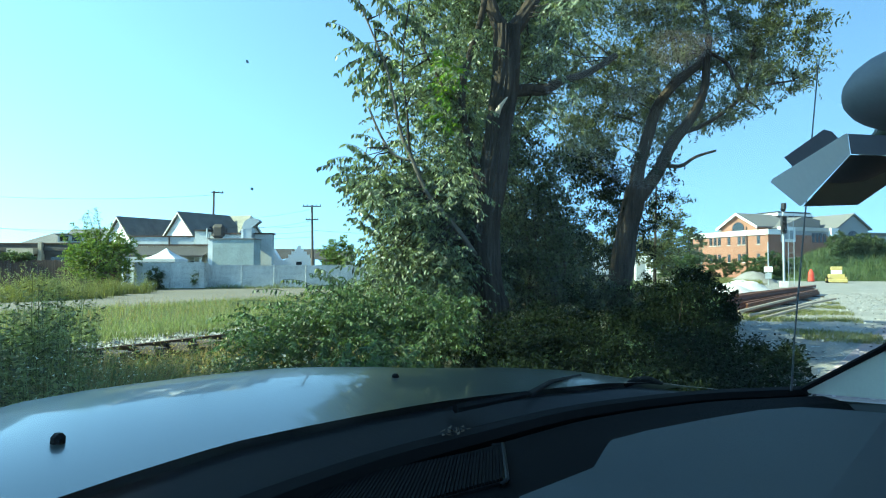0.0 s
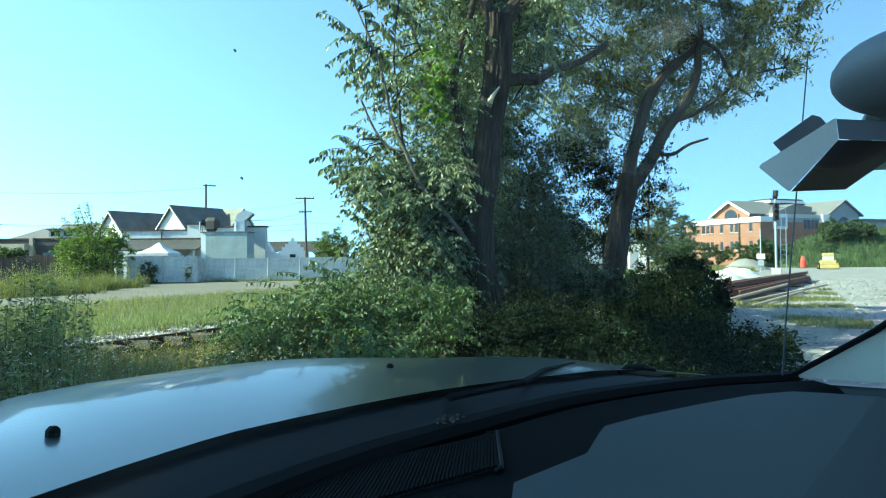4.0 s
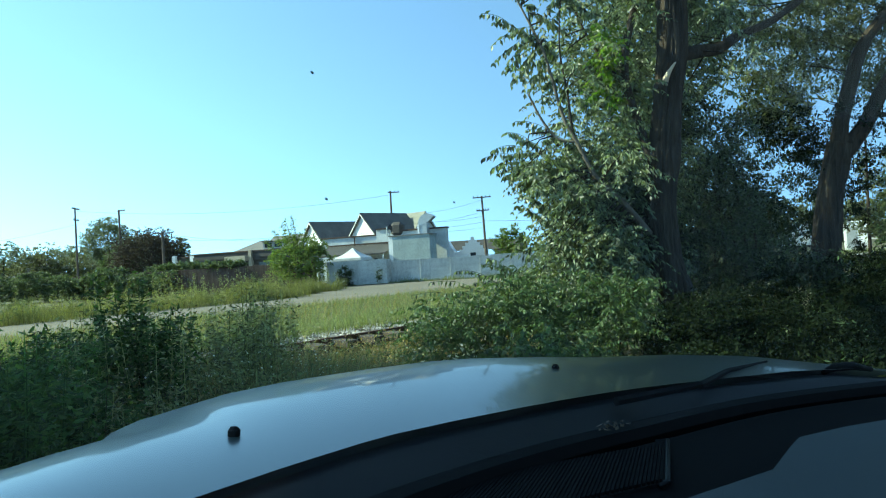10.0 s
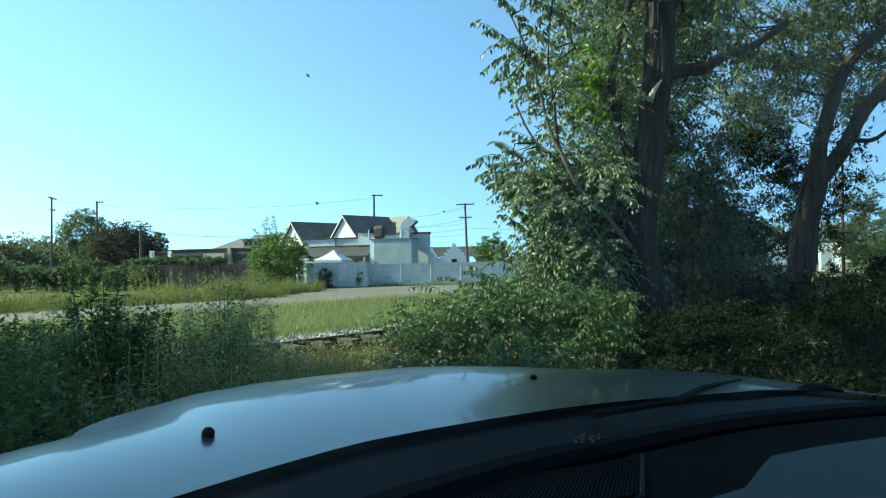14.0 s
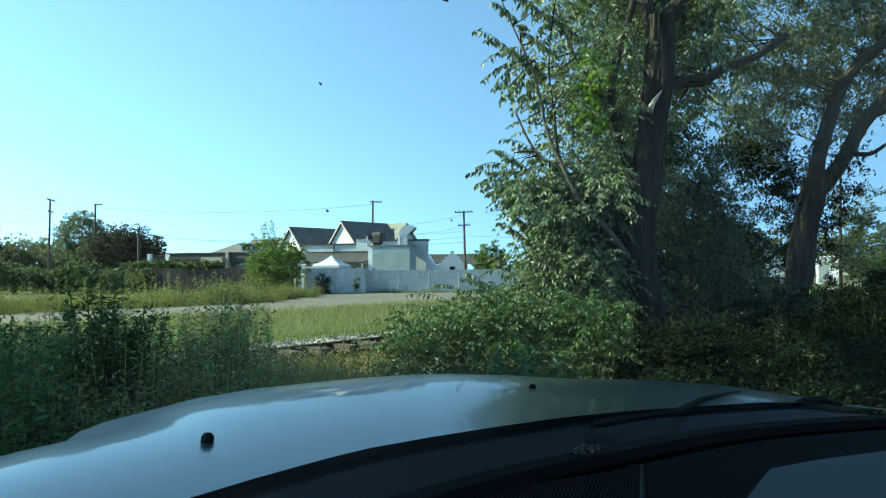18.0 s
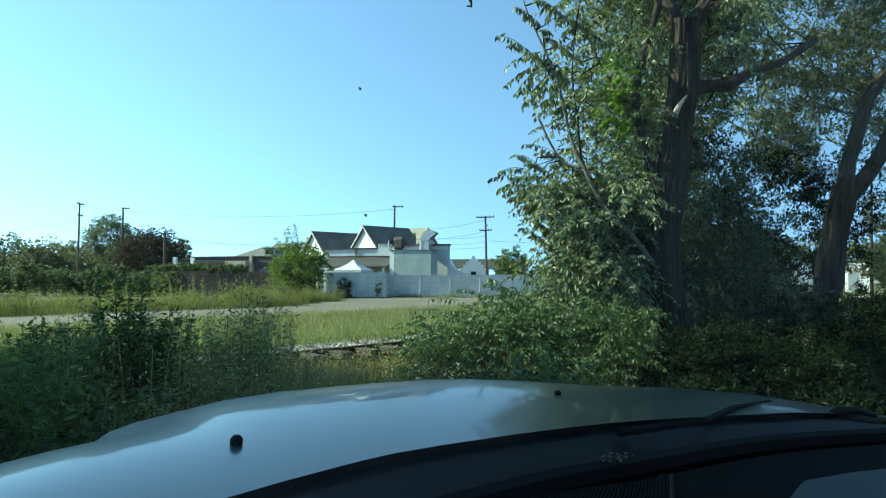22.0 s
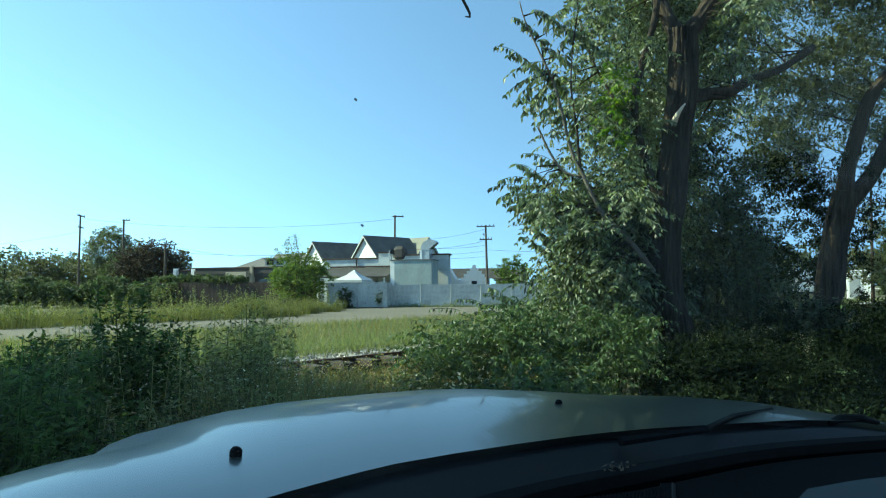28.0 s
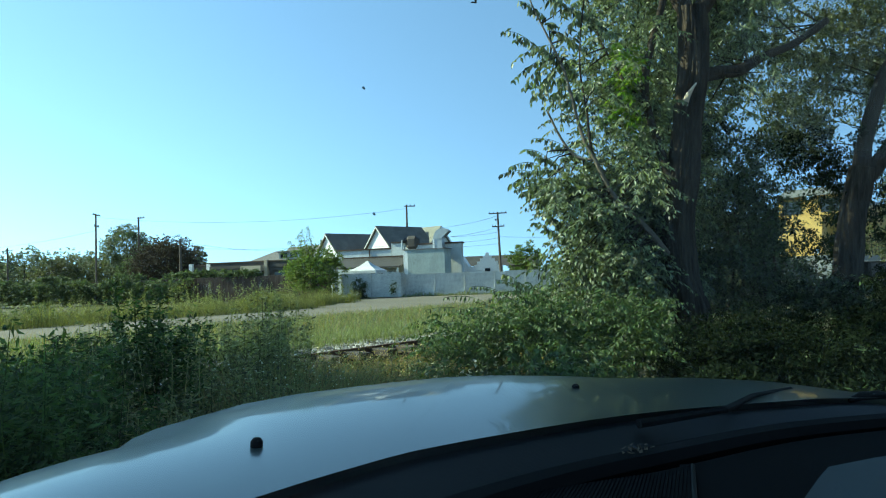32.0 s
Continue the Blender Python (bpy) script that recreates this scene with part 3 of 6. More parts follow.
gable_house("house", -25.5, 61.0, -33, 4.5, 5.4, 4.7, 6.85, M["white_paint"], M["shingle"], "white clapboard house with a brown shingle gable roof", [(0, 3.6, 0.8, 1.0)])
gable_house("house", -20.4, 66.0, 66, 3.6, 5.0, 5.0, 6.9, M["white_paint"], M["shingle_light"], "white house wing with a pale shingle gable roof")
gable_house("house", -31.9, 62.0, -33, 4.3, 6.8, 4.4, 6.45, M["white_paint"], M["shingle"], "white house with a long brown shingle roof")


def white_block():
    root = empty("commercial_building", label="flat-roofed white rendered block with a dark coping", category="building")
    part("wall", boxes((-27.5, -21.9, 55.4, 57.4, 0, 4.2)), M["render_grey"], root)
    part("coping", boxes((-27.6, -21.85, 55.3, 57.5, 4.2, 4.33)), M["brown_wood"], root)
    part("parapet", boxes((-21.84, -20.2, 55.3, 57.4, 0, 4.72)), M["render_grey"], root)
    part("coping", boxes((-21.84, -20.1, 55.2, 57.5, 4.72, 4.84)), M["brown_wood"], root)
    part("wall", boxes((-20.19, -14.95, 54.9, 55.7, 0, 4.42)), M["render_grey"], root)
    part("coping", boxes((-20.05, -14.85, 54.8, 55.8, 4.42, 4.56)), M["brown_wood"], root)
    bm = bmesh.new()
    extrude_profile(bm, [(51.7, 2.4), (55.3, 3.28), (55.3, 3.4), (51.7, 2.52)], -26.8, -19.75)
    part("awning", bm, M["roof_dark"], root, "dark brown shingled lean-to awning")
    part("flashing", boxes((-26.8, -20.5, 55.22, 55.3, 3.42, 3.56)), M["brown_wood"], root)
    for x in (-26.4, -24.2, -22.0, -20.0):
        part("post", boxes((x - 0.07, x + 0.07, 51.85, 51.99, 0, 2.42)), M["white_paint"], root)
    for x in (-25.6, -23.4, -21.6):
        part("window", boxes((x - 0.6, x + 0.6, 55.33, 55.42, 0.9, 2.1)), M["window"], root)
    part("drain_pipe", tube(bmesh.new(), [(-24.1, 55.32, 2.9), (-24.1, 55.32, 4.2)], 0.06, 6), M["brown_wood"], root)


white_block()


def metal_shed():
    root = empty("metal_shed", label="pale corrugated metal shed with a flat lid", category="shed")
    part("wall", boxes((-19.05, -15.65, 52.0, 54.0, 0, 3.86)), M["metal_sheet"], root)
    part("roof", boxes((-19.45, -15.55, 51.92, 54.05, 3.86, 3.94)), M["roof_grey"], root)
    n = 12
    me = bpy.data.meshes.new("rib")
    boxes((-0.02, 0.02, -0.005, 0.0, 0.05, 3.84)).to_mesh(me)
    for i in range(n):
        ob = mesh_ob("rib", me, M["metal_sheet"], root)
        ob.location = (-18.9 + i * 0.285, 52.0, 0)
    part("corner_panel", boxes((-19.45, -19.06, 52.03, 54.0, 0, 3.84)), M["white_paint"], root)


metal_shed()


def duct():
    root = empty("exhaust_duct", pose(-17.25, 54.35, 3.96), label="large galvanized exhaust duct with a hooked outlet", category="duct")
    bm = bmesh.new()
    cx, cz, Ro, Ri = 0.86, 1.0, 0.84, 0.04
    sec = [((cx - Ro, 0.0), (cx - Ri, 0.0)), ((cx - Ro, cz), (cx - Ri, cz))]
    for i in range(1, 13):
        a = i * radians(140) / 12
        sec.append(((cx - Ro * math.cos(a), cz + Ro * math.sin(a)), (cx - Ri * math.cos(a), cz + Ri * math.sin(a))))
    rows = [[bm.verts.new((x, y, z)) for (x, z) in s for y in (-0.42, 0.42)] for s in sec]
    for A, B in zip(rows, rows[1:]):
        for i, j in ((0, 1), (1, 3), (3, 2), (2, 0)):
            bm.faces.new((A[i], A[j], B[j], B[i]))
    part("elbow", bm, M["galv"], root)
    for z in (0.02, 0.9):
        part("flange", boxes((cx - Ro - 0.03, cx - Ri + 0.03, -0.45, 0.45, z, z + 0.05)), M["galv"], root)
    part("corner_strip", boxes((cx - Ro - 0.06, cx - Ro + 0.1, -0.47, -0.43, 0.07, 0.9)), M["white_paint"], root, "pale corner strip")
    fan_box = part("housing", boxes((-3.0, -1.75, 0.3, 1.3, 0.05, 1.35), bevel=0.3), M["shop_brown"], root, "dull brown rounded fan housing")
    part("inlet", tube(bmesh.new(), [(-3.15, 0.5, 0.95), (-2.9, 0.55, 0.85)], [0.28, 0.2], 10), M["dark"], fan_box)
    for x, h in ((-3.35, 1.0), (-3.2, 0.45)):
        part("vent_pipe", tube(bmesh.new(), [(x, 0.6, 0.1), (x, 0.6, h)], 0.09), M["galv"], root)


duct()


def tent():
    root = empty("canopy_tent", pose(-21.2, 48.2, 0), label="white pop-up canopy tent with a pointed roof", category="tent")
    bm = bmesh.new()
    c = [bm.verts.new(p) for p in ((-1.2, -1.2, 2.15), (1.2, -1.2, 2.15), (1.2, 1.2, 2.15), (-1.2, 1.2, 2.15))]
    m = [bm.verts.new((0.42 * v.co.x, 0.42 * v.co.y, 2.55)) for v in c]
    t = bm.verts.new((0, 0, 3.0))
    lo = [bm.verts.new((v.co.x, v.co.y, 1.9)) for v in c]
    for i in range(4):
        j = (i + 1) % 4
        bm.faces.new((c[i], c[j], m[j], m[i]))
        bm.faces.new((m[i], m[j], t))
        bm.faces.new((lo[i], lo[j], c[j], c[i]))
    part("canopy", bm, M["tarp"], root)
    for x in (-1.15, 1.15):
        for y in (-1.15, 1.15):
            part("leg", boxes((x - 0.025, x + 0.025, y - 0.025, y + 0.025, 0, 2.15)), M["galv"], root)


tent()


def white_fence():
    root = empty("white_fence", label="weathered white board fence with posts", category="fence", kind="structure")
    a, b = Vector((-21.5, 44.9, 0)), Vector((-2.0, 48.0, 0))
    d = (b - a).normalized()
    rot = math.degrees(math.atan2(d.y, d.x))
    L = (b - a).length
    i = 0
    x = 0.0
    while x < L:
        w = 2.3
        h = 1.86 if i < 2 else 1.68
        m = Matrix.Translation(a + d * x + (Vector((0, -0.95, 0)) if i < 2 else Vector())) @ pose(0, 0, 0, 0, (i * 37 % 5 - 2) * 0.15, rot)
        for k in range(3):
            pn = part("panel", boxes((k * w / 3 + 0.001, (k + 1) * w / 3 - 0.001, -0.012, 0.012, 0.05, h - (k * 13 + i * 7) % 3 * 0.012)), M["white_fence"], root)
            pn.matrix_world = m
        po = part("post", boxes((-0.045, 0.045, -0.035, 0.06, 0, h + 0.06), bevel=0.01), M["white_fence"], root)
        po.matrix_world = m
        ra = part("cap_rail", boxes((0, w, -0.03, 0.03, h + 0.002, h + 0.05)), M["white_fence"], root)
        ra.matrix_world = m
        x += w
        i += 1
    q = a + d * (2 * 2.3)
    back = part("return_panel", boxes((-0.012, 0.012, -0.95, 0.0, 0.05, 1.84)), M["white_fence"], root)
    back.matrix_world = Matrix.Translation(q) @ pose(0, 0, 0, 0, 0, 0)


white_fence()


def brown_fence():
    root = empty("wooden_fence", label="dark brown weathered board fence", category="fence", kind="structure")
    me = bpy.data.meshes.new("board")
    boxes((-0.07, 0.07, -0.012, 0.012, 0.05, 2.0), bevel=0.004).to_mesh(me)
    for i in range(150):
        ob = mesh_ob("board", me, M["brown_wood"], root)
        ob.location = (-22.4 - i * 0.148, 43.6 - i * 0.012, (i * 31 % 5 - 2) * 0.012)
    for z in (0.5, 1.6):
        part("rail", boxes((-44.6, -22.3, 43.75, 43.8, z, z + 0.09)), M["brown_wood"], root)


brown_fence()


def flat_shop():
    root = empty("shop_building", label="low flat-roofed brown shop with a banded dark fascia", category="building")
    part("wall", boxes((-45.2, -31, 60, 68, 0, 2.75)), M["shop_brown"], root)
    for k, (z0, z1, o) in enumerate(((2.75, 3.1, 0.1), (3.1, 3.45, 0.2), (3.45, 3.72, 0.12))):
        part("fascia", boxes((-45.3 - o, -31, 59.95 - o, 68.2, z0, z1 - 0.01)), M["shop_brown"], root)
    part("coping", boxes((-45.55, -31, 59.7, 68.3, 3.72, 3.84)), M["brown_wood"], root)
    part("dividing_pier", boxes((-38.35, -38.0, 59.5, 60.0, 0, 3.9)), M["tan"], root)
    part("sign_box", boxes((-40.9, -38.4, 58.9, 59.6, 2.75, 3.3)), M["tan"], root, "pale tan canopy box")
    for x in (-40.7, -38.6):
        part("post", boxes((x - 0.1, x + 0.1, 59.0, 59.2, 0, 2.75)), M["concrete"], root)
    for x in (-43.5, -39.6, -36.5, -34.0):
        part("window", boxes((x - 0.8, x + 0.8, 59.93, 60.02, 1.0, 2.5)), M["window"], root)
    root2 = empty("shop_building", label="small pale rendered building with brown bands", category="building")
    part("wall", boxes((-48.2, -45.8, 60.5, 64, 0, 3.55)), M["shop_brown"], root2)
    part("roof", boxes((-48.4, -45.7, 60.3, 64.2, 3.55, 3.68)), M["brown_wood"], root2)
    part("pier", boxes((-48.45, -48.05, 60.0, 60.4, 0, 3.8)), M["white_paint"], root2)
    part("pier", boxes((-46.1, -45.6, 60.0, 60.4, 0, 3.75)), M["white_paint"], root2)
    part("window", boxes((-47.5, -46.6, 60.42, 60.52, 1.0, 2.9)), M["concrete"], root2)


def hip_house(name, x, y, rot, w, l, eave, ridge, wall, roof, label):
    """A house with a hipped roof and two small dormers facing -y."""
    root = empty(name, pose(x, y, 0, 0, 0, rot), label=label, category="house", group="houses beyond the road")
    part("wall", boxes((-w / 2, w / 2, 0, l, 0, eave)), wall, root)
    bm = bmesh.new()
    o = 0.4
    c = [bm.verts.new(p) for p in ((-w / 2 - o, -o, eave + 0.01), (w / 2 + o, -o, eave + 0.01), (w / 2 + o, l + o, eave + 0.01), (-w / 2 - o, l + o, eave + 0.01))]
    t = [bm.verts.new(p) for p in ((-w / 2 + l * 0.45, l / 2, ridge), (w / 2 - l * 0.45, l / 2, ridge))]
    for f in ((c[0], c[1], t[1], t[0]), (c[1], c[2], t[1]), (c[2], c[3], t[0], t[1]), (c[3], c[0], t[0]), (c[3], c[2], c[1], c[0])):
        bm.faces.new(f)
    part("roof", bm, roof, root)
    for a in (w * 0.2, w * 0.42):
        d = part("dormer", boxes((a - 0.75, a + 0.75, -0.1, l / 3, eave + 0.05, eave + 1.05)), wall, root)
        part("window", boxes((a - 0.5, a + 0.5, -0.14, -0.09, eave + 0.3, eave + 0.95)), M["window"], d)
        part("dormer_roof", boxes((a - 0.95, a + 0.95, -0.35, l / 3, eave + 1.06, eave + 1.18)), roof, d)
    return root


flat_shop()
hip_house("house", -48.4, 78, 8, 6.6, 5.0, 4.5, 5.9, M["concrete"], M["roof_grey"], "pale house with a low grey hipped roof and dormers")
gable_house("house", -40.5, 84, 92, 5.0, 8.6, 5.0, 6.5, M["concrete"], M["roof_grey"], "pale house with a dark grey gable roof")
gable_house("house", -52.2, 86, -25, 2.6, 5, 4.8, 6.0, M["concrete"], M["roof_grey"], "narrow pale gabled house")
gable_house("house", -112, 100, 60, 8.0, 9, 4.0, 6.2, M["concrete"], M["roof_grey"], "far house with a grey roof")


def stepped_house():
    """A pale rendered house whose front rises in steps, with long dark roofs behind it."""
    root = empty("house", pose(-18.3, 80, 0, 0, 0, 8), label="pale blue-white house with a stepped gable front", category="house", group="houses beyond the road")
    part("wall", boxes((-1.75, 1.75, 0.2, 4, 0, 2.7)), M["white_paint"], root)
    for k, (w, z0, z1) in enumerate(((1.75, 0, 2.75), (1.35, 2.75, 3.2), (0.95, 3.2, 3.6), (0.55, 3.6, 3.95), (0.22, 3.95, 4.35))):
        part("step", boxes((-w, w, 0, 0.2, z0, z1 - 0.005)), M["white_paint"], root)
    part("window", boxes((-0.35, 0.35, -0.03, 0.0, 1.4, 2.3)), M["window"], root)
    bm = bmesh.new()
    extrude_profile(bm, [(4.0, 2.7), (6.2, 4.1), (8.4, 2.7)], -3.9, 4.3)
    part("roof", bm, M["roof_dark"], root, "long dark grey roof")
    bm = bmesh.new()
    extrude_profile(bm, [(-4.0, 0), (-1.76, 0), (-1.76, 2.5), (-2.5, 2.6), (-3.3, 3.9), (-4.0, 4.0)], 0.3, 3.6, axis="y")
    part("side_wall", bm, M["white_paint"], root, "pale side wall with a sloping top")


stepped_house()
gable_house("house", -12.6, 86, 90, 4.0, 3.6, 2.7, 3.75, M["tan"], M["roof_dark"], "small tan house with a dark brown roof", [(0, 1.4, 0.8, 1.0)])
part("brick_wall", boxes((-22.9, -22.0, 78, 82, 0, 3.9)), M["brick"], label="dark red brick end wall", category="wall")

# ---------- poles and wires ----------


def utility_pole(x, y, h, arms=1, rot=0, lean=0.0, lamp=False, one_side=1.0):
    root = empty("utility_pole", pose(x, y, 0, 0, lean, rot), label="weathered wooden utility pole with a crossarm", category="utility pole", group="utility poles")
    part("pole", tube(bmesh.new(), [(0, 0, 0), (0, 0, h)], [0.17, 0.11]), M["pole_wood"], root)
    for i in range(arms):
        z = h - 0.25 - i * 1.6
        w = 1.1 if i == 0 else 0.75
        part("crossarm", boxes((-w * one_side, w, -0.16, -0.05, z, z + 0.12)), M["pole_wood"], root)
        for k in (-0.9, -0.45, 0.45, 0.9) if one_side > 0.9 else (0.45, 0.9):
            part("insulator", tube(bmesh.new(), [(k * w, -0.1, z + 0.12), (k * w, -0.1, z + 0.3)], [0.05, 0.035], 6), M["dark"], root)
    if lamp:
        part("transformer", tube(bmesh.new(), [(0.35, -0.1, h - 1.4), (0.35, -0.1, h - 0.5)], 0.22, 10), M["galv"], root)
    return root


utility_pole(-27.5, 75, 10.7, 1, 25, 0.5, False, 0.3)
utility_pole(-15.5, 75, 9.05, 2, 10, -1.0)
utility_pole(-72, 70, 11.9, 2, 112, 0.6)
utility_pole(-64.6, 70, 11.0, 1, 0, 0, False, 0.1)
utility_pole(-47.9, 58, 6.55, 1, 40, 0, False, 0.6)
utility_pole(-48.5, 90, 7.2, 1, 0, 0)
utility_pole(-101, 80, 8.8, 0, 0, 0)


def wire(a, b, sag=0.6):
    bm = bmesh.new()
    a, b = Vector(a), Vector(b)
    tube(bm, [a.lerp(b, k / 12) - Vector((0, 0, sag * 4 * (k / 12) * (1 - k / 12))) for k in range(13)], 0.018, 4, cap=False)
    part("overhead_wire", bm, M["wire"], label="thin black overhead wire", category="wire", group="overhead wires")


wire((-72, 70, 11.4), (-27.5, 75, 10.2), 1.2)
wire((-27.5, 75, 7.0), (-15.5, 75, 6.6), 0.5)
wire((-27.5, 75, 6.0), (-15.5, 75, 5.9), 0.4)
wire((-15.5, 75, 6.0), (10, 90, 7.0), 0.6)
wire((-15.5, 75, 5.2), (-24, 56.5, 4.6), 0.3)
wire((-48.5, 90, 6.8), (-27.5, 75, 7.0), 0.7)
wire((-48.5, 90, 5.9), (-27.5, 75, 6.2), 0.7)
wire((-47.9, 58, 6.3), (-48.5, 90, 6.6), 0.7)
wire((-47.9, 58, 5.6), (-27.5, 75, 6.6), 0.7)
wire((-15.5, 75, 7.2), (-22, 58, 5.4), 0.5)
wire((-15.5, 75, 8.6), (-27.5, 75, 7.6), 0.5)
wire((-120, 80, 9), (-72, 70, 9.5), 0.8)

# ---------- right side: brick hall, signal, lot ----------


def brick_hall():
    # local x runs along the sunny front, y back along the shaded side
    root = empty("brick_building", pose(42.2, 106.0, 0, 0, 0, -68.84), label="two-storey red brick hall with white cornices and grey gabled roofs", category="building")
    W = 15.0
    part("wall", boxes((0, W, 0, 14, 0, 6.55)), M["brick"], root)
    part("cornice", boxes((-0.2, W + 0.2, -0.2, 2.4, 6.55, 7.32)), M["white_paint"], root, "white cornice band")
    for x in (1.8, 3.95, 4.85, 5.75, 7.7, 9.7, 10.6, 13.3):
        for z in (5.2, 2.5):
            part("window", boxes((x - 0.28, x + 0.28, -0.04, 0.03, z, z + 1.25)), M["window"], root)
            part("sill", boxes((x - 0.34, x + 0.34, -0.1, 0.02, z - 0.12, z - 0.01)), M["concrete"], root)
    part("drain_pipe", tube(bmesh.new(), [(11.2, -0.12, 0), (11.2, -0.12, 7.9)], 0.12, 6), M["brown_wood"], root)
    # gabled upper hall: gable to the front, ridge running back
    def gable(prof, y0, y1):
        bm = bmesh.new()
        extrude_profile(bm, prof, y0, y1, axis="y")
        return bm
    a, e, h = 7.2, 8.2, 10.15
    part("gable", gable([(a - 3.5, 6.6), (a + 3.5, 6.6), (a + 3.5, e), (a, h), (a - 3.5, e)], 2.5, 13), M["brick"], root, "brick gable")
    for sgn in (-1, 1):
        k = (h - e) / 3.5
        part("roof", gable([(a, h + 0.02), (a + sgn * 4.1, e - 0.6 * k + 0.02), (a + sgn * 4.1, e - 0.6 * k + 0.2), (a, h + 0.22)], 2.0, 13.5), M["roof_grey"], root)
        part("barge_board", gable([(a, h - 0.16), (a + sgn * 4.1, e - 0.6 * k - 0.16), (a + sgn * 4.1, e - 0.6 * k + 0.2), (a, h + 0.22)], 1.86, 1.98), M["white_paint"], root)
    arch = [(a - 1.15, 7.35), (a + 1.15, 7.35)] + [(a + 1.15 * math.cos(q), 7.95 + 0.95 * math.sin(q)) for q in [i * math.pi / 10 for i in range(11)]]
    part("window", gable(arch, 2.38, 2.48), M["window"], root, "dark arched window")
    part("lean_to_roof", gable([(a - 6.0, 7.25), (a - 3.6, 7.25), (a - 3.6, 8.2)], 3.0, 12), M["roof_grey"], root)
    # shaded side: white panel block, pale wing, portico and the second gable
    part("panel_block", boxes((W - 0.6, W + 0.25, 2.5, 5.2, 5.5, 7.75)), M["white_paint"], root, "white panelled stair block")
    for y in (3.0, 4.0):
        part("panel_frame", boxes((W + 0.25, W + 0.31, y, y + 0.75, 5.9, 7.2)), M["wing"], root)
    part("wall", boxes((W - 6, W - 0.05, 5.25, 21, 0, 7.2)), M["wing"], root, "pale rendered wing wall")
    part("cornice", boxes((W - 6, W + 0.2, 5.25, 14, 7.2, 7.75)), M["concrete"], root)
    for y in (9.2, 10.0, 10.8, 11.6):
        part("window", boxes((W - 0.06, W + 0.02, y - 0.28, y + 0.28, 5.5, 6.9)), M["window"], root)
    part("portico", boxes((W, W + 0.6, 12.3, 13.9, 6.4, 7.75)), M["white_paint"], root)
    part("portico_pier", boxes((W, W + 0.5, 12.4, 13.8, 0, 6.38)), M["brick"], root)
    def cross(prof, x0, x1):
        bm = bmesh.new()
        extrude_profile(bm, prof, x0, x1)
        return bm
    part("gable", cross([(14.3, 0), (21.2, 0), (21.2, 7.9), (17.75, 9.95), (14.3, 7.9)], W - 7, W), M["wing"], root, "pale rendered gable")
    for sgn in (-1, 1):
        part("roof", cross([(17.75, 9.97), (17.75 + sgn * 4.0, 7.6), (17.75 + sgn * 4.0, 7.8), (17.75, 10.2)], W - 13, W + 0.4), M["roof_grey"], root)
    part("roof", cross([(4.8, 7.78), (13.9, 7.78), (13.9, 9.2), (10.0, 9.6)], W - 8, W - 2.5), M["roof_grey"], root, "grey roof slope behind the cornice")
    arch = [(16.5, 4.0), (19.0, 4.0)] + [(17.75 + 1.25 * math.cos(q), 6.3 + 1.2 * math.sin(q)) for q in [i * math.pi / 10 for i in range(11)]]
    part("window", cross(arch, W + 0.01, W + 0.07), M["window"], root, "dark arched window")
    part("low_wing", boxes((W - 8, W - 0.3, 21.25, 34, 0, 6.9)), M["wing"], root, "long low pale wing")
    part("low_wing_roof", boxes((W - 8.3, W, 21.25, 34.3, 6.9, 7.3)), M["roof_grey"], root)
    tower = part("roof_tower", boxes((4.0, 8.2, 9.9, 17.2, 8.6, 10.15)), M["dark"], root, "dark louvred rooftop tower")
    part("tower_band", boxes((3.8, 8.4, 9.7, 17.4, 10.15, 10.6)), M["white_paint"], tower)
    part("tower_roof", boxes((4.0, 8.2, 9.9, 17.2, 10.6, 10.85)), M["dark"], tower)
    for i in range(4):
        part("louvre", boxes((8.2, 8.26, 10.4 + i * 1.7, 11.6 + i * 1.7, 8.9, 9.9)), M["wing"], tower)


brick_hall()


def signal():
    root = empty("railway_signal", pose(27.1, 50.0, 0, 0, 0, -20), label="railway signal mast with a black signal head and ladder", category="railway signal")
    part("mast", tube(bmesh.new(), [(0, 0, 0), (0, 0, 6.2)], 0.09, 8), M["galv"], root)
    part("base", boxes((-0.3, 0.3, -0.3, 0.3, 0, 0.5), bevel=0.03), M["concrete"], root)
    hd = part("signal_head", boxes((-0.22, 0.22, -0.38, -0.1, 4.3, 5.7), bevel=0.05), M["dark"], root)
    for z in (4.55, 5.0, 5.45):
        bm = bmesh.new()
        tube(bm, [(0, -0.37, z), (0, -0.62, z + 0.02)], 0.13, 10, cap=False)
        part("hood", bm, M["dark"], hd)
    part("cap", tube(bmesh.new(), [(0, 0, 6.2), (0, -0.3, 6.35), (0, -0.31, 6.7)], 0.2, 8), M["dark"], root)
    for x in (0.35, 0.75):
        part("ladder_rail", boxes((x - 0.02, x + 0.02, 0.1, 0.14, 0, 5.8)), M["galv"], root)
    for i in range(14):
        part("rung", boxes((0.35, 0.75, 0.105, 0.135, 0.35 + i * 0.4, 0.38 + i * 0.4)), M["galv"], root)
    part("arm", boxes((0.0, 0.8, 0.02, 0.08, 5.3, 5.36)), M["galv"], root)


signal()


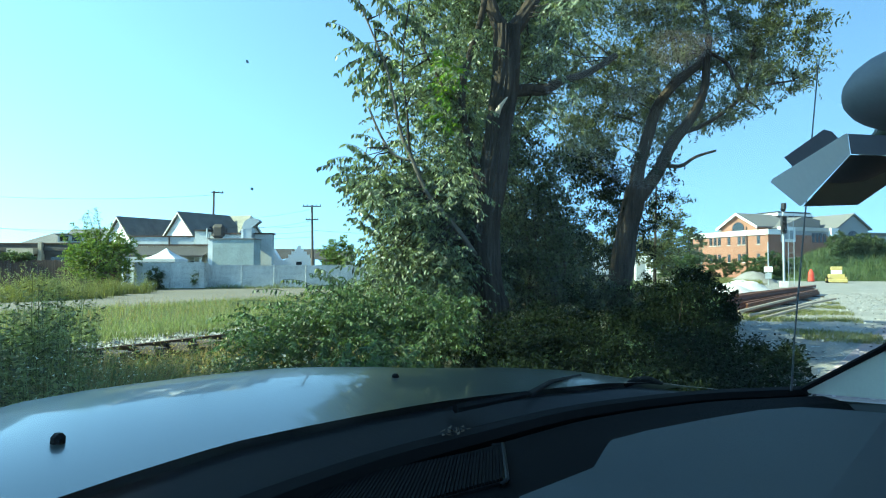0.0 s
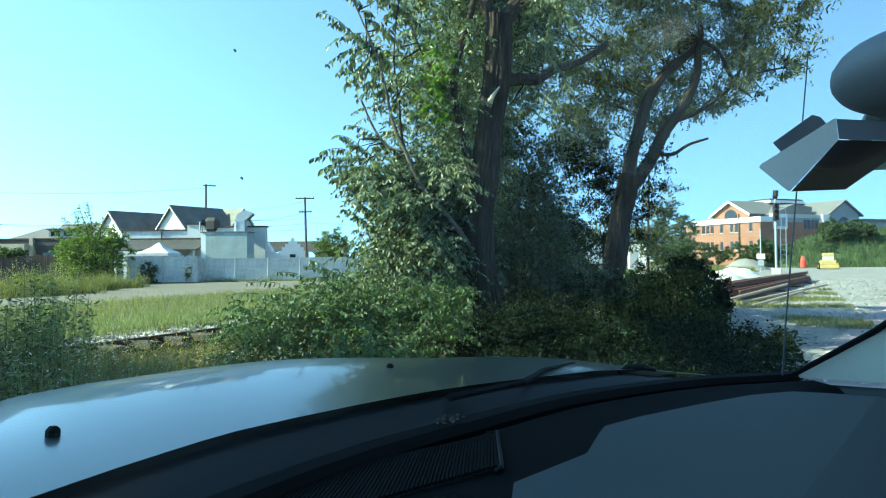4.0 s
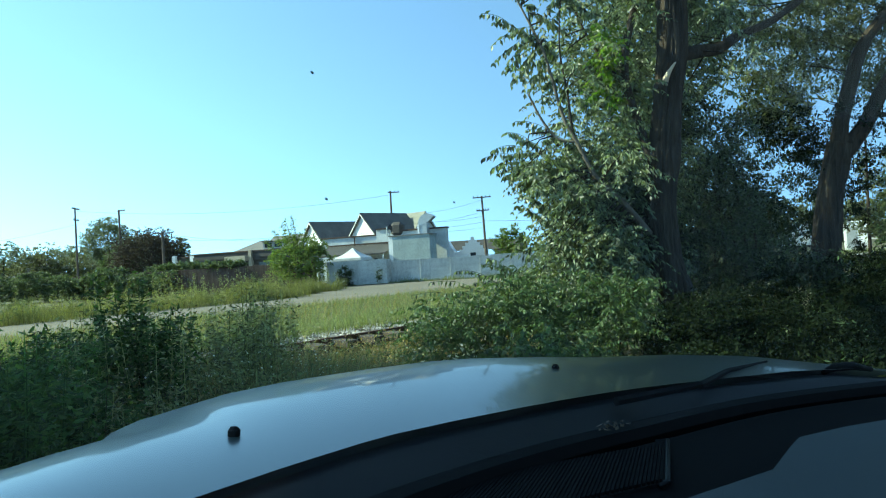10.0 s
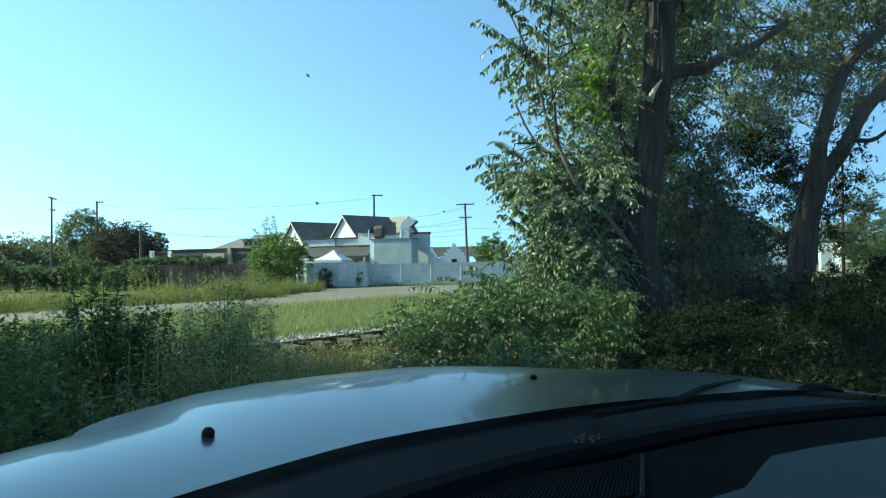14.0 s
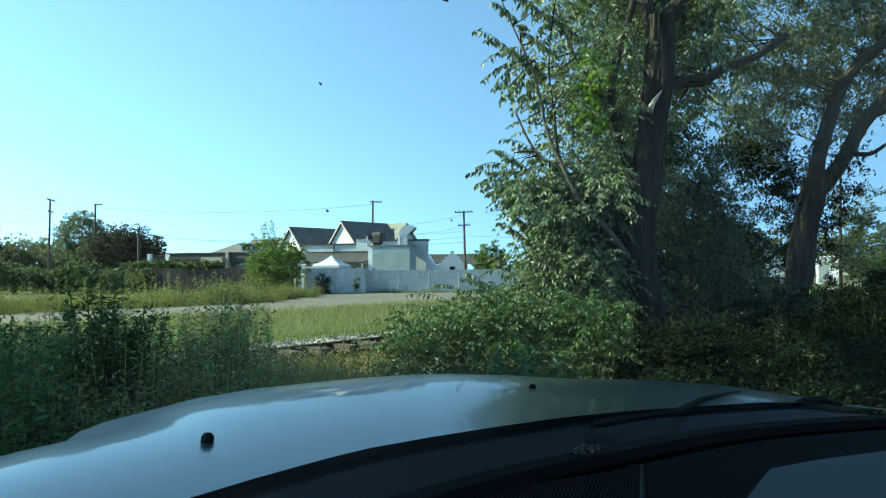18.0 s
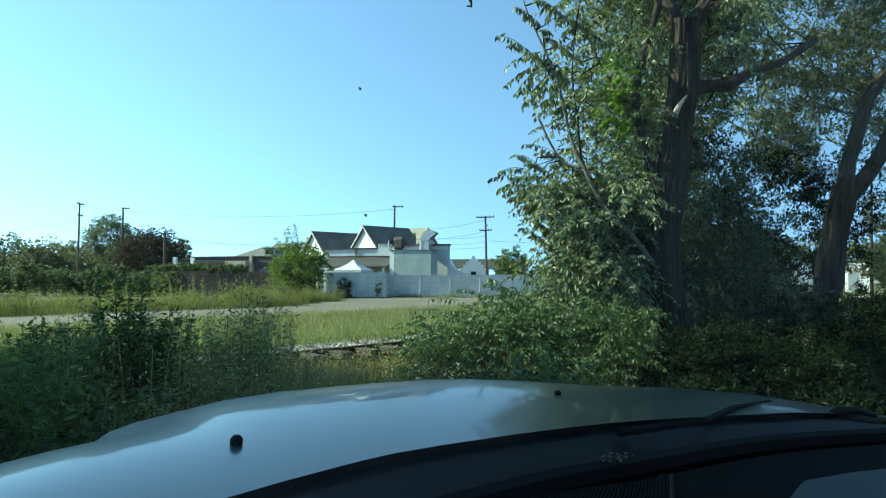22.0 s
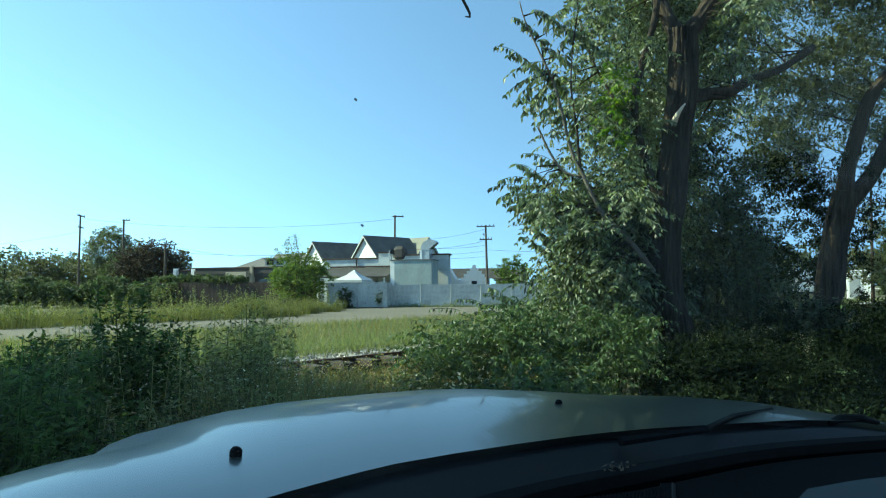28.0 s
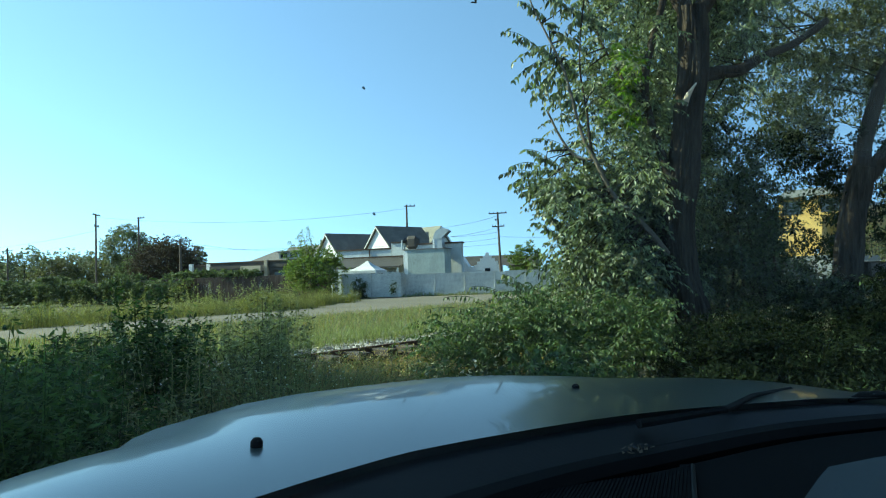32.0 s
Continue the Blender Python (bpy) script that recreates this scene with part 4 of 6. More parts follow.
def sign_post():
    root = empty("sign_post", pose(30.0, 58.0, 0, 0, 0, -25), label="slim white post with small signs", category="sign post")
    part("post", tube(bmesh.new(), [(0, 0, 0), (0, 0, 4.0)], 0.06, 6), M["galv"], root)
    part("sign", boxes((-0.35, 0.35, -0.1, -0.07, 1.2, 1.7)), M["white_paint"], root)
    part("box", boxes((-0.25, 0.25, -0.2, 0.05, 0.6, 1.1)), M["galv"], root)


sign_post()


def rail_pile():
    root = empty("rail_pile", label="stacked rusty loose rails and timbers", category="rail pile")
    r = random.Random(5)
    for i in range(13):
        o, z = (i % 5) * 0.24 + r.uniform(-0.06, 0.06), 0.06 + (i // 5) * 0.17
        bm = bmesh.new()
        k = r.uniform(-1.5, 1.5)
        a, b = Vector((9.2 + o + 0.55 * k, 21.4 - o * 0.6 + 0.75 * k, z)), Vector((20.6 + o * 0.7 + 0.6 * k, 35.6 + 0.8 * k, z + r.uniform(-0.02, 0.02)))
        d = (b - a).normalized()
        o = d.cross(Vector((0, 0, 1)))
        pr = [(-0.065, 0), (0.065, 0), (0.065, 0.02), (0.012, 0.045), (0.012, 0.115), (0.035, 0.125), (0.035, 0.16), (-0.035, 0.16), (-0.035, 0.125), (-0.012, 0.115), (-0.012, 0.045), (-0.065, 0.02)]
        A, B = [[bm.verts.new(q + o * x + Vector((0, 0, y))) for x, y in pr] for q in (a, b)]
        for k in range(12):
            bm.faces.new((A[k], B[k], B[(k + 1) % 12], A[(k + 1) % 12]))
        bm.faces.new(A)
        bm.faces.new(B[::-1])
        part("rail", bm, M["rust_red"], root)
    for x0, y0, x1, y1, z0, z1 in ((8.6, 18.3, 14.2, 25.4, 0.25, 0.34), (9.0, 18.0, 13.2, 22.6, 0.05, 0.2), (9.2, 18.9, 17.2, 27.6, 0.1, 0.2)):
        part("bar", tube(bmesh.new(), [(x0, y0, z0), (x1, y1, z1)], 0.05, 6), M["wood_raw"], root, "pale rusty loose bar")
    for k in (0.1, 0.35, 0.6, 0.85):
        q = Vector((9.8 + 11 * k, 21.2 + 14.3 * k, 0.03))
        t = part("timber", boxes((-0.1, 0.1, -0.9, 0.9, -0.02, 0.05)), M["tie"], root)
        t.matrix_world = Matrix.Translation(q) @ pose(0, 0, 0, 0, 0, 90 - 37.5)


rail_pile()


def heap(name, s, n, r, h, material, label, seed):
    g = random.Random(seed)
    bm = bmesh.new()
    c = P(s, n)
    rows = []
    for i in range(7):
        k = i / 6
        rows.append([bm.verts.new(c + Vector((math.cos(a) * r * (1 - k) * g.uniform(0.85, 1.15), math.sin(a) * r * 0.8 * (1 - k) * g.uniform(0.85, 1.15), h * math.sin(k * math.pi / 2) * g.uniform(0.9, 1.1) if i else -0.05)))
                     for a in [j * math.tau / 18 for j in range(18)]])
    for A, B in zip(rows, rows[1:]):
        for k in range(18):
            bm.faces.new((A[k], A[(k + 1) % 18], B[(k + 1) % 18], B[k]))
    part(name, bm, material, label=label, category="heap", smooth=True, group="heaps on the lot")


heap("stone_heap", 33, 2.8, 1.7, 0.8, M["white_stone"], "heap of bright white crushed stone", 1)
heap("stone_heap", 37.5, 2.5, 2.0, 0.85, M["white_stone"], "heap of bright white crushed stone", 2)
heap("stone_heap", 74, 4.0, 2.6, 1.2, M["gravel"], "low grey gravel heap", 3)
heap("dirt_heap", 45.5, -9.0, 2.2, 0.45, M["rust_red"], "low reddish dirt heap on the gravel lot", 4)


def barrel():
    root = empty("traffic_barrel", pose(43.0, 73.5, 0), label="bright red upright drum on the lot", category="barrel")
    part("body", tube(bmesh.new(), [(0, 0, 0.06), (0, 0, 0.3), (0, 0, 0.5), (0, 0, 0.9), (0, 0, 1.3)], [0.36, 0.36, 0.34, 0.33, 0.2], 12), M["red"], root)
    part("foot", tube(bmesh.new(), [(0, 0, 0), (0, 0, 0.06)], 0.42, 12), M["rubber"], root)
    part("cap", tube(bmesh.new(), [(0, 0, 1.3), (0, 0, 1.45)], [0.14, 0.1], 10), M["red"], root)


barrel()


def loader():
    root = empty("compact_loader", pose(41.6, 66.5, 0, 0, 0, -25), label="small yellow compact loader with a pale cab", category="loader")
    part("chassis", boxes((-0.7, 0.7, -0.6, 1.2, 0.35, 0.95), bevel=0.06), M["yellow"], root)
    cab = part("cab", boxes((-0.5, 0.5, -0.4, 0.7, 1.35, 1.75), bevel=0.05), M["yellow"], root)
    part("window", boxes((-0.45, 0.45, -0.42, 0.6, 0.97, 1.35)), M["tarp"], cab, "pale glazed cab window")
    part("bucket", boxes((-0.85, 0.85, -1.25, -0.75, 0.08, 0.45), bevel=0.05), M["yellow"], root)
    for x in (-0.75, 0.75):
        part("arm", boxes((x - 0.07, x + 0.07, -1.0, 0.9, 0.5, 0.66)), M["yellow"], root)
        for y in (-0.25, 0.85):
            w = part("wheel", tube(bmesh.new(), [(x * 1.05 - 0.14, y, 0.33), (x * 1.05 + 0.14, y, 0.33)], 0.33, 14), M["rubber"], root)
            part("rim", tube(bmesh.new(), [(x * 1.05 - 0.15, y, 0.33), (x * 1.05 + 0.15, y, 0.33)], 0.17, 10), M["yellow"], w)


loader()


def relay_hut():
    root = empty("relay_hut", pose(21.7, 68, 0, 0, 0, -15), label="white metal trackside relay hut beyond the railway", category="hut")
    part("body", boxes((-0.95, 0.95, 0, 1.4, 0.15, 2.75), bevel=0.02), M["white_paint"], root)
    part("roof", boxes((-1.05, 1.05, -0.1, 1.5, 2.75, 2.87)), M["white_paint"], root)
    part("plinth", boxes((-1.0, 1.0, -0.05, 1.45, 0, 0.15)), M["concrete"], root)
    door = part("door", boxes((-0.75, 0.1, -0.04, -0.002, 0.25, 2.3)), M["wing"], root)
    part("handle", boxes((0.0, 0.05, -0.08, -0.04, 1.2, 1.35)), M["dark"], door)


def box_trailer():
    root = empty("box_trailer", pose(17.2, 71, 0, 0, 0, -20), label="white box trailer parked beyond the railway", category="trailer")
    part("box", boxes((-1.3, 1.3, 0, 1.9, 0.8, 2.95), bevel=0.04), M["white_paint"], root)
    part("chassis", boxes((-1.3, 1.3, 0.1, 1.8, 0.55, 0.79)), M["dark"], root)
    part("drawbar", boxes((1.3, 2.2, 0.85, 1.05, 0.55, 0.7)), M["dark"], root)
    for x in (-0.4, 0.5):
        for y in (0.1, 1.8):
            part("wheel", tube(bmesh.new(), [(x, y - 0.1, 0.35), (x, y + 0.1, 0.35)], 0.35, 14), M["rubber"], root)


relay_hut()
box_trailer()
T1_OUTLINE = [(-0.7, 5.6), (-0.62, 5.25), (-0.62, 4.95), (-0.95, 4.65), (-1.1, 4.4), (-0.85, 4.2), (-0.5, 4.1), (-0.5, 3.85), (-0.72, 3.75), (-0.75, 3.55), (-0.5, 3.35), (-0.6, 3.2), (-1.1, 3.0), (-1.25, 2.78), (-0.95, 2.6), (-0.75, 2.4), (-0.8, 2.0), (-0.9, 1.75), (-1.15, 1.5), (-1.2, 1.0), (2.52, 0.95), (2.56, 1.97), (2.26, 2.48), (1.84, 3.07), (1.92, 3.58), (1.84, 4.26), (2.18, 5.03), (2.35, 6.05), (1.84, 8.94), (-0.2, 8.94)]
T2_OUTLINE = [(2.21, 11.21), (2.21, 6.70), (2.71, 5.20), (2.77, 4.0), (3.84, 3.8), (4.34, 4.32), (4.59, 5.07), (5.59, 4.45), (6.34, 4.88), (7.60, 5.20), (7.97, 5.95), (8.41, 6.70), (8.22, 7.95), (7.72, 11.21)]
THICKET = [(0.95, 0.83), (1.0, 3.7), (2.2, 3.6), (2.38, 2.79), (2.42, 1.7), (2.95, 1.3), (3.1, 0.83)]
SAPLING = [(5.27, 1.42), (5.42, 2.64), (5.80, 3.86), (6.56, 3.40), (6.64, 2.95), (6.18, 2.34), (6.33, 1.42)]
T1_TRUNK = [(0.88, 9.50, 0.01), (0.78, 9.50, 0.80), (0.70, 9.50, 1.30), (0.66, 9.50, 1.90), (0.69, 9.50, 2.35), (0.75, 9.50, 2.80), (0.81, 9.50, 3.30), (0.87, 9.50, 3.80), (0.94, 9.50, 4.25), (0.97, 9.50, 4.70), (0.98, 9.50, 5.20)]
T1_FORK_A = [(0.96, 9.50, 5.06), (0.75, 9.60, 5.54), (0.56, 9.70, 6.31), (0.65, 9.90, 7.41)]
T1_FORK_B = [(0.99, 9.50, 5.03), (1.28, 9.60, 5.45), (1.54, 9.70, 6.05), (1.75, 9.80, 7.24)]
T1_LIMB = [(0.99, 9.50, 4.20), (1.33, 9.70, 4.28), (1.62, 9.9, 4.34), (1.98, 10.10, 4.56), (2.45, 10.40, 4.78), (3.0, 10.8, 5.2)]
T1_L2 = [(0.48, 9.30, 1.71), (0.23, 9.05, 2.04), (0.0, 9.0, 2.30), (-0.23, 9.0, 2.59), (-0.42, 9.0, 3.03), (-0.56, 9.0, 3.33), (-0.65, 9.0, 3.67), (-0.80, 9.0, 4.36), (-1.01, 9.0, 4.88), (-1.22, 9.0, 5.39), (-1.3, 9.0, 5.7)]
T1_L3 = [(0.62, 9.45, 2.6), (0.45, 9.4, 3.2), (0.30, 9.4, 3.84), (0.30, 9.4, 4.27), (0.40, 9.4, 4.70), (0.58, 9.4, 5.28), (0.65, 9.4, 5.7)]
T1_L4 = [(-0.45, 9.0, 3.05), (-0.70, 9.0, 3.13), (-0.90, 9.0, 3.43), (-1.06, 9.0, 3.81)]
T1_L5 = [(-0.45, 9.0, 3.1), (-0.49, 9.0, 3.33), (-0.51, 9.0, 3.74), (-0.58, 9.0, 4.33), (-0.55, 9.0, 4.9)]
T1_L6 = [(0.33, 9.3, 3.75), (0.08, 9.3, 4.10), (-0.13, 9.3, 4.46), (-0.30, 9.3, 4.85)]
T2_TRUNK = [(3.94, 14.00, -0.57), (3.96, 14.00, 0.94), (4.06, 14.00, 2.06), (4.24, 14.00, 2.88), (4.34, 14.00, 3.32)]
T2_A = [(4.31, 14.00, 3.1), (4.39, 14.00, 3.73), (4.62, 14.00, 4.56), (4.81, 14.0, 5.11), (5.14, 14.00, 5.58), (5.51, 14.00, 5.90), (5.79, 14.20, 6.12), (6.1, 14.40, 6.5)]
T2_B = [(4.35, 14.00, 3.05), (4.80, 14.00, 3.64), (5.13, 14.00, 4.28), (5.45, 13.90, 4.74), (5.73, 13.90, 5.21), (5.90, 14.00, 5.67), (5.97, 14.10, 6.14), (6.07, 14.20, 6.83), (5.9, 14.30, 8.21)]
T2_C = [(5.35, 14.00, 4.55), (5.72, 13.95, 4.66), (6.10, 13.90, 4.88), (6.47, 13.80, 5.16), (6.61, 13.70, 5.30), (7.02, 13.60, 5.49), (7.58, 13.50, 5.58)]
T2_D = [(6.61, 13.70, 5.30), (6.47, 13.8, 5.67), (6.34, 13.9, 6.09), (6.05, 14.0, 6.33)]
T2_E = [(4.96, 14.00, 3.82), (5.28, 13.90, 3.78), (5.59, 13.80, 3.97), (5.99, 13.70, 4.09)]
T2_F = [(6.61, 13.70, 5.28), (6.75, 13.7, 5.77), (6.80, 13.70, 6.23)]
T2_G = [(6.61, 13.70, 5.27), (6.78, 13.65, 5.1), (6.93, 13.60, 4.95)]


# ---------- trees ----------


def branch(root, pts, r0, r1, material, name="branch", rough=0.15, seg=8, n=4, furrow=0.0):
    line = smooth_line(pts, n)
    k = len(line)
    bm = tube(bmesh.new(), line, [r0 + (r1 - r0) * i / (k - 1) for i in range(k)], seg, rough, True, furrow)
    part(name, bm, material, root, smooth=True)


def twigs(root, C, anchors, material, rng, share=0.35):
    """Thin twigs from the nearest points of the limbs towards clump centres."""
    A = np.array(anchors)
    V = []
    for c in C[rng.random(len(C)) < share]:
        a = A[np.argmin(((A - c) ** 2).sum(1))]
        if np.linalg.norm(c - a) > 1.3:
            continue
        m = (a + c) / 2 + rng.normal(0, 0.06, 3) + np.array([0, 0, 0.05])
        for p, q, w in ((a, m, 0.014), (m, c, 0.008)):
            d = q - p
            s = np.cross(d, [0.2, 1, 0.1])
            s = s / (np.linalg.norm(s) + 1e-6) * w
            t = np.cross(d, s)
            t = t / (np.linalg.norm(t) + 1e-6) * w
            V += [[p - s, p + s, q + s * 0.6, q - s * 0.6], [p - t, p + t, q + t * 0.6, q - t * 0.6]]
    if V:
        mesh_ob("twigs", quads_mesh("twigs", np.array(V)), material, root, "thin bare twigs")


def behind(C, lines, r, y, shift):
    """Moves clumps that would stand before the limbs to the far side of them."""
    A = np.array([(p.x, p.z) for L in lines for p in smooth_line(L, 6)])
    d = np.sqrt(((C[:, None, (0, 2)] - A[None]) ** 2).sum(2)).min(1)
    C = C.copy()
    C[(d < r) & (C[:, 1] < y), 1] += shift
    return C


def tree_one():
    root = empty("tree", label="tall leafy tree with a dark furrowed trunk and a broken stub", category="tree")
    branch(root, T1_TRUNK, 0.25, 0.195, M["bark"], "trunk", 0.16, 72, 18, 0.06)
    branch(root, T1_FORK_A, 0.125, 0.075, M["bark"], "limb", 0.12, 40, 12, 0.025)
    branch(root, T1_FORK_B, 0.135, 0.075, M["bark"], "limb", 0.12, 40, 12, 0.025)
    branch(root, T1_LIMB, 0.095, 0.06, M["bark"], "limb", 0.2, 16, 6, 0.02)
    branch(root, T1_L2, 0.045, 0.007, M["bark_grey"], "limb")
    branch(root, T1_L3, 0.065, 0.045, M["bark"], "limb")
    branch(root, T1_L4, 0.022, 0.014, M["bark_grey"])
    branch(root, T1_L5, 0.022, 0.008, M["bark"])
    branch(root, T1_L6, 0.03, 0.012, M["bark"])
    branch(root, [(0.82, 9.36, 3.80), (0.85, 9.26, 3.87), (0.90, 9.22, 3.95), (0.96, 9.2, 4.03)], 0.05, 0.008, M["stub"], "broken_stub", 0.8, 6, 2)
    C = fill(T1_OUTLINE, 1000, 8.4, 11.4, rng)
    up = C[:, 2] > 4.2
    C[up, 1] += rng.uniform(0, 1.2, up.sum())
    low = fill([(-1.0, 0.9), (-0.75, 2.0), (-1.0, 2.7), (-0.4, 3.0), (0.3, 2.8), (0.5, 0.9)], 200, 8.4, 10.2, rng)
    C = np.vstack([C, low])
    # light reaches through beside the trunk and in the thin upper crown
    gone = (np.hypot((C[:, 0] - 1.55) / 0.35, (C[:, 2] - 3.7) / 0.45) < 1) | ((C[:, 0] > 0.95) & (C[:, 2] < 3.5)) | ((C[:, 2] > 3.8) & (rng.random(len(C)) < 0.1))
    thin = (C[:, 0] < 0.3) & (C[:, 2] > 2.9)
    C = C[~gone & (~thin | (rng.random(len(C)) < 0.9))]
    C = behind(C, [T1_TRUNK, T1_FORK_A, T1_FORK_B], 0.42, 9.9, 1.5)
    C = behind(C, [T1_LIMB], 0.3, 10.7, 1.6)
    C = behind(C, [T1_L2[:5]], 0.3, 9.3, 0.9)
    C = behind(C, [T1_L2[3:], T1_L4, T1_L3[2:]], 0.12, 9.2, 0.5)
    # mostly hidden rear clumps, added to cast shade on the forked tree's trunk
    back = np.stack([rng.uniform(-0.2, 1.7, 260), rng.uniform(12.4, 14.3, 260), rng.uniform(2.6, 7.6, 260)], 1)
    C = np.vstack([C, back])
    V = fronds(C, rng.uniform(0.1, 0.3, len(C)), 6, rng, 0.46, 9, 0.105, 0.03)
    mesh_ob("crown", quads_mesh("crown", V), M["leaf"], root, "drooping narrow dull green leaflets")
    # long single fronds that hang out of the crown's edge
    E = [((-0.95, 5.2), (-0.6, 5.45)), ((-0.8, 4.9), (-0.42, 5.15)), ((-0.75, 5.3), (-0.4, 5.1)), ((-1.05, 5.1), (-0.7, 4.85)), ((-1.1, 5.5), (-0.8, 5.3)), ((-1.15, 5.3), (-1.4, 5.45)), ((-1.21, 4.84), (-1.68, 5.1)), ((-0.94, 4.67), (-1.57, 4.39)), ((-0.9, 4.72), (-1.5, 4.52)), ((-1.14, 4.46), (-1.28, 3.95)), ((-1.01, 4.6), (-1.4, 4.22)), ((-0.7, 3.2), (-1.31, 3.48)), ((-1.14, 3.02), (-1.61, 3.02)), ((-1.07, 3.13), (-1.41, 3.28)),
         ((-1.2, 2.92), (-1.81, 2.96)), ((-1.17, 2.79), (-1.61, 2.75)), ((-0.84, 4.26), (-1.18, 3.98)), ((-0.87, 4.5), (-1.21, 4.77)), ((-0.8, 4.08), (-1.01, 4.05)), ((-1.06, 2.07), (-1.37, 2.24)), ((-0.95, 2.17), (-1.23, 2.37)), ((-1.49, 1.29), (-1.8, 1.5)),
         ((-1.3, 1.1), (-1.94, 1.22)), ((-1.18, 1.78), (-1.45, 1.58)), ((-1.18, 2.76), (-1.62, 2.76)), ((-1.11, 2.61), (-1.48, 2.66))]
    mesh_ob("sprigs", quads_mesh("sprigs", np.concatenate([hanging_frond((a[0] + o * 0.1, a[1] - o * 0.06), (b[0] + o * 0.16, b[1] - o * 0.12), 8.9 + 0.13 * (i % 4) + o * 0.1, rng) for i, (a, b) in enumerate(E) for o in (0, 1, 2.4)])), M["leaf"], root, "long single fronds of drooping leaflets")
    # sunlit patch of the crown, painted with its own brighter green
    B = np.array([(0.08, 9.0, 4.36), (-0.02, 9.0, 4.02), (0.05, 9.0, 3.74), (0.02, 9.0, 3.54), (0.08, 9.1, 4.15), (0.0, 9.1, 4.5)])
    mesh_ob("bright_foliage", quads_mesh("bright_foliage", fronds(B, [0.12] * 6, 7, rng, 0.3, 6, 0.1, 0.042)), M["leaf_sun_bright"], root, "bright green leaves with sunlight put into their colour")
    E = np.array([(a[0], 9.0, a[1]) for a, b in E])
    anchors = [tuple(p) for L in (T1_TRUNK, T1_FORK_A, T1_FORK_B, T1_LIMB, T1_L2, T1_L3, T1_L4, T1_L5, T1_L6) for p in smooth_line(L, 5)]
    twigs(root, np.vstack([C, E, E, E]), anchors, M["bark"], rng, 0.3)
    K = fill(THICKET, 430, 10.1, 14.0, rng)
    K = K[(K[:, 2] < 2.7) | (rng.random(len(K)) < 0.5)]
    th = empty("sapling_thicket", pose(0, 0, 0), label="dense thicket of saplings behind the trunk, shade put into its dark green", category="thicket")
    # darker leaf copy holds the shade to the right of the trunk
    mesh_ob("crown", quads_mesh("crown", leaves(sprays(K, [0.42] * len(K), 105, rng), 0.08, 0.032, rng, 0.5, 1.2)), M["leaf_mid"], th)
    for i in range(5):
        x = 1.5 + i * 0.16
        branch(th, [(x, 11.4 + i % 3 * 0.3, 0), (x + 0.1, 11.5, 1.5), (x - 0.05, 11.5, 2.8)], 0.03, 0.012, M["bark"], "stem")


tree_one()


def tree_two():
    root = empty("tree", label="forked dark-trunked tree with fine olive foliage", category="tree")
    branch(root, T2_TRUNK, 0.27, 0.22, M["bark"], "trunk", 0.12, 56, 14, 0.035)
    branch(root, T2_A, 0.16, 0.08, M["bark"], "limb", 0.12, 40, 8, 0.025)
    branch(root, T2_B, 0.16, 0.05, M["bark"], "limb", 0.12, 40, 8, 0.025)
    branch(root, T2_C, 0.06, 0.02, M["bark"], "limb")
    branch(root, T2_D, 0.045, 0.04, M["bark"])
    branch(root, T2_E, 0.055, 0.025, M["bark"], "dead_limb")
    branch(root, T2_F, 0.045, 0.03, M["bark"])
    branch(root, T2_G, 0.04, 0.012, M["bark"])
    C = fill(T2_OUTLINE, 1280, 12.6, 16.4, rng)
    hole = np.hypot((C[:, 0] - 4.4) / 0.5, (C[:, 2] - 4.4) / 0.5) > 1
    C = behind(C[hole], [T2_TRUNK, T2_A, T2_B, T2_E], 0.45, 14.6, 1.8)
    P1 = sprays(C, rng.uniform(0.35, 0.6, len(C)), 84, rng, 0.8, 7, 0.35)
    mesh_ob("crown", quads_mesh("crown", leaves(P1, 0.11, 0.038, rng, 0.7)), M["leaf_olive"], root, "fine narrow olive green leaves")
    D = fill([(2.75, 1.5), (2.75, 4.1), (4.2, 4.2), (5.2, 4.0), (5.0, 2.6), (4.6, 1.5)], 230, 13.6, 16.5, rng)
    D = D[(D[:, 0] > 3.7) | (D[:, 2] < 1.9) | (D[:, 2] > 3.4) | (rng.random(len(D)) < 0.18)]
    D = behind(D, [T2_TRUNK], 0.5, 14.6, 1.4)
    # inner crown shade is painted with the darkened leaf copy
    mesh_ob("low_foliage", quads_mesh("low_foliage", leaves(sprays(D, [0.4] * len(D), 63, rng, 0.8, 7, 0.35), 0.10, 0.038, rng, 0.7)), M["leaf_dark_shade"], root, "leaves hanging low, shade put into their dark colour")
    anchors = [tuple(p) for L in (T2_A, T2_B, T2_C, T2_D, T2_F) for p in smooth_line(L, 5)]
    twigs(root, C, anchors, M["bark"], rng, 0.3)
    sp = empty("sapling", label="slender sapling with sparse small leaves", category="tree")
    branch(sp, [(5.7, 17, 0), (5.75, 17, 2.0), (5.8, 17, 3.9)], 0.05, 0.02, M["bark"], "stem")
    K = fill(SAPLING, 42, 16.6, 17.5, rng)
    mesh_ob("crown", quads_mesh("crown", leaves(sprays(K, [0.4] * len(K), 63, rng), 0.11, 0.045, rng, 0.5)), M["leaf_olive"], sp)


tree_two()


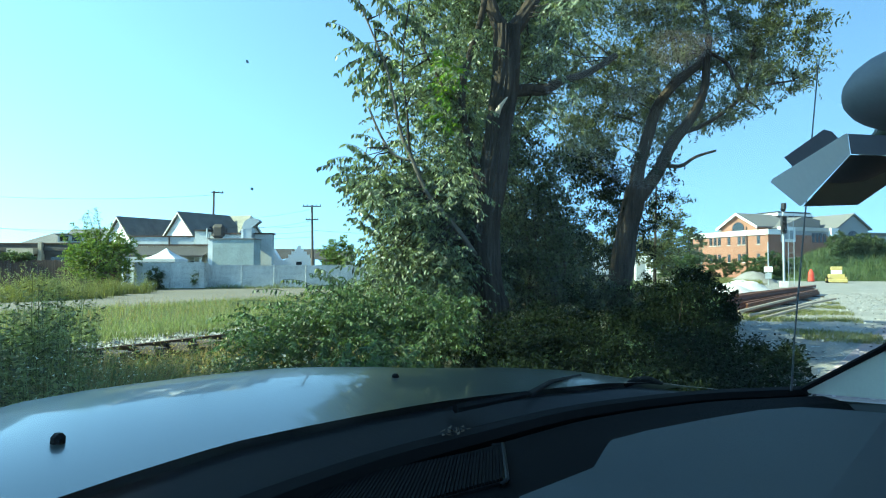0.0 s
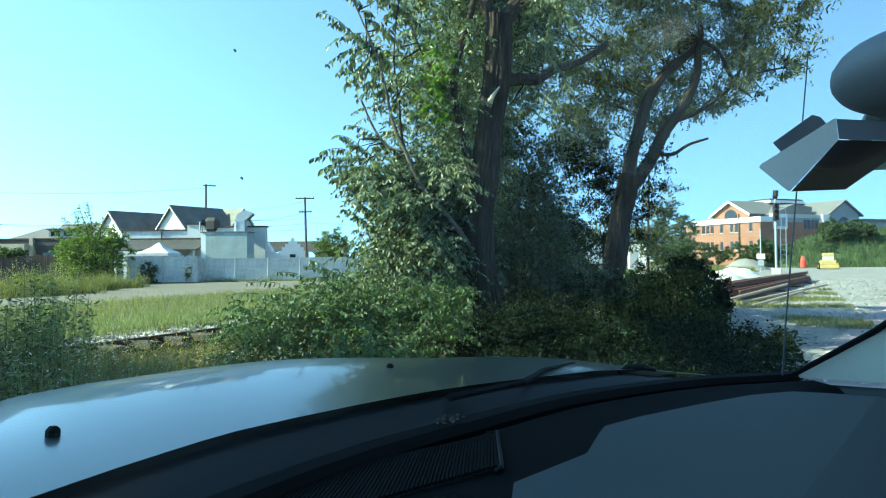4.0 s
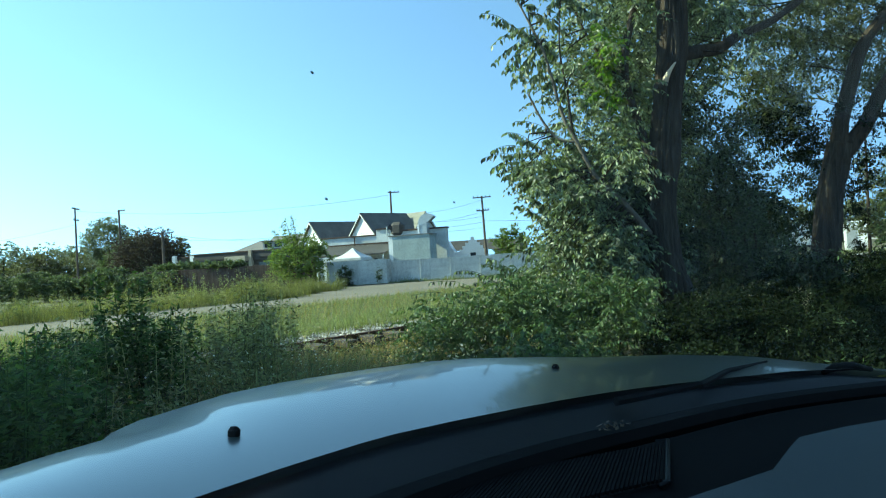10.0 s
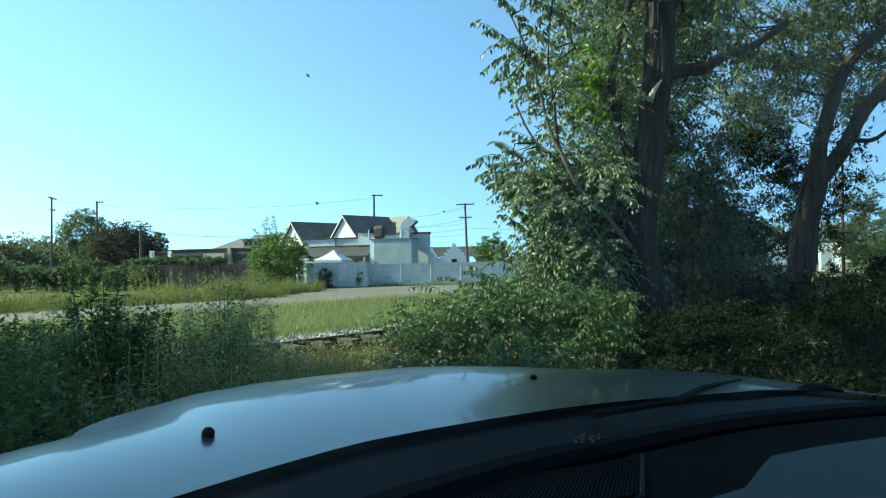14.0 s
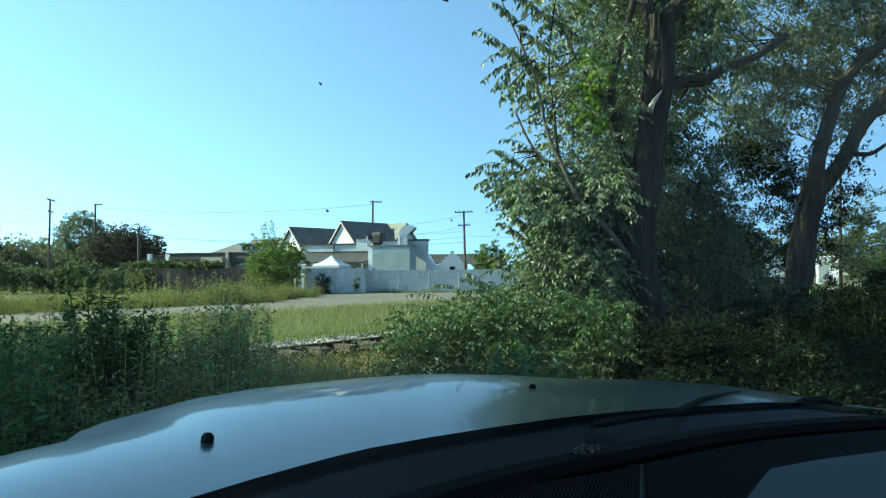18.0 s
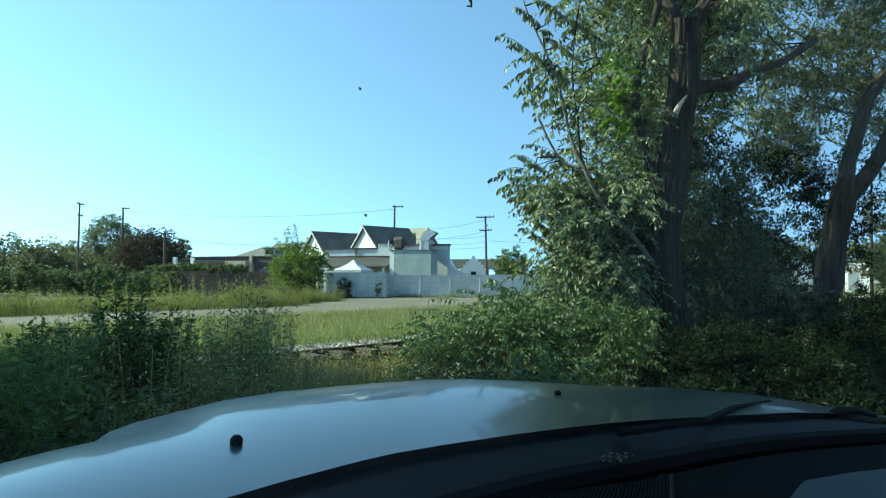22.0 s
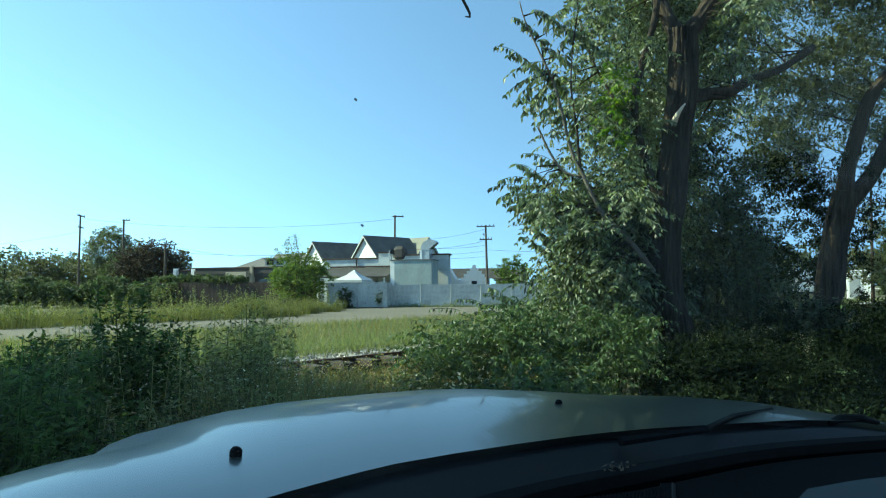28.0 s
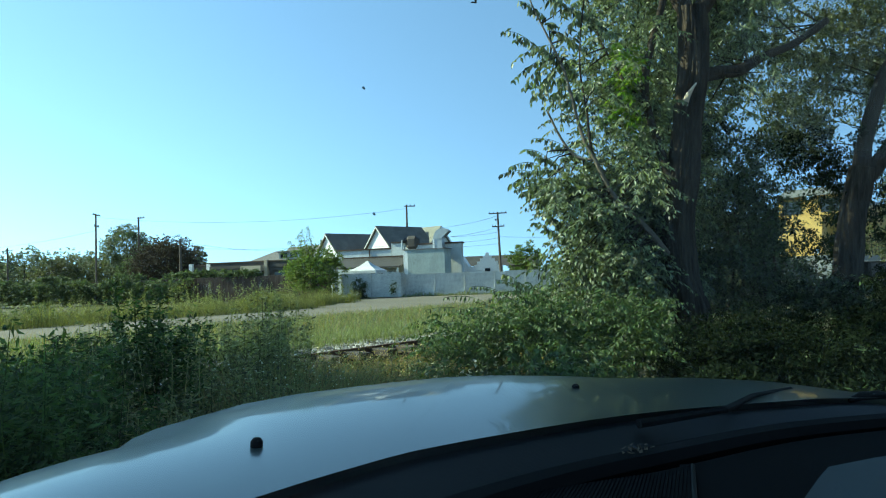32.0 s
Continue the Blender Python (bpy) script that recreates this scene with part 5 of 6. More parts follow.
def shrub(x, y, w, h, n, material, label, leaf=(0.062, 0.021), seed=0, depth=1.0):
    g = np.random.default_rng(seed)
    root = empty("shrub", pose(x, y, 0), label=label, category="shrub", group="shrubs at the trees' feet")
    a, e = g.uniform(0, math.tau, n), g.uniform(0.0, 1.0, n)
    r = g.uniform(0.35, 1.0, n) ** 0.6
    C = np.stack([np.cos(a) * r * np.sqrt(1 - e ** 2) * w / 2, np.sin(a) * r * np.sqrt(1 - e ** 2) * depth, e * r * h * 0.92 + 0.05], 1)
    mesh_ob("foliage", quads_mesh("foliage", leaves(sprays(C, g.uniform(0.16, 0.34, n), 98 if material.name == "leaf_dark_shade" else 49, g, 0.8, 7, 0.22), *leaf, g, 0.3, 1.3)), material, root)
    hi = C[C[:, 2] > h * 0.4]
    if material.name == "leaf_dark_shade":
        # sun flecks by colour: a few leaves take the paler shrub green
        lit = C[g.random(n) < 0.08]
        mesh_ob("sunlit_leaves", quads_mesh("sunlit_leaves", leaves(sprays(lit, [0.3] * len(lit), 28, g, 0.8, 7, 0.2), 0.06, 0.022, g, 0.3, 1.3)), M["leaf_shrub"], root, "scattered leaves in brighter green, put in as sun flecks")
    else:
        mesh_ob("sprays", quads_mesh("sprays", fronds(hi, [0.2] * len(hi), 5, g, 0.4, 11, 0.07, 0.022, 0.5)), M["leaf_shrub"], root, "arching sprays of paler leaflets")
    for i in range(6):
        q = C[i * (n // 6)]
        branch(root, [(q[0] * 0.3, q[1] * 0.3, 0), (q[0] * 0.6, q[1] * 0.6, q[2] * 0.6), tuple(q)], 0.015, 0.005, M["bark"], "stem", 0, 5, 2)
    return root


shrub(-1.95, 7.2, 1.3, 1.20, 90, M["leaf_shrub"], "leafy green shrub with narrow leaves", seed=1)
shrub(-1.05, 7.4, 1.4, 1.35, 110, M["leaf_shrub"], "leafy green shrub with narrow leaves", seed=2)
shrub(-0.1, 7.6, 1.5, 1.30, 120, M["leaf_shrub"], "leafy green shrub at the tree's foot", seed=3)
# shade at the trees' feet is painted by the darker leaf colour
shrub(0.9, 7.2, 1.4, 1.05, 110, M["leaf_dark_shade"], "leafy shrub at the tree's foot, shade put into its dark green", seed=4)
shrub(1.8, 7.6, 1.4, 1.10, 110, M["leaf_dark_shade"], "green shrub with shade put into its dark colour", seed=5)
shrub(3.1, 8.6, 1.6, 1.5, 150, M["leaf_dark_shade"], "bush beside the gravel lot, shade put into its dark colour", seed=6)
shrub(2.5, 7.0, 1.4, 0.9, 90, M["leaf_dark_shade"], "green shrub with shade put into its dark colour", seed=7)
shrub(3.75, 9.6, 1.3, 1.2, 90, M["leaf_dark_shade"], "bush beside the gravel lot, shade put into its dark colour", seed=8)
shrub(4.8, 12.5, 1.5, 1.6, 140, M["leaf_dark_shade"], "green bush beside the forked tree, shade put into its dark colour", seed=12)
shrub(6.5, 16.0, 1.9, 1.6, 150, M["leaf_dark_shade"], "green bush beside the forked tree, shade put into its dark colour", (0.11, 0.05), seed=13)
shrub(4.8, 14.9, 1.6, 1.5, 140, M["leaf_dark_shade"], "green bush before the relay cabinet, shade put into its dark colour", seed=14)
shrub(5.3, 13.4, 1.3, 1.5, 110, M["leaf_dark_shade"], "green bush beside the forked tree, shade put into its dark colour", seed=15)
shrub(2.1, 9.6, 1.5, 1.25, 100, M["leaf_dark_shade"], "green shrub with shade put into its dark colour", seed=18)
shrub(3.1, 11.2, 1.7, 1.4, 110, M["leaf_dark_shade"], "green shrub with shade put into its dark colour", seed=19)
shrub(1.4, 8.6, 1.3, 1.15, 90, M["leaf_dark_shade"], "green shrub at the trunk, shade put into its dark colour", seed=20)
shrub(-0.6, 5.6, 1.6, 0.75, 90, M["leaf_shrub"], "low green shrub beside the car", seed=9)
shrub(0.7, 5.6, 1.6, 0.7, 90, M["leaf_dark_shade"], "low green shrub beside the car, shade put into its dark colour", seed=10)
shrub(1.9, 5.6, 1.5, 0.6, 80, M["leaf_dark_shade"], "low green shrub with shade put into its dark colour", seed=11)


def arching_sprays():
    root = empty("shrub", pose(0, 0, 0), label="arching sprays of narrow leaves reaching over the track", category="shrub", group="shrubs at the trees' feet")
    S = [((-1.64, 1.0), (-2.4, 1.22)), ((-1.5, 1.14), (-2.05, 1.35)), ((-1.36, 0.93), (-1.85, 1.18)), ((-1.64, 0.86), (-2.33, 1.03)), ((-1.78, 0.86), (-2.67, 1.06)), ((-1.22, 1.14), (-1.71, 1.43)), ((-1.9, 0.7), (-2.5, 0.85))]
    for i, (a, b) in enumerate(S):
        y = 8.1 + 0.1 * (i % 4)
        branch(root, [(a[0] + 0.5, y + 0.1, 0.0), (a[0] + 0.25, y, a[1] * 0.65), (a[0], y, a[1]), ((a[0] + b[0]) / 2, y - 0.04, (a[1] + b[1]) / 2 + 0.05)], 0.009, 0.004, M["bark"], "stem", 0, 5, 3)
        V = np.concatenate([hanging_frond(a, b, y, rng, 13, 0.1, 0.03), hanging_frond((a[0] + 0.15, a[1] - 0.05), (b[0] + 0.35, b[1] - 0.16), y - 0.1, rng, 12, 0.09, 0.028)])
        mesh_ob("spray", quads_mesh("spray", V), M["leaf"], root)


arching_sprays()


def field(name, xs, ys, n, fn, material, label, keep=None):
    x, y = rng.uniform(*xs, n), rng.uniform(*ys, n)
    C = np.stack([x, y, np.zeros(n)], 1)
    if keep is not None:
        C = C[keep(C)]
    stuff(name, fn(C), material, label, "vegetation")


def strip(name, s, o, n, fn, material, label):
    a, b = rng.uniform(*s, n), rng.uniform(*o, n)
    C = np.array([[U.x, U.y, 0]]) * a[:, None] + np.array([[NV.x, NV.y, 0]]) * b[:, None]
    stuff(name, fn(C), material, label, "vegetation")


def fan(name, bearing, dist, n, fn, material, label):
    """Plants between two bearings (degrees right of +y) and two distances from the car."""
    a, d = np.radians(rng.uniform(*bearing, n)), np.sqrt(rng.uniform(dist[0] ** 2, dist[1] ** 2, n))
    C = np.stack([np.sin(a) * d, np.cos(a) * d, np.zeros(n)], 1)
    stuff(name, fn(C), material, label, "vegetation")


strip("bed_edge_grass", (-16, 26), (9.85, 11.3), 30000, lambda C: blades(C + np.array([0, 0, 0.22]), 0.22, 0.012, rng, 0.7), M["grass"], "grass growing over the sleepers")
strip("track_bed_grass", (-20, 60), (10.0, 12.4), 30000, lambda C: blades(C + np.array([0, 0, 0.2]), 0.3, 0.011, rng, 0.6), M["grass"], "green grass growing through the ballast")
strip("near_grass", (-4, 8.5), (4.9, 7.8), 16000, lambda C: blades(C, 0.36, 0.011, rng, 0.7), M["grass_dry"], "dry golden grass before the track")
strip("rail_grass", (-6, 14), (7.7, 9.0), 7000, lambda C: blades(C, 0.11, 0.01, rng, 0.8), M["grass_dry"], "short dry grass at the rail")
strip("near_weeds", (-4, 8.5), (4.6, 7.7), 700, lambda C: weeds(C, 0.42, rng, 0.06, 0.02), M["leaf_shrub"], "green weeds among dry grass")
strip("rail_side_grass", (-14, 18), (9.35, 10.4), 1500, lambda C: blades(C + np.array([0, 0, 0.24]), 0.17, 0.01, rng, 0.7), M["grass_gold"], "yellowing grass beside the rail")
# dark leaf colour stands in for the shade on this low growth
fan("undergrowth", (18, 30), (7.0, 12.0), 420, lambda C: weeds(C, 0.4, rng, 0.09, 0.035, 22, 0.22), M["leaf_dark_shade"], "low undergrowth with shade put into its dark colour")
strip("rail_side_tufts", (-14, 1), (9.2, 10.6), 6000, lambda C: blades(C + np.array([0, 0, 0.2]), 0.26, 0.01, rng, 0.7), M["grass"], "grass tufts hiding the rail")
strip("seed_heads", (-4, 8.5), (4.9, 7.8), 3200, lambda C: leaves(C + np.array([0, 0, 0.4]) + rng.normal(0, 0.07, C.shape), 0.045, 0.018, rng, -0.6), M["grass_dry"], "pale dry seed heads")
strip("flowers", (4.4, 6.2), (4.4, 5.4), 110, lambda C: leaves(C + np.array([0, 0, 0.5]) + rng.normal(0, 0.06, C.shape), 0.06, 0.05, rng, 0.0), M["flower"], "small white flower clusters")
fan("shoulder_weeds", (-46, -30), (4.8, 6.4), 620, lambda C: weeds(C, 1.15, rng, 0.05, 0.017, 46, 0.14), M["weed"], "waist-high pale olive weeds")
fan("mixed_weeds", (-34, -20), (4.8, 7.4), 420, lambda C: weeds(C, 0.68, rng, 0.045, 0.015, 26, 0.11), M["weed"], "knee-high olive weeds beside the track")
fan("mixed_grass", (-48, -14), (4.4, 7.6), 16000, lambda C: blades(C, 0.6, 0.008, rng, 0.6, 0.8), M["grass_dry"], "dry grass stalks among the weeds")
fan("green_grass", (-60, -14), (3.6, 7.6), 9000, lambda C: blades(C, 0.6, 0.009, rng, 0.6, 0.8), M["grass"], "green grass stalks among the weeds")
fan("stalk_heads", (-46, -16), (4.2, 7.4), 4200, lambda C: leaves(C + np.array([0, 0, 0.6]) + rng.normal(0, 0.11, C.shape), 0.035, 0.014, rng, -0.4), M["grass_dry"], "pale seed heads over the weeds")
fan("white_florets", (-44, -26), (4.4, 6.0), 500, lambda C: leaves(C + np.array([0, 0, 0.75]) + rng.normal(0, 0.13, C.shape), 0.02, 0.018, rng, 0.0), M["flower"], "small white florets among the weeds")
fan("weed_edge", (-47, -30), (3.6, 5.6), 260, lambda C: weeds(C, 0.95, rng, 0.05, 0.017, 60, 0.16), M["weed"], "olive weeds thinning out before the track")
fan("tall_weeds", (-78, -43), (3.0, 5.4), 1100, lambda C: weeds(C, 0.98, rng, 0.06, 0.02, 90, 0.2), M["leaf_weed"], "tall dark green weeds beside the car")
fan("under_weeds", (-75, -42), (2.9, 4.6), 700, lambda C: weeds(C, 0.62, rng, 0.06, 0.022, 60, 0.2), M["leaf_weed"], "dark undergrowth beneath the weeds")
fan("green_weeds", (-46, -16), (4.7, 7.3), 200, lambda C: weeds(C, 0.7, rng, 0.055, 0.018, 44, 0.15), M["leaf_shrub"], "green weeds among the dry stalks")
fan("far_weeds", (-75, -46), (5.6, 10.0), 900, lambda C: weeds(C, 0.85, rng, 0.07, 0.024, 30, 0.18), M["leaf_weed"], "green weeds by the track")


def tall_weed(x, y, h, label, spread=0.2, stems=7, seed=0):
    """A bushy weed: a handful of leafy stems out of one root."""
    g = np.random.default_rng(seed)
    root = empty("weed_plant", pose(x, y, 0), label=label, category="weed", group="tall weeds beside the car")
    for i in range(stems):
        a, r = g.uniform(0, math.tau), g.uniform(0.2, 1.0) * spread
        top = Vector((math.cos(a) * r * 1.6, math.sin(a) * r * 1.6, h * g.uniform(0.72, 1.0) if i else h))
        low = Vector((math.cos(a) * r * 0.3, math.sin(a) * r * 0.3, 0))
        line = [low.lerp(top, k) + Vector((0, 0, 0.06 * math.sin(k * math.pi))) for k in (0, 0.4, 0.75, 1.0)]
        branch(root, [tuple(p) for p in line], 0.008, 0.003, M["leaf_weed"], "stem", 0, 5, 2)
        k = g.uniform(0.12, 1.0, 260)
        c = np.array([tuple(low.lerp(top, q)) for q in k]) + g.normal(0, 1, (260, 3)) * (0.02 + 0.085 * (1 - k) ** 0.6)[:, None]
        mesh_ob("foliage", quads_mesh("foliage", leaves(c, 0.06, 0.021, g, 0.15)), M["leaf_weed"], root)


for i, (x, y, h, w) in enumerate(((-3.2, 3.6, 1.52, 0.16), (-3.42, 3.7, 1.32, 0.2), (-3.02, 3.55, 1.3, 0.18), (-3.75, 3.6, 1.16, 0.22), (-4.15, 3.7, 1.2, 0.2), (-4.6, 4.2, 1.1, 0.24), (-3.3, 3.2, 1.05, 0.22), (-3.7, 3.1, 0.98, 0.24))):
    tall_weed(x, y, h, "tall bushy dark green weed rising over the rest" if h > 1.25 else "bushy dark green weed beside the car", w, 8 if h > 1.25 else 7, 500 + i)
strip("track_grass", (-20, 60), (12.0, 22.2), 110000, lambda C: blades(C, 0.24, 0.011, rng, 0.7), M["grass"], "rough green grass between track and road")
strip("field_stalks", (-20, 60), (12.0, 22.2), 9000, lambda C: blades(C, 0.42, 0.01, rng, 0.5, 0.9), M["grass_dry"], "pale dry stalks standing in the grass")
strip("field_weeds", (-20, 40), (12.5, 22.0), 700, lambda C: weeds(C, 0.32, rng, 0.06, 0.022, 26, 0.16), M["weed"], "low weeds scattered in the grass")
strip("verge_scrub", (-45, 7), (28.9, 35), 900, lambda C: weeds(C, 0.95, rng, 0.11, 0.045, 40, 0.32), M["leaf_hedge"], "dark green scrub along the road")
strip("verge_grass", (-45, 19), (28.9, 35), 46000, lambda C: blades(C, 0.62, 0.018, rng, 0.7, 1.2), M["grass_gold"], "tall yellow-green grass along the fence")
def tufts(C):
    """Grass in loose clumps, none between them."""
    k = np.array([noise.noise(Vector((p[0] * 0.55, p[1] * 0.4, 3.0))) for p in C])
    return C[k > 0.08]


strip("lot_grass", (15, 32), (-1.6, 1.5), 26000, lambda C: blades(tufts(C), 0.13, 0.012, rng, 0.9), M["grass_gold"], "yellow-green grass tufts on the gravel edge")
def verge(C):
    """Only what lies off the apron."""
    return C[C[:, 0] < -17.6 + 0.8 * np.sin(C[:, 1] * 2.3)]


strip("verge_end_grass", (16, 25), (29.0, 35), 12000, lambda C: blades(verge(C), 0.78, 0.02, rng, 0.6, 0.9), M["grass_gold"], "tall ragged grass at the road's edge")
strip("verge_end_weeds", (12, 25), (29.5, 35), 160, lambda C: weeds(verge(C), 1.5, rng, 0.14, 0.05, 26, 0.3), M["weed"], "tall weeds among the roadside grass")
strip("lot_stones", (6, 46), (-14, 2.4), 9000, lambda C: leaves(C + np.array([0, 0, 0.02]), 0.09, 0.07, rng, 0.0), M["ballast"], "loose stones scattered on the gravel")
shrub(-19.9, 43.6, 0.9, 1.7, 40, M["leaf_mid"], "dark weedy bush against the white fence", (0.14, 0.06), seed=16)
shrub(-17.5, 44.9, 0.6, 1.4, 24, M["leaf_mid"], "small dark bush against the white fence", (0.14, 0.06), seed=17)
_k = rng.uniform(0, 1, 2600) ** 1.2
stuff("fence_grass", blades(np.stack([-20.5 + 18 * _k, 44.35 + 3.05 * _k + rng.uniform(-0.15, 0.3, 2600), np.zeros(2600)], 1), 0.32, 0.02, rng, 0.6, 0.9), M["grass"], "thin grass along the foot of the white fence", category="grass")
strip("verge_weeds", (-45, 19), (28.9, 34), 700, lambda C: weeds(C, 1.0, rng, 0.13, 0.04, 20, 0.25), M["weed"], "tall weeds along the fence")
strip("far_grass", (45, 90), (3.0, 9.0), 8000, lambda C: blades(C, 0.5, 0.05, rng, 0.6), M["grass_gold"], "rough grass along the track")


def hedge():
    root = empty("hedge", label="dense overgrown dark green hedge along the fence", category="hedge")
    n = 3800
    C = np.stack([rng.uniform(-75, -31, n), rng.uniform(40.0, 43.2, n), rng.uniform(0.05, 1.0, n) ** 0.7 * 2.2], 1)
    C[:, 2] *= 0.92 + 0.3 * np.array([noise.noise(Vector((p[0] * 0.42, p[1] * 0.3, 2.0))) for p in C]) + 0.06 * np.sin(C[:, 0] * 2.7)
    C[:, 1] -= 1.4 * np.array([max(0.0, noise.noise(Vector((p[0] * 0.3, p[2] * 0.6, 7.0)))) for p in C])
    ivy = np.stack([rng.uniform(-37, -28.5, 420), rng.uniform(43.0, 43.9, 420), 2.15 + rng.normal(0, 0.16, 420)], 1)
    C = np.vstack([C[C[:, 0] < -34.5 + rng.normal(0, 0.8, n)], ivy])
    n = len(C)
    mesh_ob("foliage", quads_mesh("foliage", leaves(sprays(C, [0.45] * n, 49, rng), 0.17, 0.09, rng, 0.4)), M["leaf_hedge"], root)


hedge()


def far_tree(x, y, w, h, material, label, n=120, leaf=0.3, trunk=True, low=0.25, seed=0):
    g = np.random.default_rng(seed)
    root = empty("tree", pose(x, y, 0), label=label, category="bush" if "bush " in label else "tree", group="distant trees and bushes")
    d = g.normal(0, 1, (n, 3))
    d /= np.linalg.norm(d, axis=1)[:, None]
    r = g.uniform(0.3, 1.0, n)[:, None] ** 0.5
    C = d * r * np.array([w / 2, w / 2, h * (1 - low) / 2]) * g.uniform(0.8, 1.12, (n, 1)) + np.array([0, 0, h * (1 + low) / 2])
    mesh_ob("crown", quads_mesh("crown", leaves(sprays(C, [w * 0.12] * n, 56, g), leaf, leaf * 0.45, g, 0.4)), material, root)
    if trunk:
        branch(root, [(0, 0, 0), (0.1, 0, h * 0.4), (0, 0.1, h * 0.8)], 0.02 * h + 0.03, 0.02, M["bark"], "trunk", 0.1, 8, 3)
    return root


_young = far_tree(-23.3, 43.0, 4.6, 4.2, M["leaf_fresh"], "bushy young tree beside the board fence", 220, 0.19, True, 0.02, 21)
_g = np.random.default_rng(31)
for dx, h, lean in ((-2.3, 3.9, -0.5), (-1.7, 4.6, -0.35), (-1.1, 5.0, -0.25), (-0.6, 5.3, -0.5), (-0.2, 5.6, -0.3), (0.5, 4.6, 0.1), (1.1, 4.2, 0.3), (1.8, 3.6, 0.4)):
    _line = [(dx * 0.5, 0, h * 0.35), (dx * 0.8, 0, h * 0.7), (dx + lean, 0, h)]
    branch(_young, _line, 0.03, 0.008, M["bark"], "sprig", 0.1, 5, 3)
    _k = _g.uniform(0.0, 1.0, 170)
    _c = np.array([(dx * 0.6 + (dx * 0.4 + lean) * q, 0, h * (0.45 + 0.55 * q)) for q in _k]) + _g.normal(0, 1, (170, 3)) * (0.08 + 0.22 * (1 - _k))[:, None]
    mesh_ob("sprig_leaves", quads_mesh("sprig_leaves", leaves(_c, 0.2, 0.085, _g, 0.1)), M["leaf_fresh"], _young, "upright leafy sprigs")
far_tree(-53.4, 62, 8.2, 7.3, M["leaf_red"], "round dense reddish-brown leafy tree", 700, 0.22, True, 0.02, 22)
far_tree(-58.5, 63, 4.5, 6.0, M["leaf_hedge"], "green bushy tree beside the reddish tree", 260, 0.22, True, 0.0, 26)
far_tree(-72.5, 76, 6.5, 11.0, M["leaf"], "tall pale green leafy tree", 420, 0.26, True, 0.3, 23)
far_tree(-55.2, 70, 3.0, 7.0, M["leaf_olive"], "slim green tree behind a shop", 120, 0.3, True, 0.2, 24)
far_tree(-13.6, 82, 4.8, 5.6, M["leaf_fresh"], "round green tree behind houses", 140, 0.26, True, 0.15, 25)
for i in range(5, 22):
    far_tree(-62 - i * 4.6, 96 + (i * 37 % 5) * 4, 9 + i % 3 * 2, 6.8 + (i * 29 % 7) * 0.6, M["leaf"] if i % 2 else M["leaf_olive"], "distant tree in a green tree line", 170, 0.5, True, 0.05, 40 + i)
for i in range(7):
    far_tree(30 + i * 6 - 24, 120 + i % 3 * 8, 10, 8.2 + i % 3, M["leaf_olive"], "distant tree behind the track", 70, 0.6, True, 0.05, 70 + i)


BANK = [(75.5, -0.05), (77.5, 0.3), (79.5, 0.62), (81.5, 0.88), (83, 1.0), (84, 1.0), (84.6, -0.05)]


def bank_height(x, y):
    return float(np.interp(y, [p[0] for p in BANK], [p[1] for p in BANK])) * 4.7 * min(1.0, (max(0.0, x - 43) / 9.0) ** 0.7)


def on_bank(C):
    C = C.copy()
    C[:, 2] = [bank_height(p[0], p[1]) for p in C]
    return C


def bank():
    """A grassy rise before the hall."""
    bm = bmesh.new()
    rows = [[bm.verts.new((x, y, bank_height(x, y) + 0.1 * noise.noise(Vector((x * 0.3, y * 0.4, 0))))) for y, z in BANK] for x in [43 + i * 2.0 for i in range(30)]]
    for A, B in zip(rows, rows[1:]):
        for k in range(6):
            bm.faces.new((A[k], B[k], B[k + 1], A[k + 1]))
    part("bank", bm, M["bank"], label="green grassy bank before the hall", kind="structure", category="bank", smooth=True)


for x, y, h in ((13.0, 62, 6.2), (13.0, 70, 7.0), (14.2, 78, 6.4), (26.0, 84, 6.0), (9.5, 60, 5.5)):
    far_tree(x, y, 4.6, h, M["leaf_dark_shade"], "dark green tree beyond the railway", 190, 0.24, True, 0.0, int(300 + x))
far_tree(44.5, 119, 8, 10.0, M["leaf_hedge"], "dark green tree behind the brick hall", 150, 0.45, True, 0.1, 82)
far_tree(36, 92, 5, 8.0, M["leaf"], "dark green tree beside the brick hall", 90, 0.4, True, 0.1, 81)
for i in range(9):
    far_tree(29 + i * 2.6, 80 + (i * 13 % 4), 4.2, 3.0 + (i * 7 % 3) * 0.4, M["leaf_shrub"], "rounded green bush before the brick hall", 60, 0.3, False, 0.0, 90 + i)
bank()
field("bank_grass", (43.5, 100), (75.4, 83.5), 16000, lambda C: blades(on_bank(C), 0.75, 0.07, rng, 0.6, 0.8), M["leaf_hedge"], "rough green grass covering the bank")
for x, y, w, h in ((51.3, 80.5, 3.8, 3.2), (54.5, 80.5, 3.6, 2.8), (60, 79, 5.5, 4.0), (67, 80, 6, 4.6), (75, 79, 6, 4.2)):
    q = far_tree(x, y, w, h, M["leaf_hedge"], "green bush on the bank before the hall", 130, 0.34, False, 0.0, int(110 + x))
    q.location.z = bank_height(x, y) - 0.3


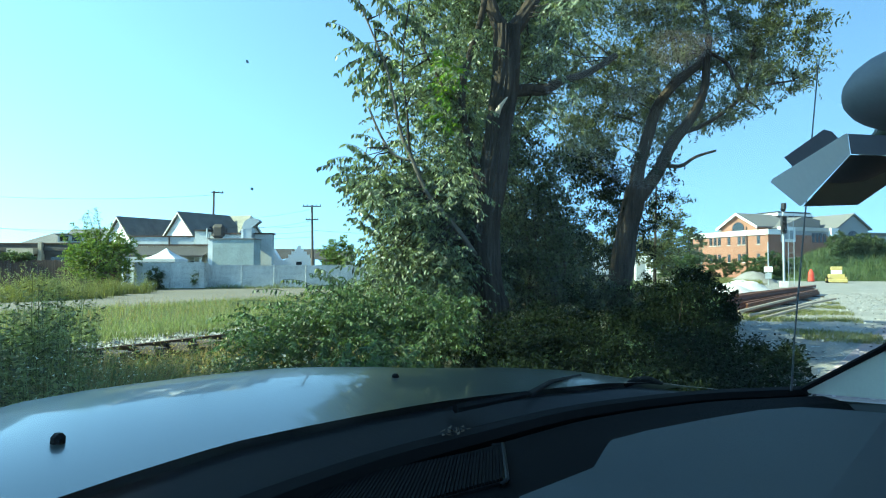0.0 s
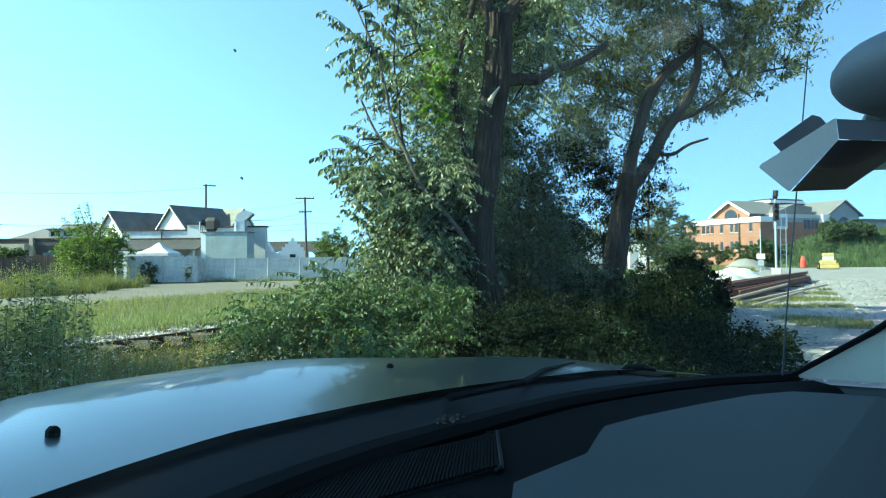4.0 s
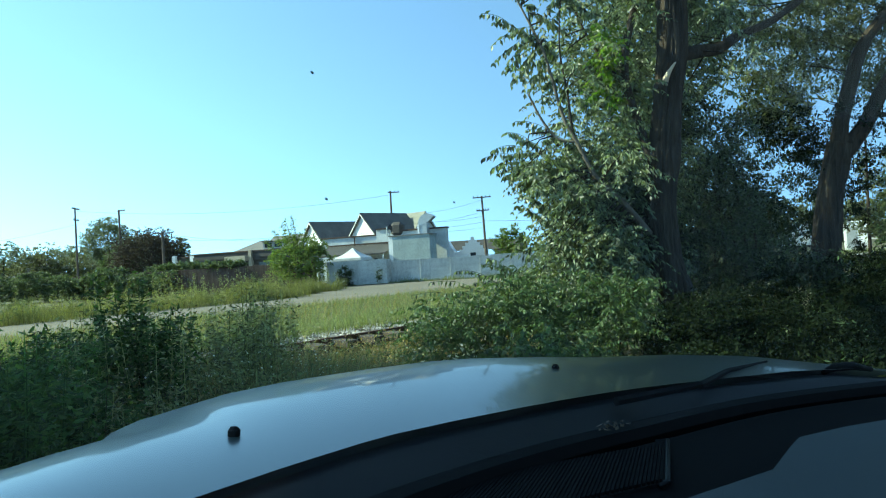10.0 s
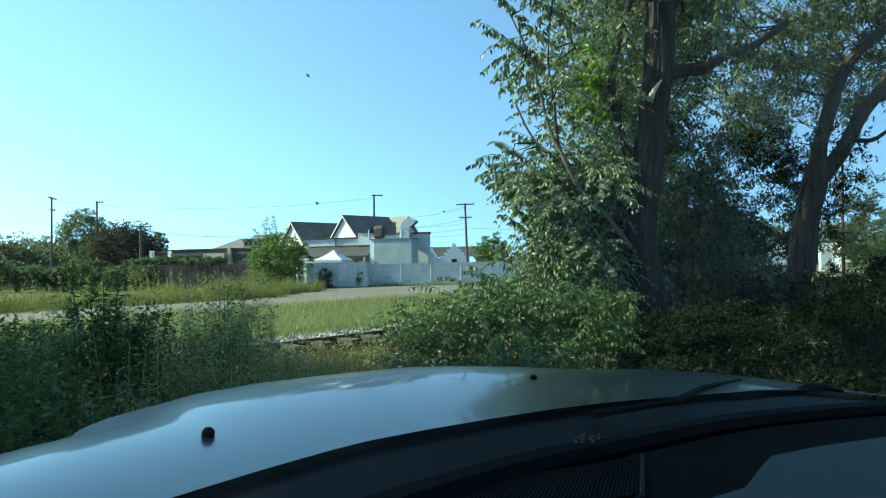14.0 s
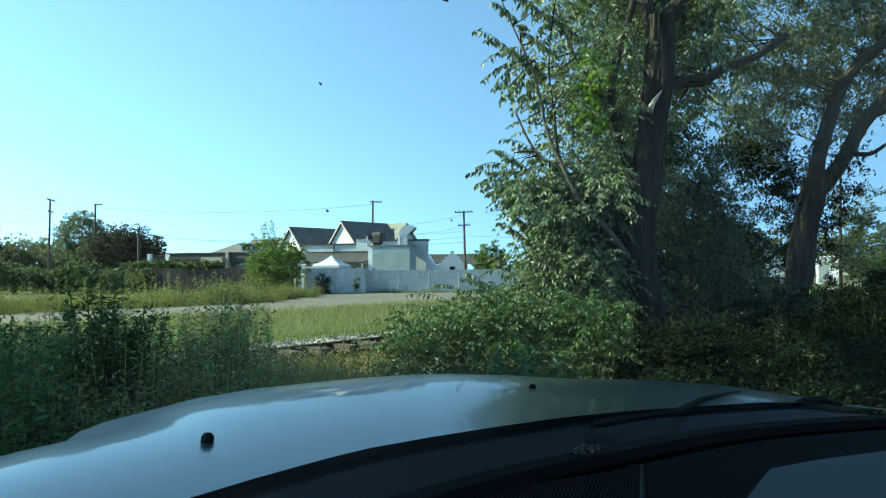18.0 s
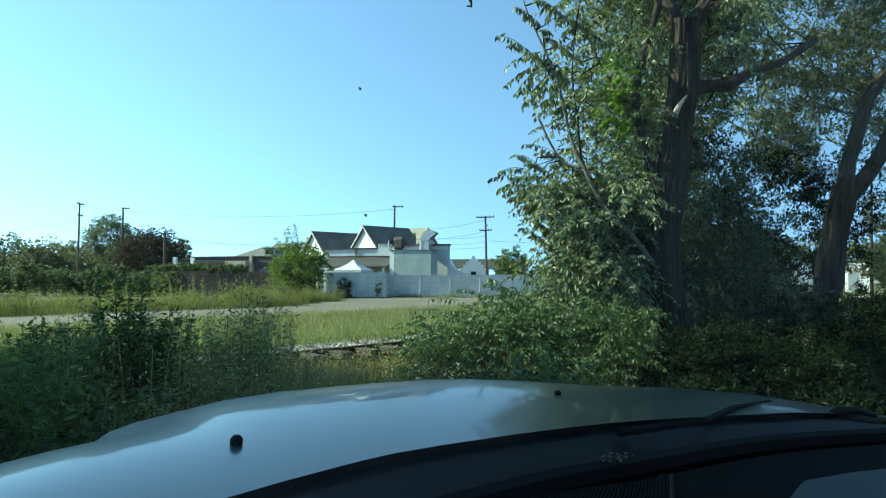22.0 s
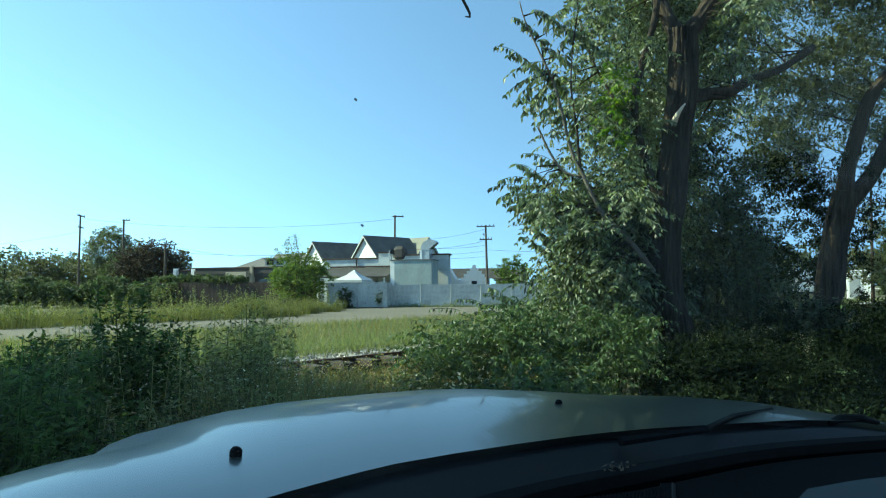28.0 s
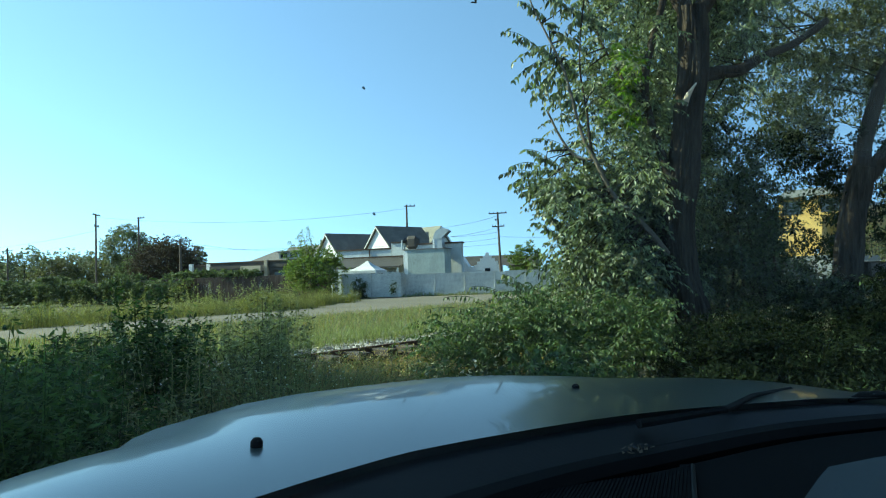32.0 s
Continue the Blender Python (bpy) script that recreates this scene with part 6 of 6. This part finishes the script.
def shade_tree():
    root = empty("tree", label="broad leafy tree shading the parked car", category="tree")
    branch(root, [(-10.1, -1.2, 0), (-10.0, -1.1, 2.5), (-9.6, -0.8, 4.8), (-9.2, -0.4, 7.2)], 0.3, 0.12, M["bark"], "trunk", 0.2, 12)
    branch(root, [(-9.6, -0.8, 4.8), (-8.2, 1.2, 6.3), (-6.4, 4.0, 7.4)], 0.14, 0.05, M["bark"], "limb")
    branch(root, [(-9.6, -0.9, 4.6), (-11.0, -2.2, 6.6), (-11.9, -2.8, 7.6)], 0.12, 0.05, M["bark"], "limb")
    branch(root, [(-9.6, -0.8, 4.8), (-11.8, 0.4, 6.4), (-13.8, 1.6, 7.6)], 0.14, 0.05, M["bark"], "limb")
    branch(root, [(-8.2, 1.2, 6.3), (-6.0, 2.2, 6.7), (-3.2, 2.9, 5.9), (-1.5, 3.6, 4.4), (-0.93, 3.95, 3.42), (-0.91, 3.95, 3.29)], 0.035, 0.004, M["bark"], "hanging_branch", 0.2, 6)
    g = np.random.default_rng(12)
    D = g.normal(0, 1, (1100, 3))
    D *= (g.uniform(0.2, 1.0, 1100) ** 0.4 / np.linalg.norm(D, axis=1))[:, None]
    C = np.concatenate([D[:600] * np.array([4.6, 3.6, 1.6]) + np.array([-9.6, -0.3, 7.7]), D[600:750] * np.array([2.1, 1.8, 1.2]) + np.array([-6.4, 4.2, 8.0]), D[750:] * np.array([3.6, 2.8, 1.6]) + np.array([-13.6, 1.6, 7.9]), D[:330] * np.array([2.8, 2.4, 1.3]) + np.array([-9.5, -1.3, 7.9])])
    mesh_ob("crown", quads_mesh("crown", leaves(sprays(C, [0.6] * len(C), 70, g, 0.8, 7, 0.4), 0.21, 0.1, g, 0.5)), M["leaf"], root)


shade_tree()

# ---------- the car around the camera; local x to its right, y forward ----------
CAR = pose(0.3436, 0.6891, 0, 0, 0, 63.5) @ pose(0, 0, 0, 0, 3.7, 0)


def car():
    root = empty("car", CAR, label="parked car with a silver-blue bonnet, seen from inside", category="car")
    rim = [(-0.95, 0.35), (-0.90, 0.55), (-0.80, 0.72), (-0.66, 0.84), (-0.59, 0.888), (-0.515, 0.926), (-0.43, 0.956), (-0.353, 1.049), (-0.279, 1.09), (-0.114, 1.181), (0.062, 1.23), (0.248, 1.247), (0.446, 1.237),
           (0.538, 1.191), (0.637, 1.061), (0.677, 0.914), (0.80, 0.80), (0.869, 0.753), (0.965, 0.628), (1.045, 0.5), (1.12, 0.38), (1.163, 0.30)]
    rear = smooth_line([(-0.93, 0.36, 0), (-0.75, 0.44, 0), (-0.535, 0.49, 0), (-0.40, 0.512, 0), (-0.28, 0.52, 0), (-0.033, 0.492, 0), (0.161, 0.45, 0), (0.352, 0.38, 0), (0.692, 0.239, 0), (1.05, 0.10, 0), (1.16, 0.05, 0)], 6)
    bm = bmesh.new()
    rows = []
    n = len(rim)
    for i, (x, y) in enumerate(rim):
        t = i / (n - 1) * (len(rear) - 1)
        k = min(int(t), len(rear) - 2)
        a = rear[k].lerp(rear[k + 1], t - k)
        row = []
        for j in range(11):
            q = j / 10
            z = 1.285 - 0.12 * max(0.0, a.x - 0.66) + 0.012 * math.sin(q * math.pi) * min(1.0, math.hypot(x - a.x, y - a.y) / 0.6) - 0.035 * q ** 3
            row.append(bm.verts.new((a.x + (x - a.x) * q, a.y + (y - a.y) * q, z)))
        for o, p, z in ((0.03, 0.06, 1.236), (0.045, 0.17, 1.206), (0.06, 0.32, 1.15), (0.065, 0.40, 1.05), (0.065, 0.42, 0.80), (0.05, 0.40, 0.45)):
            dx, dy = x - 0.1, y - 0.3
            L = math.hypot(dx, dy)
            row.append(bm.verts.new((x + dx / L * o, y + dy / L * o + p * max(0.0, y - 0.6) / 0.65, z)))
        rows.append(row)
    for A, B in zip(rows, rows[1:]):
        for j in range(len(A) - 1):
            bm.faces.new((A[j], B[j], B[j + 1], A[j + 1]))
    part("bonnet", bm, M["paint_car"], root, "silver-blue glossy bonnet", smooth=True)
    for x, y in ((-0.448, 0.643), (0.279, 0.664)):
        bm = boxes((x - 0.0065, x + 0.0065, y - 0.007, y + 0.007, 1.275, 1.302), bevel=0.004)
        part("washer_nozzle", bm, M["rubber"], root, "black washer nozzle")
    # dark cowl between bonnet and glass
    glass_base = smooth_line([(-1.0, 0.36, 0), (-0.75, 0.41, 0), (-0.55, 0.437, 0), (-0.376, 0.447, 0), (-0.183, 0.438, 0), (0.016, 0.405, 0), (0.364, 0.325, 0), (0.74, 0.155, 0), (0.95, 0.0, 0), (1.069, -0.094, 0)], 5)
    bm = bmesh.new()
    rows = []
    for i, g in enumerate(glass_base):
        t = i / (len(glass_base) - 1) * (len(rear) - 1)
        k = min(int(t), len(rear) - 2)
        a = rear[k].lerp(rear[k + 1], t - k)
        drop = 0.12 * max(0.0, a.x - 0.66)
        rows.append([bm.verts.new((a.x, a.y + 0.01, 1.272 - drop)), bm.verts.new((a.x, a.y - 0.012, 1.268 - drop)), bm.verts.new((a.x * 0.4 + g.x * 0.6, a.y * 0.4 + g.y * 0.6, 1.245)), bm.verts.new((g.x, g.y, 1.238)), bm.verts.new((g.x, g.y - 0.03, 1.20))])
    for A, B in zip(rows, rows[1:]):
        for j in range(4):
            bm.faces.new((A[j], B[j], B[j + 1], A[j + 1]))
    part("cowl", bm, M["cowl"], root, smooth=True)
    # windscreen
    bm = bmesh.new()
    rows = [[bm.verts.new((g.x * (1 - 0.16 * q), g.y - 0.02 - 0.62 * q, 1.236 + 0.58 * q + 0.03 * math.sin(q * math.pi))) for q in [j / 8 for j in range(9)]] for g in glass_base]
    for A, B in zip(rows, rows[1:]):
        for j in range(8):
            bm.faces.new((A[j], B[j], B[j + 1], A[j + 1]))
    ws = part("windscreen", bm, M["glass"], root, "tinted windscreen glass", smooth=True)
    ws.visible_shadow = False
    bm = bmesh.new()
    tube(bm, [(g.x, g.y - 0.025, 1.243) for g in glass_base], 0.02, 8)
    part("glass_seal", bm, M["rubber"], root)
    # dashboard
    bm = bmesh.new()
    rows = [[bm.verts.new((g.x, g.y - 0.035, 1.225)), bm.verts.new((g.x * 0.98, g.y - 0.07, 1.244)), bm.verts.new((g.x * 0.95, min(g.y - 0.12, 0.16), 1.235)), bm.verts.new((g.x * 0.92, -0.25, 1.20)), bm.verts.new((g.x * 0.92, -0.5, 1.12)), bm.verts.new((g.x * 0.92, -0.55, 0.75))] for g in glass_base]
    for A, B in zip(rows, rows[1:]):
        for j in range(5):
            bm.faces.new((A[j], B[j], B[j + 1], A[j + 1]))
    part("dashboard", bm, M["dash"], root, "dark textured dashboard", smooth=True)
    bm = bmesh.new()
    poly(bm, [(-0.26, 0.20, 1.245), (-0.209, 0.216, 1.245), (-0.038, 0.176, 1.245), (0.09, 0.188, 1.245), (0.151, 0.192, 1.245), (0.265, 0.156, 1.245), (0.46, 0.075, 1.245), (0.656, -0.017, 1.245), (0.77, -0.10, 1.245), (0.80, -0.17, 1.243), (0.81, -0.269, 1.243), (0.85, -0.5, 1.20), (-0.3, -0.5, 1.20), (-0.34, 0.0, 1.225)], -0.02)
    part("dash_pad", bm, M["dash_grey"], root, "grey padded dashboard top")
    grille = part("defroster_grille", poly(bmesh.new(), [(0.02, 0.325, 1.243), (-0.155, 0.254, 1.243), (-0.50, 0.370, 1.243), (-0.335, 0.441, 1.243)], -0.012), M["black_plastic"], root, "fine black defroster grille")
    slat = bpy.data.meshes.new("slat")
    d, o = Vector((-0.165, -0.066, 0)), Vector((-0.0006, 0.0015, 0))
    poly(bm := bmesh.new(), [-o, o, d + o, d - o], 0.0035)
    bm.to_mesh(slat)
    for i in range(54):
        sl = mesh_ob("slat", slat, M["dash"], grille)
        sl.matrix_basis = pose(0.008 - i * 0.0062, 0.323 + i * 0.0021, 1.243)
    bm = bmesh.new()
    tube(bm, [(0.014, 0.338, 1.243), (0.024, 0.325, 1.245), (-0.155, 0.25, 1.245), (-0.17, 0.252, 1.243)], 0.003, 6)
    part("grille_frame", bm, M["black_plastic"], grille, smooth=True)
    for i, (x, y) in enumerate(((-0.024, 0.383), (-0.006, 0.374), (-0.045, 0.384), (-0.033, 0.378))):
        c = np.array([(x + 0.006 * math.cos(k * 2.1 + i), y + 0.006 * math.sin(k * 2.1 + i), 1.263 + 0.002 * k) for k in range(5)])
        mesh_ob("debris", quads_mesh("debris", leaves(c, 0.010, 0.005, np.random.default_rng(60 + i), 0.1)), M["leaf_litter"], root, "curled dry leaf debris")
    # pillars, roof, doors
    for sgn in (1, -1):
        bm = bmesh.new()
        tube(bm, [(sgn * 1.07, -0.09, 1.245), (sgn * 1.05, -0.12, 1.256), (sgn * 1.045, -0.30, 1.376), (sgn * 0.98, -0.75, 1.75)], [0.006, 0.007, 0.008, 0.009], 6)
        part("pillar_seal", bm, M["rubber"], root)
        bm = bmesh.new()
        A = [bm.verts.new(p) for p in ((sgn * 1.075, -0.12, 1.245), (sgn * 1.07, -0.30, 1.37), (sgn * 1.0, -0.78, 1.76), (sgn * 1.05, -0.9, 1.70), (sgn * 1.10, -0.6, 1.24))]
        B = [bm.verts.new((v.co.x + sgn * 0.05, v.co.y, v.co.z)) for v in A]
        bm.faces.new(A)
        bm.faces.new(B[::-1])
        for i in range(5):
            bm.faces.new((A[i], A[(i + 1) % 5], B[(i + 1) % 5], B[i]))
        part("pillar_trim", bm, M["trim_grey"], root, "pale grey pillar trim")
        part("door", boxes((sgn * 1.11 - 0.04, sgn * 1.11 + 0.04, -2.3, -0.1, 0.35, 1.23), bevel=0.02), M["paint_car"], root)
        part("wing", boxes((sgn * 0.99 - 0.04, sgn * 0.99 + 0.04, -0.1, 0.45, 0.35, 1.12), bevel=0.03), M["paint_car"], root)
        for y in (0.45, -2.0):
            w = part("wheel", tube(bmesh.new(), [(sgn * 0.9 - 0.11, y, 0.36 + sgn * 0.055), (sgn * 0.9 + 0.11, y, 0.36 + sgn * 0.055)], 0.34, 20), M["rubber"], root)
            part("rim", tube(bmesh.new(), [(sgn * 0.9 - 0.115, y, 0.36 + sgn * 0.055), (sgn * 0.9 + 0.115, y, 0.36 + sgn * 0.055)], 0.21, 16), M["galv"], w)
    part("roof", boxes((-1.0, 1.0, -2.6, -0.24, 1.80, 1.87), bevel=0.03), M["paint_car"], root)
    part("headliner", boxes((-0.97, 0.97, -2.55, -0.26, 1.775, 1.797)), M["trim_grey"], root)
    part("rear_panel", boxes((-1.05, 1.05, -2.7, -2.62, 0.35, 1.8)), M["paint_car"], root)
    part("seat_back", boxes((-0.95, 0.95, -1.15, -0.95, 0.6, 1.45), bevel=0.05), M["dash"], root)
    part("floor", boxes((-1.0, 1.0, -2.6, 0.3, 0.3, 0.36)), M["black_plastic"], root)
    # wiper
    bm = bmesh.new()
    tube(bm, [(0.10, 0.44, 1.275), (0.26, 0.365, 1.288), (0.45, 0.38, 1.292), (0.66, 0.37, 1.288)], [0.008, 0.006, 0.005, 0.004], 6)
    part("wiper_arm", bm, M["rubber"], root, "black wiper arm")
    bm = bmesh.new()
    tube(bm, [(0.66, 0.262, 1.274), (0.7, 0.25, 1.281), (0.75, 0.225, 1.281), (0.8, 0.2, 1.27)], [0.005, 0.009, 0.009, 0.005], 10)
    part("wiper_pivot", bm, M["rubber"], root, "black wiper pivot cover", smooth=True)
    # aerial on the far wing
    bm = bmesh.new()
    tube(bm, [(0.96, -0.09, 1.26), (0.96, -0.10, 1.40), (0.96, -0.165, 2.10)], [0.0027, 0.0022, 0.0017], 6)
    an = part("aerial", bm, M["aerial"], root, "thin radio aerial")
    bm = bmesh.new()
    tube(bm, [(0.96, -0.165, 2.095), (0.96, -0.166, 2.11)], 0.0035, 6)
    part("tip", bm, M["galv"], an)
    # rear-view mirror: a pale side of the shell, a darker rim band and the glass
    hub = Vector((-0.875, -0.016, 1.4485))
    def shell(pts, deep):
        bm = bmesh.new()
        A = [bm.verts.new(v) for v in pts]
        B = [bm.verts.new(hub + (Vector(v) - hub) * deep) for v in pts]
        bm.faces.new(A)
        bm.faces.new(B[::-1])
        for i in range(len(A)):
            bm.faces.new((A[i], A[(i + 1) % len(A)], B[(i + 1) % len(A)], B[i]))
        return bm
    mo = part("mirror_housing", shell([(-0.3066, -0.027, 1.5556), (-0.3022, -0.0284, 1.5592), (-0.147, -0.0968, 1.6309), (-0.142, -0.0993, 1.6326), (-0.1575, -0.0994, 1.607), (-0.2796, -0.0498, 1.5394), (-0.2824, -0.048, 1.5395)], 1.1), M["trim_grey"], root, "pale grey rear-view mirror housing")
    part("rim_band", shell([(-0.1335, -0.1008, 1.6341), (-0.0053, -0.1829, 1.6557), (-0.0445, -0.1722, 1.6253), (-0.1558, -0.1001, 1.6079)], 1.08), M["pod"], mo, "dark grey rim of the mirror")
    part("mirror_glass", shell([(-0.1574, -0.0994, 1.6068), (-0.0454, -0.172, 1.6243), (-0.076, -0.1611, 1.6051), (-0.2057, -0.0984, 1.5497), (-0.2782, -0.0511, 1.5391)], 1.02), M["mirror"], mo, "dim mirror glass showing the dark cabin")
    part("bracket", shell([(-0.2728, -0.0382, 1.583), (-0.1858, -0.0752, 1.6271), (-0.172, -0.083, 1.628), (-0.163, -0.0890, 1.6232), (-0.263, -0.0450, 1.5762)], 1.05), M["pod"], mo, "grey mirror bracket")
    bm = bmesh.new()
    bmesh.ops.create_uvsphere(bm, u_segments=24, v_segments=14, radius=1.0)
    for v in bm.verts:
        v.co = Vector((v.co.x * 0.10, v.co.y * 0.08, v.co.z * 0.045)) + Vector((0.0, -0.19, 1.715))
    part("sensor_pod", bm, M["pod"], root, "dark rounded sensor pod above the mirror", smooth=True)
    for x, z, r in ((-0.65, 1.501, 0.0007), (-0.557, 1.508, 0.0006), (-0.658, 1.561, 0.0007)):
        bm = bmesh.new()
        bmesh.ops.create_icosphere(bm, subdivisions=1, radius=r)
        for v in bm.verts:
            v.co.x *= 1.5
        sp = part("windscreen_speck", bm, M["bug"], root, "dark speck of dirt on the windscreen")
        sp.matrix_basis = pose(x, 0.2, z, 0, 35, 0)


car()

# ---------- the locomotive ----------


def locomotive():
    root = empty("locomotive", label="mustard yellow diesel locomotive with a grey roof", category="locomotive")
    Y, G, D = M["loco_yellow"], M["loco_grey"], M["dark"]
    # local y forward, nose at y = 0, rail top at z = 0
    bm = bmesh.new()
    extrude_profile(bm, [(-0.15, 1.55), (-0.15, 2.2), (-0.45, 3.45), (-2.1, 3.55), (-2.1, 1.55)], -0.95, 0.95)
    part("nose", bm, Y, root)
    bm = bmesh.new()
    extrude_profile(bm, [(-2.1, 1.55), (-2.1, 3.4), (-2.25, 4.6), (-4.9, 4.65), (-4.9, 1.55)], -1.5, 1.5)
    cab = part("cab", bm, Y, root)
    bm = bmesh.new()
    extrude_profile(bm, [(-1.55, 4.55), (-1.1, 4.92), (1.1, 4.92), (1.55, 4.55)], -5.0, -1.95, axis="y")
    part("cab_roof", bm, G, cab)
    for sx in (-1, 1):
        part("side_window", boxes((sx * 1.505 - 0.012, sx * 1.505 + 0.012, -3.2, -2.5, 3.5, 4.3)), M["window"], cab)
        part("side_window", boxes((sx * 1.505 - 0.012, sx * 1.505 + 0.012, -4.3, -3.4, 3.5, 4.3)), M["window"], cab)
        part("front_window", boxes((sx * 0.85 - 0.4, sx * 0.85 + 0.4, -2.2, -2.1, 3.7, 4.35)), M["window"], cab)
        part("ditch_light", tube(bmesh.new(), [(sx * 0.8, 0.0, 1.75), (sx * 0.8, 0.12, 1.75)], 0.12, 10), M["chrome"], root)
        part("handrail", boxes((sx * 1.48 - 0.02, sx * 1.48 + 0.02, -17.5, -5.0, 2.45, 2.49)), D, root)
        for i in range(9):
            part("stanchion", boxes((sx * 1.48 - 0.018, sx * 1.48 + 0.018, -17.4 + i * 1.5, -17.36 + i * 1.5, 1.5, 2.45)), D, root)
    bm = bmesh.new()
    extrude_profile(bm, [(-1.0, 1.55), (-1.0, 4.15), (-0.7, 4.5), (0.7, 4.5), (1.0, 4.15), (1.0, 1.55)], -17.8, -4.9, axis="y")
    part("long_hood", bm, Y, root)
    part("hood_roof", boxes((-0.72, 0.72, -17.8, -4.9, 4.5, 4.7), bevel=0.05), G, root)
    for i in range(8):
        for sx in (-1, 1):
            part("hood_door", boxes((sx * 1.005 - 0.012, sx * 1.005 + 0.012, -6.5 - i * 1.35, -5.35 - i * 1.35, 1.75, 3.7)), Y, root)
    for i in range(3):
        part("radiator_fan", tube(bmesh.new(), [(0, -12.5 - i * 1.7, 4.7), (0, -12.5 - i * 1.7, 4.85)], 0.6, 16), G, root)
    part("frame", boxes((-1.5, 1.5, -18.3, 0.0, 1.22, 1.55)), G, root)
    part("pilot", boxes((-1.4, 1.4, 0.0, 0.12, 0.2, 1.5)), G, root, "grey pilot plate")
    part("coupler", boxes((-0.15, 0.15, 0.12, 0.6, 0.75, 1.05), bevel=0.04), D, root)
    part("fuel_tank", boxes((-1.35, 1.35, -11.6, -7.0, 0.3, 1.2), bevel=0.12), D, root)
    part("headlight", tube(bmesh.new(), [(0, -2.25, 4.5), (0, -2.0, 4.5)], 0.16, 12), M["chrome"], root)
    for c in (-3.6, -14.8):
        part("bogie", boxes((-1.2, 1.2, c - 1.9, c + 1.9, 0.45, 0.95), bevel=0.06), D, root)
        for k in (-1.4, 0, 1.4):
            for sx in (-0.75, 0.75):
                part("wheel", tube(bmesh.new(), [(sx - 0.06, c + k, 0.5), (sx + 0.06, c + k, 0.5)], 0.5, 18), M["rust"], root)
    return root


loco = locomotive()


def loco_pose(t):
    q, a = track_pose(32.9 + 9.8 * (32.0 - t))
    return pose(q.x, q.y, 0.295, 0, 0, 180 + math.degrees(a))


def motions():
    walk(loco, [(t, loco_pose(t)) for t in range(0, 33)])


motions()
